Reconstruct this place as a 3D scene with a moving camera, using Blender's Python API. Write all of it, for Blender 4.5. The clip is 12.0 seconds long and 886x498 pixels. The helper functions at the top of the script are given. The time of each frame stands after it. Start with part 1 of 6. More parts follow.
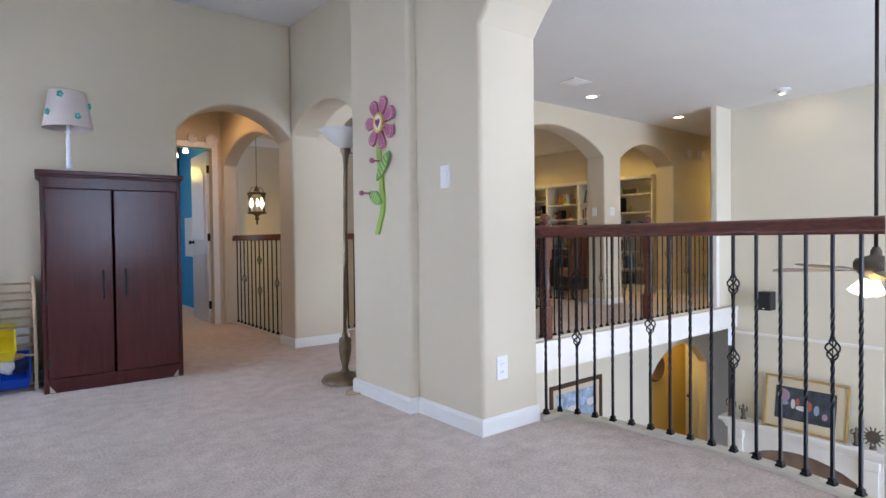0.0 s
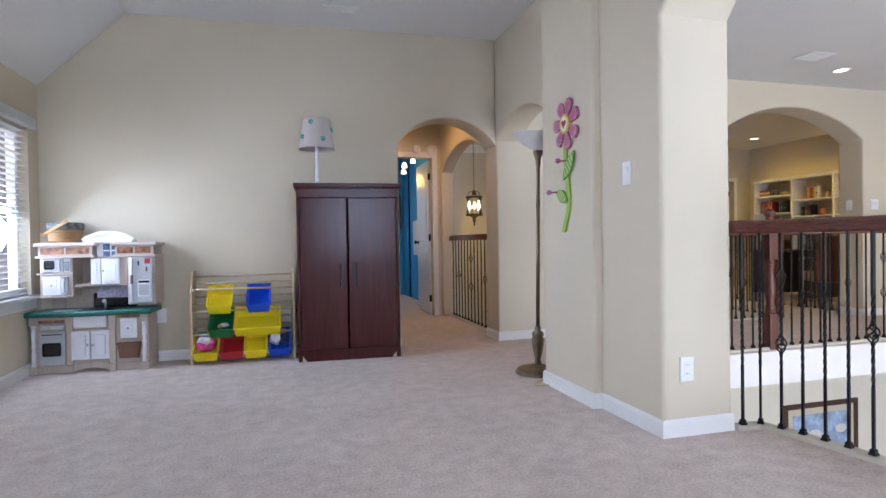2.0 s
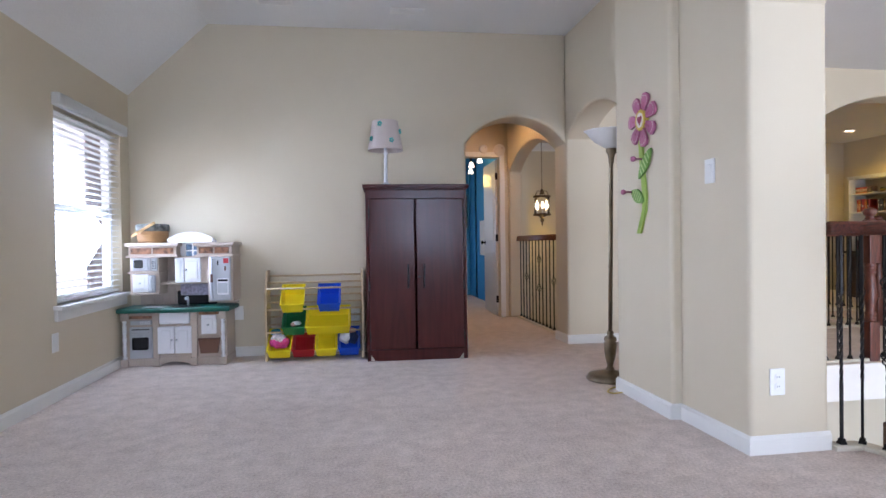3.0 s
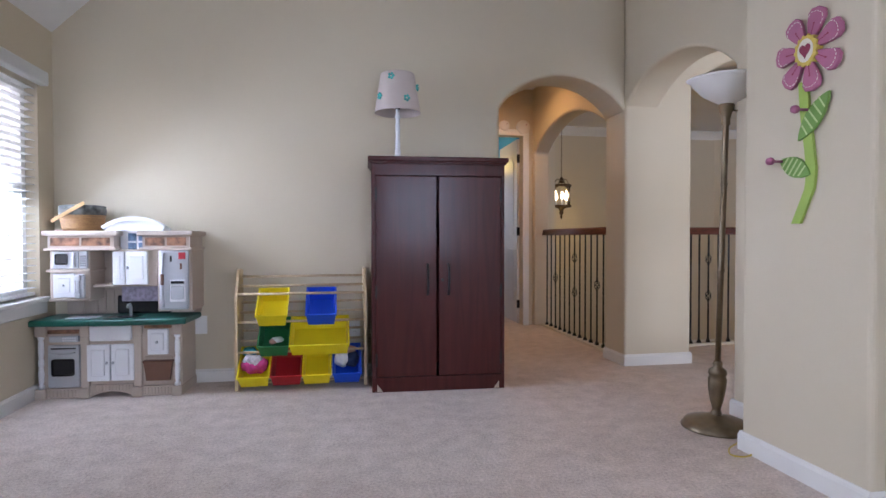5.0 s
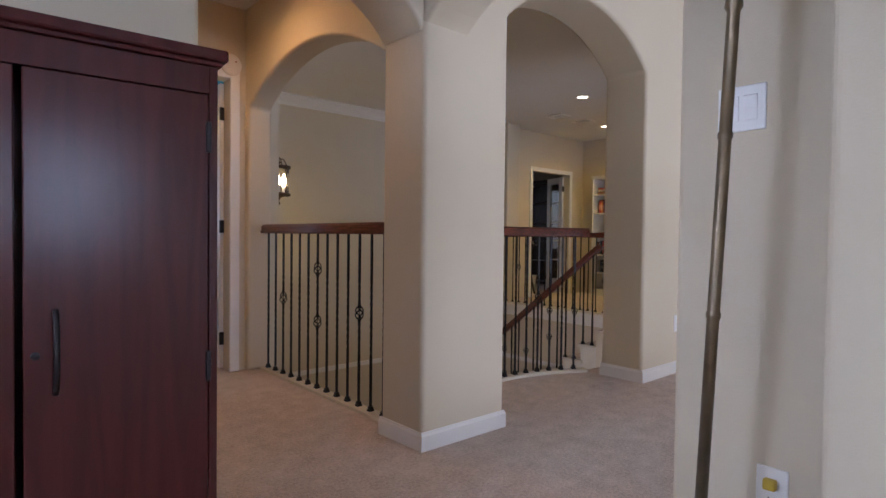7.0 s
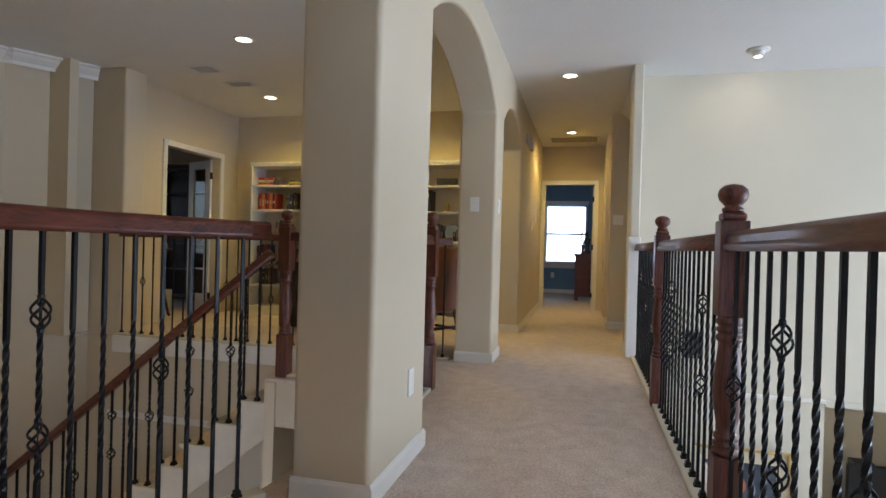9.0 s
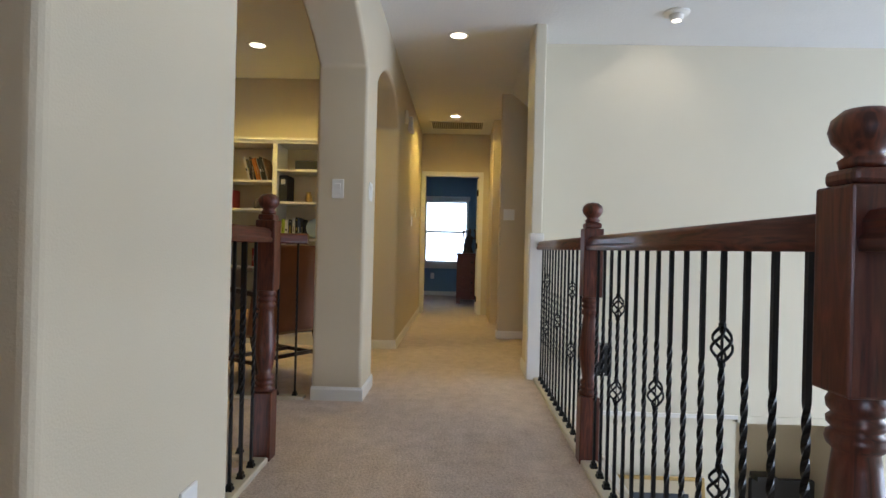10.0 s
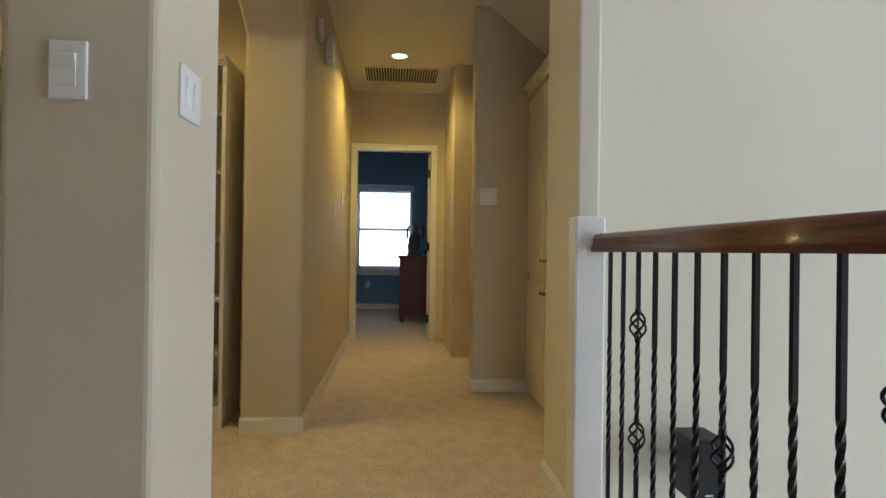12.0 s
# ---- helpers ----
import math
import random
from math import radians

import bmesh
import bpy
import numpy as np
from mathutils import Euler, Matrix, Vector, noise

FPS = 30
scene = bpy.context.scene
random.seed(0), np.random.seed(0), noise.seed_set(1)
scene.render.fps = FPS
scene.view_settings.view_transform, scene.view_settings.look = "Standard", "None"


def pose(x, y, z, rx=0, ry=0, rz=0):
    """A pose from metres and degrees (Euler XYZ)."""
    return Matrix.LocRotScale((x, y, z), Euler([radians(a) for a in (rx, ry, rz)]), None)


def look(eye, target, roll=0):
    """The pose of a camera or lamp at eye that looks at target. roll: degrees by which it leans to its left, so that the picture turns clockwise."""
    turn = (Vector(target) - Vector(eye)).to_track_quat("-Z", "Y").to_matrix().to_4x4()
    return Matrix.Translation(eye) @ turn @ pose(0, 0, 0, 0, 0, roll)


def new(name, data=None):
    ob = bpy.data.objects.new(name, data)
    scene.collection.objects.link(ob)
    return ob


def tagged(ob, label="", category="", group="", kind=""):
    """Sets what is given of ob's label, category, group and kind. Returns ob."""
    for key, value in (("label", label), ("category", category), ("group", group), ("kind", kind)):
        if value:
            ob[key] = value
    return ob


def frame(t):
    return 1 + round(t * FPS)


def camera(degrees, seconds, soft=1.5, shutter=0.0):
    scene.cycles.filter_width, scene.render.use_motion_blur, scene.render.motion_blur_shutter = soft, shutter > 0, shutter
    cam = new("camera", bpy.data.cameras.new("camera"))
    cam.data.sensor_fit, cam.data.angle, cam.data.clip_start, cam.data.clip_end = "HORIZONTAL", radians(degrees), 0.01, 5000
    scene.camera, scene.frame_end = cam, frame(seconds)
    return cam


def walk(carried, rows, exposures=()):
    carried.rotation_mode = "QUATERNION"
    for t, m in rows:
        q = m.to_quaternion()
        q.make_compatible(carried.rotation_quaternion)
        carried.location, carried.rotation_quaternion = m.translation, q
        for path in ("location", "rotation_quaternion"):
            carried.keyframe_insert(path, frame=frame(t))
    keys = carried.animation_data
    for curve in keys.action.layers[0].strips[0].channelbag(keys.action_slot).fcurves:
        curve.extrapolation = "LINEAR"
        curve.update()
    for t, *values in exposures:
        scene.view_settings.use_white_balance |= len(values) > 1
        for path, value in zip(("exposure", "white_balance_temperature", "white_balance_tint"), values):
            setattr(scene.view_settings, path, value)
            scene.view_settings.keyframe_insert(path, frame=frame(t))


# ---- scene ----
cam = camera(76.3, 12.0)
PATH = [
    (0, (-0.56, 0.382, 0.981), (0.685, 1.947, 0.941), -0.7),
    (0.5, (-0.49, 0.312, 0.934), (0.525, 2.035, 0.908), -1.1),
    (1, (-0.458, 0.213, 0.917), (0.368, 2.034, 0.895), -1.1),
    (1.5, (-0.431, 0.139, 0.942), (0.249, 2.02, 0.913), -1.1),
    (2, (-0.437, 0.12, 0.955), (0.109, 2.044, 0.931), -0.9),
    (2.5, (-0.446, 0.139, 0.965), (-0.029, 2.095, 0.94), -0.9),
    (3, (-0.442, 0.166, 0.968), (-0.123, 2.14, 0.945), -0.8),
    (3.2, (-0.449, 0.188, 0.961), (-0.164, 2.168, 0.939), -0.6),
    (4.8, (-0.531, 1.179, 0.952), (-0.229, 3.155, 0.915), 0.0),
    (5, (-0.534, 1.35, 0.952), (-0.166, 3.316, 0.912), -0.1),
    (5.5, (-0.541, 1.852, 0.96), (0.083, 3.751, 0.919), 0.1),
    (6, (-0.441, 2.316, 0.964), (0.418, 4.122, 0.925), 0.3),
    (6.5, (-0.284, 2.794, 0.972), (0.811, 4.467, 0.936), 0.4),
    (6.7, (-0.189, 2.976, 0.971), (0.996, 4.587, 0.929), 0.5),
    (8.3, (0.828, 4.2, 0.953), (2.625, 5.077, 0.939), 1.3),
    (8.5, (1.019, 4.294, 0.965), (2.867, 5.06, 0.95), 1.5),
    (9, (1.525, 4.452, 0.963), (3.464, 4.941, 0.955), 1.6),
    (9.5, (2.081, 4.536, 0.97), (4.06, 4.824, 0.964), 1.6),
    (10, (2.679, 4.595, 0.964), (4.678, 4.654, 0.964), 1.4),
    (10.5, (3.244, 4.646, 0.967), (5.243, 4.611, 0.969), 1.1),
    (11, (3.816, 4.677, 0.97), (5.812, 4.549, 0.972), 1.0),
    (11.5, (4.398, 4.716, 0.979), (6.393, 4.563, 0.98), 0.8),
    (12, (4.99, 4.702, 0.97), (6.983, 4.534, 0.978), 0.8),
]
walk(cam, [(t, look(eye, target, roll)) for t, eye, target, roll in PATH],
     [(0, 0.12, 5950, 20), (3.2, 0.15, 6100, 23), (5.0, 0.02, 6250, 25), (6.5, -0.14, 6050, 28), (8.5, 0.08, 5800, 17), (9.5, 0.02, 5850, 15), (12, -0.08, 5900, 12)])

# ---- world and light ----
world = bpy.data.worlds.new("sky")
scene.world = world
world.use_nodes = True
wn = world.node_tree.nodes
sky = wn.new("ShaderNodeTexSky")
sky.sky_type, sky.sun_disc = "NISHITA", False
sky.sun_elevation, sky.sun_rotation = radians(64), radians(158)
wn["Background"].inputs["Strength"].default_value = 0.12
world.node_tree.links.new(sky.outputs["Color"], wn["Background"].inputs["Color"])
sun_data = bpy.data.lights.new("sun", "SUN")
sun_data.energy, sun_data.angle, sun_data.color = 2.5, radians(0.5), (1.0, 0.95, 0.88)
sun = new("sun", sun_data)
sun.matrix_world = look((8, -10, 24), (4, 0, 0))


def area(name, where, target, w, h, power, colour=(1, 1, 1)):
    d = bpy.data.lights.new(name, "AREA")
    d.shape, d.size, d.size_y, d.energy, d.color = "RECTANGLE", w, h, power, colour
    ob = new(name, d)
    ob.matrix_world = look(where, target)
    return ob


def bulb(name, where, power, colour, radius=0.05):
    d = bpy.data.lights.new(name, "POINT")
    d.energy, d.color, d.shadow_soft_size = power, colour, radius
    ob = new(name, d)
    ob.location = where
    return ob


def spot(name, where, power, colour, angle=120):
    d = bpy.data.lights.new(name, "SPOT")
    d.energy, d.color, d.spot_size, d.spot_blend, d.shadow_soft_size = power, colour, radians(angle), 0.7, 0.06
    ob = new(name, d)
    ob.matrix_world = look(where, (where[0], where[1] + 0.001, where[2] - 1))
    return ob


DAY = (0.715, 0.85, 1.0)
BLUE_DAY = (0.62, 0.80, 1.0)
WARM = (1.0, 0.71, 0.17)
# daylight standing in the window openings; south and great-room ones inferred, out of view
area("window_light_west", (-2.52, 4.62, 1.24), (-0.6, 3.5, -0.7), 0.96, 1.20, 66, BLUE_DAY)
# added window light: this stretch of the wall is out of view
area("added_light_west_two", (-2.52, 1.30, 1.24), (0, 1.3, -1.2), 1.70, 1.28, 26, BLUE_DAY)
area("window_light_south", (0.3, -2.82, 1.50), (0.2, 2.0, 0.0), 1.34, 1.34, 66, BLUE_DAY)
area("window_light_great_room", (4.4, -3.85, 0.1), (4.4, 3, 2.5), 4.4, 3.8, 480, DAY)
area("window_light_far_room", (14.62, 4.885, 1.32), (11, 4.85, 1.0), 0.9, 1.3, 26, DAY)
# added light: no window of the study is known
area("added_light_study", (7.6, 13.0, 1.4), (7.5, 9.5, 1.0), 2.0, 1.4, 2.5, DAY)
# added light: brightens the blue bedroom, whose windows are not known
area("added_light_blue_room", (0.2, 10.2, 1.4), (0.7, 7.5, 1.0), 1.4, 1.2, 9, DAY)

# ---- materials ----


def material(name, base, rough=0.6, metal=0.0, vary=0.06, scale=6.0, bump=0.0, bump_scale=60.0, spec=0.5, fine=0.0, fine_scale=180.0):
    m = bpy.data.materials.new(name)
    m.use_nodes = True
    n, l = m.node_tree.nodes, m.node_tree.links
    b = n["Principled BSDF"]
    b.inputs["Roughness"].default_value, b.inputs["Metallic"].default_value = rough, metal
    b.inputs["Specular IOR Level"].default_value = spec
    tc = n.new("ShaderNodeTexCoord")
    big = n.new("ShaderNodeTexNoise")
    big.inputs["Scale"].default_value, big.inputs["Detail"].default_value = scale, 4
    l.new(tc.outputs["Object"], big.inputs["Vector"])
    small = n.new("ShaderNodeTexNoise")
    small.inputs["Scale"].default_value, small.inputs["Detail"].default_value = fine_scale, 3
    l.new(tc.outputs["Object"], small.inputs["Vector"])
    mix = n.new("ShaderNodeMath")
    mix.operation = "MULTIPLY_ADD"
    l.new(small.outputs["Fac"], mix.inputs[0])
    mix.inputs[1].default_value = fine
    l.new(big.outputs["Fac"], mix.inputs[2])
    ramp = n.new("ShaderNodeValToRGB")
    ramp.color_ramp.elements[0].position, ramp.color_ramp.elements[1].position = 0.3 + fine * 0.3, 0.7 + fine * 0.7
    ramp.color_ramp.elements[0].color = (*[max(0, c * (1 - vary)) for c in base], 1)
    ramp.color_ramp.elements[1].color = (*[min(1, c * (1 + vary)) for c in base], 1)
    l.new(mix.outputs[0], ramp.inputs["Fac"])
    l.new(ramp.outputs["Color"], b.inputs["Base Color"])
    if bump:
        t = n.new("ShaderNodeTexNoise")
        t.inputs["Scale"].default_value, t.inputs["Detail"].default_value = bump_scale, 3
        l.new(tc.outputs["Object"], t.inputs["Vector"])
        bp = n.new("ShaderNodeBump")
        bp.inputs["Strength"].default_value, bp.inputs["Distance"].default_value = bump, 0.01
        l.new(t.outputs["Fac"], bp.inputs["Height"])
        l.new(bp.outputs["Normal"], b.inputs["Normal"])
    return m


def wood(name, dark, light, rough=0.35, stretch=(14, 14, 0.9), coat=0.0, distort=3.0, coat_rough=0.12):
    m = bpy.data.materials.new(name)
    m.use_nodes = True
    n, l = m.node_tree.nodes, m.node_tree.links
    b = n["Principled BSDF"]
    tc = n.new("ShaderNodeTexCoord")
    mp = n.new("ShaderNodeMapping")
    mp.inputs["Scale"].default_value = stretch
    l.new(tc.outputs["Object"], mp.inputs["Vector"])
    a = n.new("ShaderNodeTexNoise")
    a.inputs["Scale"].default_value, a.inputs["Detail"].default_value, a.inputs["Distortion"].default_value = 2.2, 8, distort
    l.new(mp.outputs["Vector"], a.inputs["Vector"])
    ramp = n.new("ShaderNodeValToRGB")
    ramp.color_ramp.elements[0].position, ramp.color_ramp.elements[1].position = 0.32, 0.68
    ramp.color_ramp.elements[0].color, ramp.color_ramp.elements[1].color = (*dark, 1), (*light, 1)
    l.new(a.outputs["Fac"], ramp.inputs["Fac"])
    l.new(ramp.outputs["Color"], b.inputs["Base Color"])
    b.inputs["Roughness"].default_value = rough
    b.inputs["Coat Weight"].default_value, b.inputs["Coat Roughness"].default_value = coat, coat_rough
    bp = n.new("ShaderNodeBump")
    bp.inputs["Strength"].default_value, bp.inputs["Distance"].default_value = 0.15, 0.002
    l.new(a.outputs["Fac"], bp.inputs["Height"])
    l.new(bp.outputs["Normal"], b.inputs["Normal"])
    return m


def glow(name, colour, strength):
    m = bpy.data.materials.new(name)
    m.use_nodes = True
    b = m.node_tree.nodes["Principled BSDF"]
    b.inputs["Base Color"].default_value = (*colour, 1)
    b.inputs["Emission Color"].default_value, b.inputs["Emission Strength"].default_value = (*colour, 1), strength
    return m


def glass(name, rough=0.0, colour=(1, 1, 1)):
    m = bpy.data.materials.new(name)
    m.use_nodes = True
    b = m.node_tree.nodes["Principled BSDF"]
    b.inputs["Base Color"].default_value = (*colour, 1)
    b.inputs["Transmission Weight"].default_value, b.inputs["Roughness"].default_value = 1.0, rough
    b.inputs["IOR"].default_value = 1.45
    return m


PAINT = material("beige_wall_paint", (0.61, 0.53, 0.395), 0.72, vary=0.025, scale=1.2, bump=0.10, bump_scale=210, spec=0.3)
PAINT_GREAT = material("cream_wall_paint", (0.67, 0.62, 0.50), 0.72, vary=0.02, scale=1.2, bump=0.10, bump_scale=210, spec=0.3)
PAINT_DENIM = material("denim_blue_wall_paint", (0.18, 0.30, 0.44), 0.7, vary=0.03, scale=1.5, bump=0.10, bump_scale=210, spec=0.3)
PAINT_BLUE = material("blue_wall_paint", (0.05, 0.30, 0.58), 0.7, vary=0.03, scale=1.5, bump=0.2, bump_scale=55, spec=0.3)
PAINT_GOLD = material("gold_wall_paint", (0.55, 0.38, 0.10), 0.7, vary=0.03, scale=1.5, bump=0.2, bump_scale=55, spec=0.3)
CEIL = material("white_ceiling_paint", (0.74, 0.73, 0.71), 0.85, vary=0.015, scale=2, bump=0.25, bump_scale=45, spec=0.2)
TRIM = material("white_trim_paint", (0.76, 0.74, 0.70), 0.4, vary=0.02, scale=8)
STRIP = material("cream_strip_paint", (0.62, 0.57, 0.47), 0.5, vary=0.04, scale=9)



def carpet_material():
    """Cut pile: soft wide stains, hand-sized nap marks and fine tufts."""
    m = bpy.data.materials.new("beige_carpet")
    m.use_nodes = True
    n, l = m.node_tree.nodes, m.node_tree.links
    b = n["Principled BSDF"]
    b.inputs["Roughness"].default_value, b.inputs["Specular IOR Level"].default_value = 0.95, 0.1
    b.inputs["Sheen Weight"].default_value = 0.15
    tc = n.new("ShaderNodeTexCoord")
    total = None
    for scale, detail, gain in ((1.3, 3, 0.30), (11.0, 4, 0.42), (75.0, 2, 0.55), (190.0, 1, 0.35)):
        t = n.new("ShaderNodeTexNoise")
        t.inputs["Scale"].default_value, t.inputs["Detail"].default_value = scale, detail
        l.new(tc.outputs["Object"], t.inputs["Vector"])
        a = n.new("ShaderNodeMath")
        a.operation = "MULTIPLY_ADD"
        l.new(t.outputs["Fac"], a.inputs[0])
        a.inputs[1].default_value = gain
        if total:
            l.new(total.outputs[0], a.inputs[2])
        else:
            a.inputs[2].default_value = 0.0
        total = a
    ramp = n.new("ShaderNodeValToRGB")
    ramp.color_ramp.elements[0].position, ramp.color_ramp.elements[1].position = 0.58, 1.05
    ramp.color_ramp.elements[0].color, ramp.color_ramp.elements[1].color = (0.43, 0.335, 0.28, 1), (0.75, 0.63, 0.555, 1)
    l.new(total.outputs[0], ramp.inputs["Fac"])
    l.new(ramp.outputs["Color"], b.inputs["Base Color"])
    bp = n.new("ShaderNodeBump")
    bp.inputs["Strength"].default_value, bp.inputs["Distance"].default_value = 0.9, 0.012
    l.new(total.outputs[0], bp.inputs["Height"])
    l.new(bp.outputs["Normal"], b.inputs["Normal"])
    return m


CARPET = carpet_material()
TILE = material("lower_stone_floor", (0.38, 0.30, 0.24), 0.4, vary=0.12, scale=3)
RAILWOOD = wood("red_brown_rail_wood", (0.042, 0.010, 0.006), (0.16, 0.036, 0.018), 0.42, (16, 16, 1.5), 0.12)
RAILWOOD_X = wood("red_brown_rail_wood_lengthwise", (0.042, 0.010, 0.006), (0.16, 0.036, 0.018), 0.42, (1.5, 16, 16), 0.12)
RAILWOOD_Y = wood("red_brown_rail_wood_crosswise", (0.042, 0.010, 0.006), (0.16, 0.036, 0.018), 0.42, (16, 1.5, 16), 0.12)
IRON = material("black_wrought_iron", (0.012, 0.012, 0.014), 0.42, 0.6, vary=0.2, scale=20)
PLASTIC_W = material("white_switch_plastic", (0.78, 0.77, 0.74), 0.35, vary=0.01)
CAN_GLOW = glow("lit_lamp_glass", (1.0, 0.86, 0.60), 9.0)
DAYGLOW = glow("daylight_outside", (0.93, 0.97, 1.0), 2.6)

# ---- mesh helpers ----


def empty(name, label, category, group="", kind="", where=(0, 0, 0), turn=0):
    ob = tagged(new(name), label, category, group, kind)
    ob.empty_display_size = 0.1
    ob.matrix_world = pose(*where, 0, 0, turn)
    return ob


def part(name, bm, mat, parent=None, label="", smooth=False):
    me = bpy.data.meshes.new(name)
    bm.normal_update()
    bm.to_mesh(me)
    bm.free()
    me.materials.append(mat)
    if smooth:
        for p in me.polygons:
            p.use_smooth = True
    ob = new(name, me)
    if parent:
        ob.parent = parent
    return tagged(ob, label)


def again(ob, parent, m=None):
    """Another object on the same mesh."""
    o = new(ob.name.split(".")[0], ob.data)
    o.parent = parent
    if m:
        o.matrix_basis = m
    return o


def solid(name, bm, mat, label, category, group="", kind="", smooth=False):
    return tagged(part(name, bm, mat, None, "", smooth), label, category, group, kind)


def structure(name, bm, mat, label="", smooth=False):
    return tagged(part(name, bm, mat, None, label, smooth), "", "", "", "structure")


def box(bm, x0, x1, y0, y1, z0, z1, bevel=0.0, seg=2):
    v = [bm.verts.new(p) for p in ((x0, y0, z0), (x1, y0, z0), (x1, y1, z0), (x0, y1, z0), (x0, y0, z1), (x1, y0, z1), (x1, y1, z1), (x0, y1, z1))]
    f = [bm.faces.new([v[i] for i in q]) for q in ((3, 2, 1, 0), (4, 5, 6, 7), (0, 1, 5, 4), (1, 2, 6, 5), (2, 3, 7, 6), (3, 0, 4, 7))]
    if bevel:
        es = list({e for q in f for e in q.edges})
        bmesh.ops.bevel(bm, geom=es, offset=bevel, segments=seg, profile=0.5, affect="EDGES")
    return bm


def B():
    return bmesh.new()


def lathe(bm, profile, n=24, where=(0, 0, 0), axis="z", caps=True):
    """Turn (radius, height) pairs about an axis."""
    x, y, z = where
    rings = []
    for r, h in profile:
        ring = []
        for i in range(n):
            a = 2 * math.pi * i / n
            c, s = r * math.cos(a), r * math.sin(a)
            p = (x + c, y + s, z + h) if axis == "z" else (x + h, y + c, z + s) if axis == "x" else (x + c, y + h, z - s)
            ring.append(bm.verts.new(p))
        rings.append(ring)
    for a, b in zip(rings, rings[1:]):
        for i in range(n):
            bm.faces.new((a[i], a[(i + 1) % n], b[(i + 1) % n], b[i]))
    if caps:
        bm.faces.new(rings[0][::-1])
        bm.faces.new(rings[-1])
    return bm


def sweep(bm, path, section, up=(0, 0, 1), closed=False):
    """Carry a section of (side, up) pairs along a path of points."""
    rings, n = [], len(path)
    for i, p in enumerate(path):
        p = Vector(p)
        a = Vector(path[i - 1]) if i or closed else p
        b = Vector(path[(i + 1) % n]) if i < n - 1 or closed else p
        d = (b - a).normalized()
        side = d.cross(Vector(up)).normalized()
        top = side.cross(d).normalized()
        rings.append([bm.verts.new(p + side * u + top * w) for u, w in section])
    k = len(section)
    pairs = list(zip(rings, rings[1:])) + ([(rings[-1], rings[0])] if closed else [])
    for a, b in pairs:
        for i in range(k):
            bm.faces.new((a[i], b[i], b[(i + 1) % k], a[(i + 1) % k]))
    if not closed:
        bm.faces.new(rings[0])
        bm.faces.new(rings[-1][::-1])
    return bm


def ring_section(r, n=8):
    return [(r * math.cos(2 * math.pi * i / n), r * math.sin(2 * math.pi * i / n)) for i in range(n)]


def slab(bm, outline, lift):
    """A flat outline pushed along a vector into a solid."""
    lift = Vector(lift)
    a = [bm.verts.new(p) for p in outline]
    b = [bm.verts.new(Vector(p) + lift) for p in outline]
    bm.faces.new(a)
    bm.faces.new(b[::-1])
    for i in range(len(a)):
        j = (i + 1) % len(a)
        bm.faces.new((a[j], a[i], b[i], b[j]))
    bmesh.ops.recalc_face_normals(bm, faces=bm.faces[:])
    return bm


def arch_points(u0, u1, spring, apex, n=20, power=2.0):
    mid, half = (u0 + u1) / 2, (u1 - u0) / 2
    rise = apex - spring
    radius = (half * half + rise * rise) / (2 * rise)
    out = []
    for i in range(n + 1):
        u = u0 + (u1 - u0) * i / n
        out.append((u, apex - radius + math.sqrt(max(0, radius * radius - (u - mid) ** 2))))
    return out


def wall(name, axis, u0, u1, v0, v1, z0, z1, openings=(), mat=PAINT, bevel=0.022, label="", top=None):
    """A wall along x or y from u0 to u1 and v0 to v1 thick; openings from the floor: (start, end, spring, apex), flat where apex is None.
    top: (u, z) pairs of the upper edge from u1 back to u0."""
    line = [(u0, z0)]
    for a, b, spring, apex in openings:
        if a > u0:
            line.append((a, z0))
        else:
            line = []
        if apex is None:
            line += [(a, spring), (b, spring)]
        else:
            line += arch_points(a, b, spring, apex)
        if b < u1:
            line.append((b, z0))
    if not (openings and openings[-1][1] >= u1):
        line.append((u1, z0))
    line += top if top else [(u1, z1), (u0, z1)]
    bm = B()
    if axis == "x":
        slab(bm, [(u, v0, z) for u, z in line], (0, v1 - v0, 0))
    else:
        slab(bm, [(v0, u, z) for u, z in line], (v1 - v0, 0, 0))
    ob = structure(name, bm, mat, label)
    if bevel:
        md = ob.modifiers.new("rounded_edges", "BEVEL")
        md.width, md.segments, md.limit_method, md.angle_limit = bevel, 4, "ANGLE", radians(40)
        for p in ob.data.polygons:
            p.use_smooth = False
    return ob


def skirting(name, pts, h=0.085, d=0.014):
    """White baseboard along a floor line, wall on the left-hand side of its way."""
    bm = B()
    sweep(bm, [(x, y, 0) for x, y in pts], [(0, 0), (d, 0), (d, h * 0.8), (d * 0.55, h * 0.9), (d * 0.35, h), (0, h)])
    bmesh.ops.recalc_face_normals(bm, faces=bm.faces[:])
    return structure(name, bm, TRIM)


# ---- the large structure ----
H = 2.68      # ceiling of the gallery, hall and library
HP = 2.88     # flat ceiling of the playroom
LOW = -2.9    # floor of the storey below

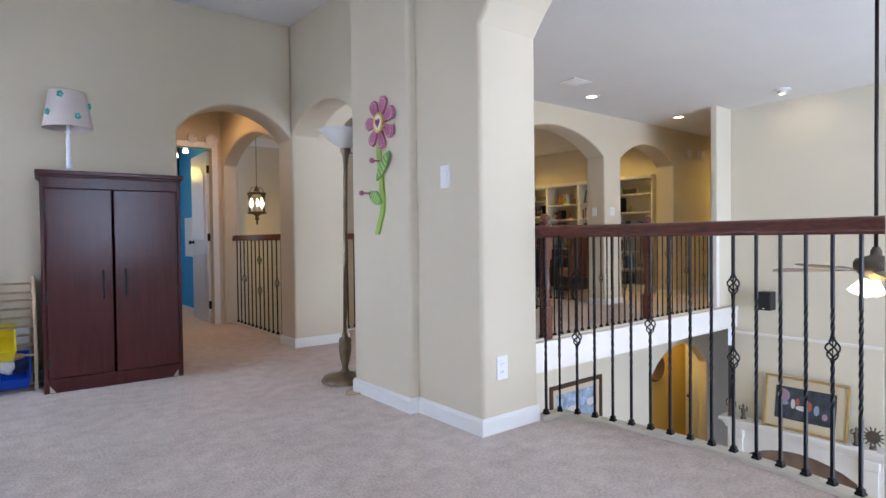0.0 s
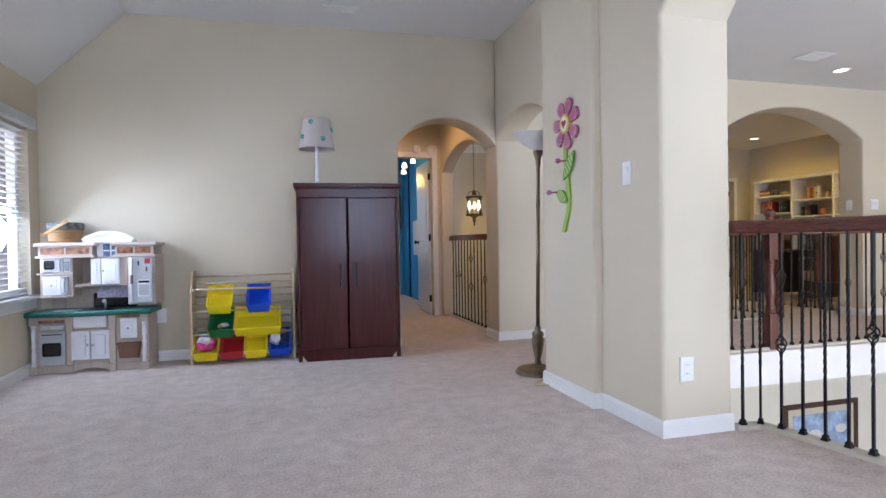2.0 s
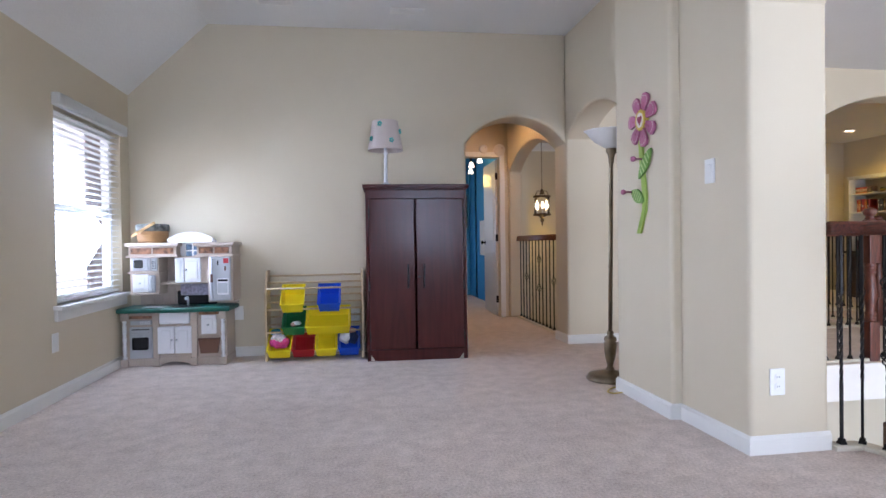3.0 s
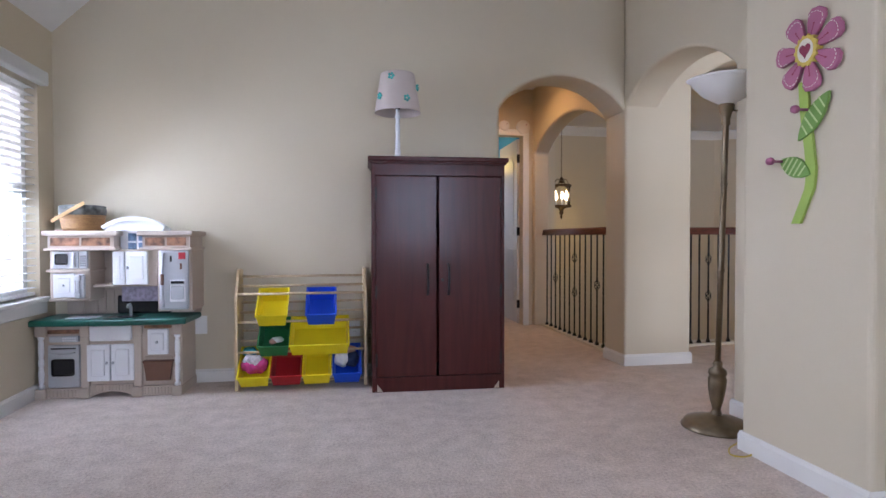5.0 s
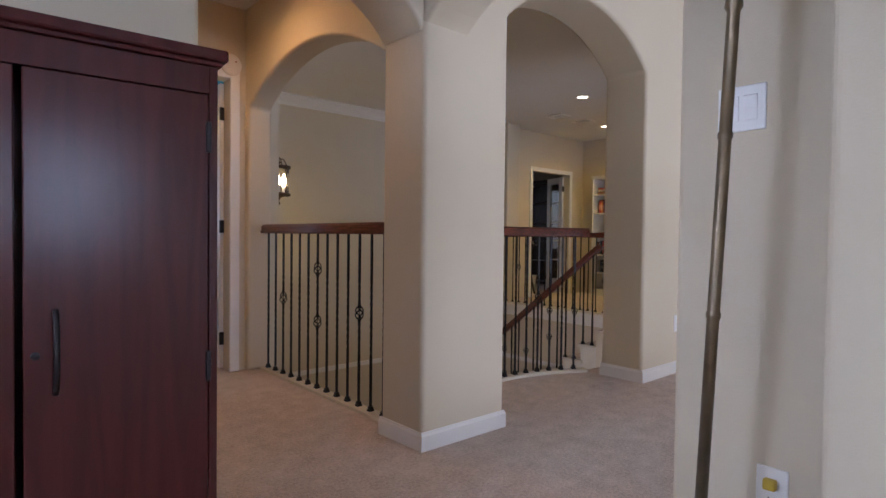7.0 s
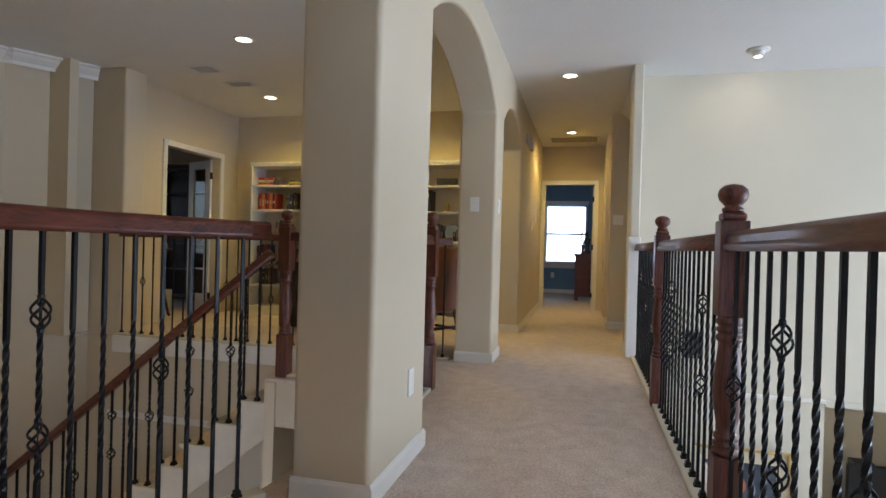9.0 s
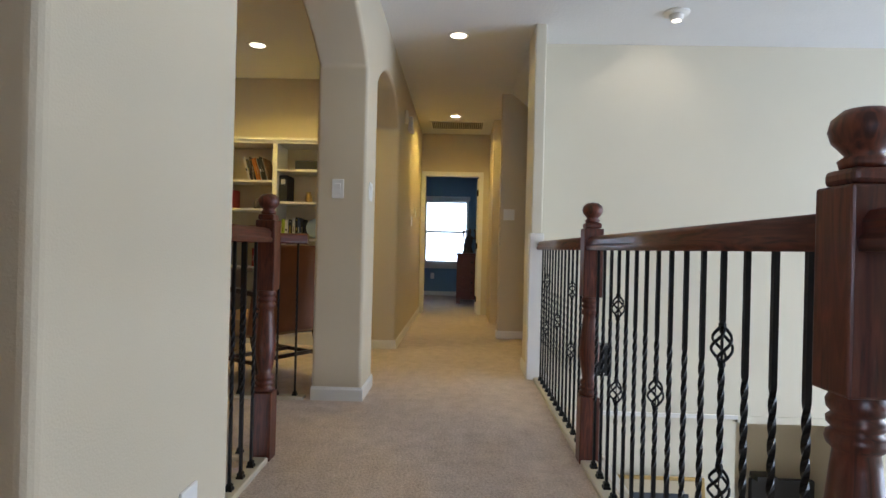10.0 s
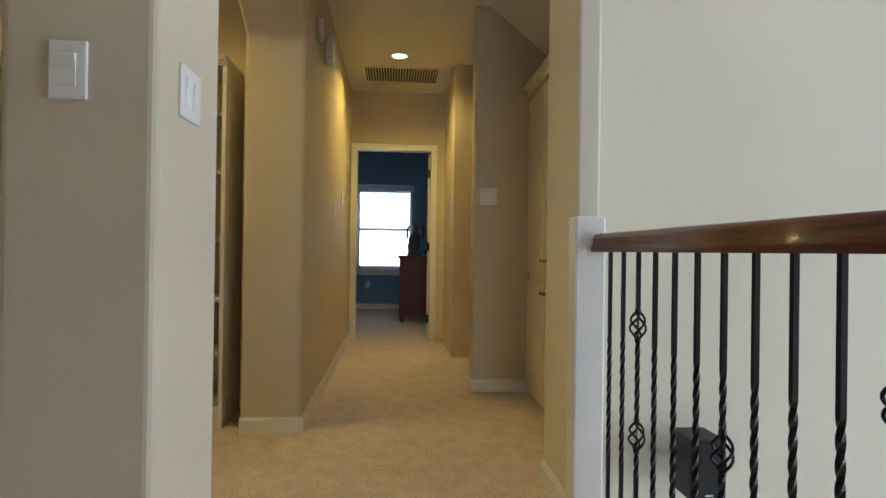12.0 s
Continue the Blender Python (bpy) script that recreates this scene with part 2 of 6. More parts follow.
# upper floor: carpet slabs round the open great room and the stair hall
bm = B()
slab(bm, [(-2.4, -2.6, -0.02), (1.80, -2.6, -0.02), (1.80, 0.86, -0.02)] + [(2.015 - (y - 1.65) ** 2 / 4.7, y, -0.02) for y in np.linspace(0.88, 2.42, 17)] + [(1.80, 2.46, -0.02), (1.80, 3.93, -0.02), (11.2, 3.93, -0.02), (11.2, 5.42, -0.02), (5.08, 5.42, -0.02), (5.08, 5.50, -0.02)] + [(x, 5.865 - (x - 2.77) ** 2 * 0.46, -0.02) for x in np.linspace(3.45, 2.09, 15)] + [(2.09, 5.45, -0.02), (1.72, 5.45, -0.02), (1.72, 7.3, -0.02), (-2.4, 7.3, -0.02)], (0, 0, 0.02))
structure("floor", bm, CARPET, "beige cut-pile carpet with worn, slightly soiled traffic paths")
bm = B()
slab(bm, [(5.08, 5.4205, -0.02), (8.6, 5.4205, -0.02), (8.6, 9.3, -0.02), (6.19, 9.3, -0.02), (6.19, 6.62, -0.02), (5.08, 6.62, -0.02)], (0, 0, 0.02))
structure("floor_library", bm, CARPET, "beige carpet of the library")
structure("floor_far_room", slab(B(), [(11.2, 2.6, -0.02), (14.7, 2.6, -0.02), (14.7, 6.6, -0.02), (11.2, 6.6, -0.02)], (0, 0, 0.02)), CARPET, "carpet of the far bedroom")
structure("floor_blue_room", slab(B(), [(-1.5, 7.304, -0.02), (1.7, 7.304, -0.02), (1.7, 10.4, -0.02), (-1.5, 10.4, -0.02)], (0, 0, 0.02)), CARPET, "carpet of the blue bedroom")
structure("floor_study", slab(B(), [(6.0, 9.305, -0.02), (9.4, 9.305, -0.02), (9.4, 13.2, -0.02), (6.0, 13.2, -0.02)], (0, 0, 0.02)), CARPET, "carpet of the study")
structure("floor_alcove", slab(B(), [(7.5, 2.9, -0.02), (11.0, 2.9, -0.02), (11.0, 3.9295, -0.02), (7.5, 3.9295, -0.02)], (0, 0, 0.02)), CARPET, "carpet of the hall alcove")
structure("floor_lower", box(B(), -2.4, 9.6, -4.2, 10.2, LOW - 0.05, LOW), TILE, "stone floor of the storey below")

# edge of the upper storey: structure depth under the carpet
bm = B()
box(bm, 1.80, 7.4, 3.90, 4.0, -0.28, -0.004)
box(bm, 1.80, 7.4, 3.885, 3.90, -0.05, 0.0)
structure("trim_gallery_fascia", bm, TRIM, "white painted fascia board under the gallery floor")
structure("slab_gallery", box(B(), -2.4, 1.78, -2.6, 5.4, -0.34, -0.024), PAINT, "floor structure of the upper storey")
structure("slab_gallery_east", box(B(), 1.80, 11.2, 4.0, 5.4, -0.28, -0.024), PAINT, "floor structure of the gallery")
structure("slab_library", box(B(), 6.21, 8.6, 6.62, 9.3, -0.34, -0.024), PAINT, "floor structure of the library")
structure("slab_library_front", box(B(), 5.1, 8.6, 5.42, 6.62, -0.34, -0.024), PAINT, "floor structure of the library")

# one long arcade wall between the playroom, gallery and hall and the rooms behind it
north = wall("wall_north", "x", -2.45, 1.55, 5.19, 5.505, 0, 3.2, [(0.60, 1.55, 1.87, 2.12)], label="beige textured playroom wall with a low arch at its end")
for v in north.data.vertices:    # this wall stands a little out of square
    v.co.y += (1.55 - v.co.x) * 0.036
wall("wall_arcade", "x", 1.55, 11.2, 5.19, 5.505, 0, 3.2,
     [(2.09, 3.45, 2.08, 2.36), (4.15, 6.19, 2.10, 2.42), (6.585, 8.03, 2.10, 2.36)], label="beige textured arcade wall with three round-edged arches")
wall("wall_arch_playroom", "y", 3.55, 5.24, 1.55, 1.82, 0, 3.2, [(4.03, 5.24, 1.87, 2.12)], label="beige wall with a low arch out of the playroom")
bm = B()
box(bm, 1.245, 1.80, 2.95, 3.58, 0, 3.2, 0.022, 4)
structure("wall_flower", bm, PAINT, "beige pilaster wall that carries the wall flower")
wall("wall_balcony", "y", -2.6, 2.97, 1.30, 1.70, 0, 3.2, [(0.83, 2.42, 2.02, 2.45)], label="beige wall with the arched balcony opening")
wall("wall_side_hall", "y", 5.505, 7.3, 1.55, 1.72, 0, 3.2, [(5.505, 7.14, 1.86, 2.10)], label="beige wall with the arch to the stair hall")
wall("wall_blue_door", "x", -1.5, 1.72, 7.2, 7.32, 0, 3.0, [(0.64, 1.44, 2.05, None)], bevel=0.004)
structure("wall_side_hall_west", box(B(), 0.30, 0.42, 5.5, 7.2, 0, 3.0), PAINT)

# window wall of the playroom: one window opening, and an added one out of view
bm = B()
for y0, y1, z0, z1 in ((-2.6, 0.45, 0, 3.0), (0.45, 2.15, 0, 0.60), (0.45, 2.15, 1.88, 3.0), (2.15, 4.10, 0, 3.0), (4.10, 5.14, 0, 0.60), (4.10, 5.14, 1.88, 3.0), (5.14, 5.42, 0, 3.0)):
    box(bm, -2.45, -2.30, y0, y1, z0, z1)
structure("wall_west", bm, PAINT, "beige window wall of the playroom")
bm = B()
for x0, x1, z0, z1 in ((-2.45, -0.4, 0, 3.2), (1.0, 1.78, 0, 3.2), (-0.4, 1.0, 0, 0.75), (-0.4, 1.0, 2.15, 3.2)):
    box(bm, x0, x1, -2.72, -2.6, z0, z1)
structure("wall_south", bm, PAINT)

# ceilings
bm = B()
box(bm, -1.64, 1.56, -2.7, 5.42, HP, HP + 0.06)
slab(bm, [(-1.64, -2.7, HP), (-2.46, -2.7, 2.10), (-2.46, -2.7, 2.17), (-1.64, -2.7, HP + 0.06)], (0, 8.12, 0))
structure("ceiling_playroom", bm, CEIL, "white ceiling with a sloped side over the window")
structure("ceiling_gallery", box(B(), 1.56, 11.2, -4.2, 5.2, H, H + 0.06), CEIL)
structure("ceiling_library", box(B(), 1.70, 9.6, 5.48, 9.95, H, H + 0.06), CEIL)
structure("ceiling_side_hall", box(B(), 0.3, 1.7, 5.4, 7.3, 2.55, 2.6), CEIL)
structure("ceiling_far_room", box(B(), 11.1, 14.8, 2.5, 6.7, H, H + 0.06), CEIL)
structure("ceiling_blue_room", box(B(), -1.6, 1.8, 7.2, 10.5, H, H + 0.06), CEIL)
structure("ceiling_study", box(B(), 5.9, 9.5, 9.2, 13.3, H + 0.004, H + 0.06), CEIL)

# great room
structure("wall_great_east", box(B(), 7.36, 7.5, -4.2, 3.98, -0.34, H + 0.02), PAINT_GREAT, "cream upper wall of the great room")
structure("wall_great_east_lower", box(B(), 7.385, 7.5, 2.29, 3.98, LOW, -0.344), PAINT_GREAT, "cream lower wall behind the fireplace")
structure("wall_great_niche", box(B(), 8.3, 8.4, -4.2, 2.4, LOW, -0.3), PAINT, "beige back wall of the deep niche")
structure("wall_great_niche_side", box(B(), 7.5, 8.3, 2.29, 2.4, LOW, -0.3), PAINT)
# two unseen walls, added to keep the window light out of the niche
structure("wall_added_niche_blocker", box(B(), 7.36, 7.5, -4.2, 1.15, LOW, -0.405), PAINT_GREAT, "unseen cream wall added to keep light out of the niche")
structure("wall_added_niche_end", box(B(), 7.5, 8.3, 1.05, 1.15, LOW, -0.405), PAINT)
structure("ceiling_niche", box(B(), 7.36, 8.4, -4.2, 2.29, -0.40, -0.344), PAINT_GREAT)
bm = B()
box(bm, 6.95, 7.36, 3.975, 4.06, 0, H + 0.02, 0.012, 3)
structure("wall_hall_end", bm, PAINT_GREAT, "cream wall end between the great room and the hall")
structure("trim_half_wall_cap", box(B(), 6.915, 7.0, 3.965, 4.075, 0, 1.10, 0.008), TRIM, "white painted post behind the rail end")
bm = B()
for x0, x1, z0, z1 in ((1.6, 2.2, LOW, H), (6.6, 7.5, LOW, H), (2.2, 6.6, LOW, -1.9), (2.2, 6.6, 2.1, H)):
    box(bm, x0, x1, -4.12, -4.0, z0, z1)
structure("wall_great_south", bm, PAINT_GREAT)
structure("wall_great_west_lower", box(B(), 1.5, 1.78, -4.1, 5.2, LOW, -0.34), PAINT_GREAT)
structure("wall_great_west_upper", box(B(), 1.5, 1.78, -4.1, -2.6, -0.34, H), PAINT_GREAT)
wall("wall_under_gallery", "x", 1.7, 9.5, 5.0, 5.15, LOW, -0.34, [(7.03, 8.72, -1.15, -0.74)], mat=PAINT_GREAT, bevel=0.01)
structure("wall_gold_room", box(B(), 6.9, 9.4, 5.70, 5.8, LOW, -0.345), PAINT_GOLD, "gold painted wall of the room below")
structure("wall_gold_room_west", box(B(), 6.9, 7.0, 5.15, 5.70, LOW, -0.345), PAINT_GOLD)
structure("wall_gold_room_east", box(B(), 9.3, 9.4, 5.15, 5.70, LOW, -0.345), PAINT_GOLD)
bm = B()
box(bm, 7.345, 7.385, 2.29, 3.97, -0.37, -0.335, 0.004)
structure("trim_ledge", bm, TRIM, "thin painted ledge across the great room wall")

# hall beyond the gallery
structure("wall_alcove_west", box(B(), 7.501, 7.515, 2.9, 3.975, 0, H), PAINT)
structure("wall_alcove_back", box(B(), 7.60, 8.95, 3.30, 3.40, 0, H), PAINT)
bm = B()
box(bm, 8.87, 9.0, 3.36, 4.165, 0, H + 0.01, 0.015, 3)
structure("wall_hall_corner", bm, PAINT, "beige wall corner with a light switch")
structure("wall_hall_south", box(B(), 10.2, 11.2, 4.06, 4.18, 0, H), PAINT)
structure("wall_hall_stair", box(B(), 8.98, 11.2, 2.9, 3.0, 0, H), PAINT)
wall("wall_far_door", "y", 4.0, 5.25, 11.09, 11.2, 0, H + 0.02, [(4.33, 5.12, 2.05, None)], bevel=0.003)
bm = B()
slab(bm, [(7.515, 4.06, H - 0.003), (7.515, 3.3, 2.06), (7.515, 3.3, H - 0.003)], (1.36, 0, 0))
structure("ceiling_alcove_slope", bm, CEIL)
bm = B()
for y0, y1, z0, z1 in ((2.5, 4.43, 0, H), (5.34, 6.7, 0, H), (4.43, 5.34, 0, 0.66), (4.43, 5.34, 1.98, H)):
    box(bm, 14.4, 14.55, y0, y1, z0, z1)
structure("wall_far_room_east", bm, PAINT_DENIM, "blue wall with the far window")
structure("wall_far_room_north", box(B(), 11.2, 14.4, 6.5, 6.6, 0, H), PAINT_DENIM)
structure("wall_far_room_south", box(B(), 11.2, 14.4, 3.1, 3.2, 0, H), PAINT_DENIM)

# library, stair hall and study
structure("wall_library_east", box(B(), 8.45, 8.6, 5.5, 9.2, 0, H), PAINT, "beige wall behind the bookcases")
wall("wall_study_door", "x", 6.36, 9.5, 9.18, 9.30, 0, H, [(7.07, 8.06, 2.05, None)], bevel=0.004)
bm = B()
box(bm, 6.22, 6.50, 8.95, 9.72, LOW, H, 0.02, 3)
structure("wall_stair_pier", bm, PAINT, "beige pier between the stair hall and the study door")
bm = B()
slab(bm, [(5.6, 9.72, LOW), (6.3, 9.3, LOW), (6.3, 9.45, LOW), (5.65, 9.84, LOW)], (0, 0, H - LOW))
structure("wall_stair_corner", bm, PAINT)
structure("wall_stair_north", box(B(), 1.7, 5.7, 9.72, 9.84, LOW, H), PAINT)
bm = B()
box(bm, 1.722, 1.85, 7.301, 9.84, LOW, H)
structure("wall_stair_west", bm, PAINT)
structure("wall_stair_lower", box(B(), 1.7, 6.2, 5.42, 5.5, LOW, -0.34), PAINT)
structure("wall_library_under", box(B(), 6.15, 6.21, 6.62, 9.0, LOW, -0.026), PAINT, "beige wall beside the stairs under the landing")
structure("wall_stair_head", box(B(), 5.08, 6.15, 6.54, 6.62, LOW, -0.026), PAINT)
structure("trim_stair_wall", box(B(), 6.125, 6.15, 6.7, 9.0, -0.80, -0.74, 0.006), TRIM, "white rail moulding on the stair wall")
structure("trim_stair_hall", box(B(), 1.85, 5.62, 9.695, 9.72, -0.80, -0.74, 0.006), TRIM, "white rail moulding in the stair hall")
structure("trim_landing_fascia", box(B(), 6.12, 6.15, 6.62, 8.95, -0.16, 0.0, 0.005), TRIM, "white painted fascia of the library landing")
# unseen wall; its opening is made for the added study light
bm = B()
for x0, x1, z0, z1 in ((6.0, 6.6, 0, H), (8.6, 9.5, 0, H), (6.6, 8.6, 0, 0.7), (6.6, 8.6, 2.1, H)):
    box(bm, x0, x1, 13.1, 13.2, z0, z1)
structure("wall_study_north", bm, PAINT)
structure("wall_study_west", box(B(), 5.9, 6.0, 9.3, 13.2, 0, H), PAINT)
structure("wall_study_east", box(B(), 9.4, 9.5, 9.3, 13.2, 0, H), PAINT)
# unseen wall; its opening is made for the added bedroom light
bm = B()
for x0, x1, z0, z1 in ((-1.6, -0.5, 0, H), (0.9, 1.8, 0, H), (-0.5, 0.9, 0, 0.8), (-0.5, 0.9, 2.0, H)):
    box(bm, x0, x1, 10.3, 10.4, z0, z1)
structure("wall_blue_room_north", bm, PAINT_BLUE)
structure("wall_blue_room_west", box(B(), -1.6, -1.5, 7.2, 10.4, 0, H), PAINT_BLUE)
structure("wall_blue_room_east", box(B(), 1.70, 1.7215, 7.32, 10.4, 0, H), PAINT_BLUE)

# ---- railings ----
RAIL_H = 1.020
HAND = [(-0.034, 0.0), (-0.036, 0.018), (-0.028, 0.026), (-0.030, 0.046), (-0.020, 0.060), (0.0, 0.065), (0.020, 0.060), (0.030, 0.046), (0.028, 0.026), (0.036, 0.018), (0.034, 0.0)]


def bar_mesh(kind, height, twist=(0.30, 0.72)):
    """The square bar, twisted in its middle; a basket interrupts it."""
    bm = B()
    half = 0.0072
    spans, z = [], 0.0
    for b in BASKETS[kind]:
        spans.append((z, b * height - 0.047))
        z = b * height + 0.047
    spans.append((z, height))
    prev = None
    for a, b in spans:
        n = max(2, int((b - a) / 0.012))
        for i in range(n + 1):
            zz = a + (b - a) * i / n
            f = min(max((zz / height - twist[0]) / (twist[1] - twist[0]), 0), 1)
            rad = half * math.sqrt(2) * (0.45 if z and ((i == 0 and a > 0) or (i == n and b < height)) else 1)
            r = [bm.verts.new((rad * math.cos(f * math.pi * 5 + math.pi / 4 + k * math.pi / 2), rad * math.sin(f * math.pi * 5 + math.pi / 4 + k * math.pi / 2), zz)) for k in range(4)]
            if prev:
                for k in range(4):
                    bm.faces.new((prev[k], prev[(k + 1) % 4], r[(k + 1) % 4], r[k]))
            else:
                bm.faces.new(r[::-1])
            prev = r
    bm.faces.new(prev)
    return iron("baluster", bm)


def iron(name, bm):
    me = bpy.data.meshes.new(name)
    bm.normal_update()
    bm.to_mesh(me)
    bm.free()
    me.materials.append(IRON)
    return me


def basket_mesh():
    bm = B()
    for k in range(4):
        pts = []
        for i in range(13):
            f = i / 12
            rad = 0.005 + 0.031 * math.sin(math.pi * f) ** 0.8
            a = k * math.pi / 2 + f * math.pi * 1.1
            pts.append((rad * math.cos(a), rad * math.sin(a), -0.048 + 0.096 * f))
        sweep(bm, pts, ring_section(0.0050, 6), up=(0.3, 0.2, 1))
    for e in (-0.052, 0.052):
        lathe(bm, [(0.009, e - 0.010), (0.0135, e - 0.004), (0.0135, e + 0.004), (0.009, e + 0.010)], 8)
    return iron("basket", bm)


def shoe_mesh():
    bm = B()
    prof = [(0.019, 0.0), (0.019, 0.010), (0.014, 0.014), (0.015, 0.024), (0.009, 0.030)]
    lathe(bm, [(r * 1.414, h) for r, h in prof], 4)
    bmesh.ops.rotate(bm, verts=bm.verts[:], matrix=Matrix.Rotation(math.pi / 4, 3, "Z"))
    return iron("shoe", bm)


BASKETS = {"twist": [], "single": [0.54], "double": [0.43, 0.77]}
BAL = {k: bar_mesh(k, RAIL_H) for k in BASKETS}
BASKET, SHOE = basket_mesh(), shoe_mesh()


def baluster(kind, parent, m, height=RAIL_H):
    o = new("baluster", BAL[kind])
    o.parent, o.matrix_basis = parent, m
    sh = new("shoe", SHOE)
    sh.parent = o
    for b in BASKETS[kind]:
        k = new("basket", BASKET)
        k.parent, k.matrix_basis = o, Matrix.Translation((0, 0, b * height)) @ Matrix.Diagonal((0.86, 0.86, 0.92, 1))
    return o


def along(path, step, start):
    """Points and headings every step metres along a path, from start on."""
    out, left = [], start
    for a, b in zip(path, path[1:]):
        a, b = Vector(a), Vector(b)
        d = (b - a).length
        while left <= d:
            out.append((a + (b - a) * left / d, math.atan2(b.y - a.y, b.x - a.x)))
            left += step
        left -= d
    return out


def railing(label, path, step=0.118, start=0.06, first=0, mat=RAILWOOD_X, strip_w=0.075):
    """Floor strip, twisted iron balusters and a moulded wooden handrail along a level path."""
    p0 = path[0]
    top = empty("railing", label, "railing", "gallery railings", where=(p0[0], p0[1], 0.02))
    rel = [(x - p0[0], y - p0[1], 0) for x, y in path]
    part("handrail", sweep(B(), [(x, y, RAIL_H - 0.065) for x, y, _ in rel], HAND), mat, top, "polished red-brown moulded handrail", True)
    for i, (p, a) in enumerate(along(rel, step, start)):
        kind = ("twist", "twist", "single", "twist", "twist", "twist", "double", "twist")[(i + first) % 8]
        baluster(kind, top, Matrix.Translation(p) @ Matrix.Rotation(a, 4, "Z") @ Matrix.Diagonal((0.78, 0.78, (RAIL_H - 0.06) / RAIL_H, 1)))
    bm = B()
    sweep(bm, [(x, y, 0) for x, y in path], [(-strip_w / 2, 0), (-strip_w / 2, 0.016), (-strip_w / 2 + 0.006, 0.021), (strip_w / 2 - 0.006, 0.021), (strip_w / 2, 0.016), (strip_w / 2, 0)])
    bmesh.ops.recalc_face_normals(bm, faces=bm.faces[:])
    structure("trim_rail_strip", bm, STRIP, "cream painted floor strip under the balusters")
    return top


NEWEL_BALL = [(0.001, 1.135), (0.030, 1.137), (0.034, 1.150), (0.024, 1.158), (0.030, 1.166), (0.042, 1.180), (0.047, 1.198), (0.043, 1.216), (0.028, 1.230), (0.001, 1.236)]
NEWEL_TURN = [(0.036, 0.315), (0.044, 0.322), (0.044, 0.334), (0.034, 0.340), (0.042, 0.348), (0.042, 0.358), (0.033, 0.364), (0.040, 0.372), (0.040, 0.384), (0.030, 0.396), (0.034, 0.427), (0.043, 0.485), (0.046, 0.530), (0.041, 0.600), (0.034, 0.670), (0.031, 0.695), (0.040, 0.704), (0.042, 0.713), (0.040, 0.722), (0.032, 0.728), (0.040, 0.736), (0.041, 0.745), (0.033, 0.752), (0.040, 0.760), (0.042, 0.772), (0.036, 0.784), (0.036, 0.795)]


def newel(x, y, low=0.0):
    """Square newel post with a turned waist and a ball finial."""
    top = empty("newel_post", "red-brown turned wooden newel post with a ball finial", "newel post", "newel posts", where=(x, y, low))
    top.scale = (1, 1, 0.968)
    bm = B()
    box(bm, -0.044, 0.044, -0.044, 0.044, 0.0, 0.315, 0.005)
    part("base_block", bm, RAILWOOD, top)
    part("turned_shaft", lathe(B(), NEWEL_TURN, 28), RAILWOOD, top, "", True)
    bm = B()
    box(bm, -0.044, 0.044, -0.044, 0.044, 0.785, 1.11, 0.005)
    box(bm, -0.037, 0.037, -0.037, 0.037, 1.11, 1.137, 0.009)
    part("top_block", bm, RAILWOOD, top)
    part("ball_finial", lathe(B(), NEWEL_BALL, 28), RAILWOOD, top, "", True)
    return top


bow = [(1.98 - (y - 1.65) ** 2 / 4.7, y) for y in np.linspace(2.385, 0.86, 21)]
railing("black twisted-iron balcony railing with a red-brown handrail", [(1.705, 2.42), (1.845, 2.41)] + bow, 0.099, 0.054, 4, RAILWOOD_Y)
RY = 3.985
railing("black twisted-iron gallery railing with a red-brown handrail", [(6.94, RY), (5.345, RY)], 0.109, 0.01, 3)
railing("black twisted-iron gallery railing between two newel posts", [(5.26, RY), (3.595, RY)], 0.1065, 0.09, 3)
railing("black twisted-iron gallery railing that ends at the balcony wall", [(3.515, RY), (1.82, RY)], 0.108, 0.035, 2)
newel(5.303, RY)
newel(3.555, RY)
railing("black twisted-iron railing in the side hall arch", [(1.67, 7.13), (1.67, 5.56)], first=0, mat=RAILWOOD_Y)
curve = [(x, 5.83 - (x - 2.77) ** 2 * 0.46) for x in np.linspace(2.10, 3.44, 17)]
railing("curved black twisted-iron railing above the stairs", curve, 0.098, 0.05, 0)
railing("short black twisted-iron railing beside the stair head", [(4.16, 5.44), (5.16, 5.46)], first=2)
newel(5.20, 5.46)
railing("black twisted-iron railing at the head of the stairs", [(5.20, 5.505), (5.18, 6.49)], first=5, mat=RAILWOOD_Y)
newel(5.18, 6.53)
railing("black twisted-iron railing between the stairs and the library", [(6.20, 5.55), (6.20, 8.94)], first=0, mat=RAILWOOD_Y)

# the stairs: carpeted steps that go down along y beside the landing
TREAD, RISE, NSTEP = 0.228, 0.181, 13
stairs = empty("staircase", "carpeted stairs with white risers and a sloping handrail", "stairs", where=(5.12, 6.60, 0))
for i in range(1, NSTEP + 1):
    bm = B()
    box(bm, 0.03, 1.025, (i - 1) * TREAD, i * TREAD + 0.025, -i * RISE - 0.03, -i * RISE, 0.008)
    part("tread", bm, CARPET, stairs)
    part("riser", box(B(), 0.0, 1.025, (i - 1) * TREAD - 0.004, (i - 1) * TREAD + 0.012, -i * RISE, -(i - 1) * RISE - (0.03 if i > 1 else 0.03)), TRIM, stairs)
    part("tread_end", box(B(), -0.035, 0.03, (i - 1) * TREAD - 0.02, i * TREAD + 0.03, -i * RISE - 0.03, -i * RISE + 0.004, 0.006), STRIP, stairs, "cream painted tread end")
bm = B()
n = NSTEP
line = [(-0.01, 0.0, -0.03)]
for i in range(1, n + 1):
    line += [(-0.01, (i - 1) * TREAD, -i * RISE - 0.03), (-0.01, i * TREAD, -i * RISE - 0.03)]
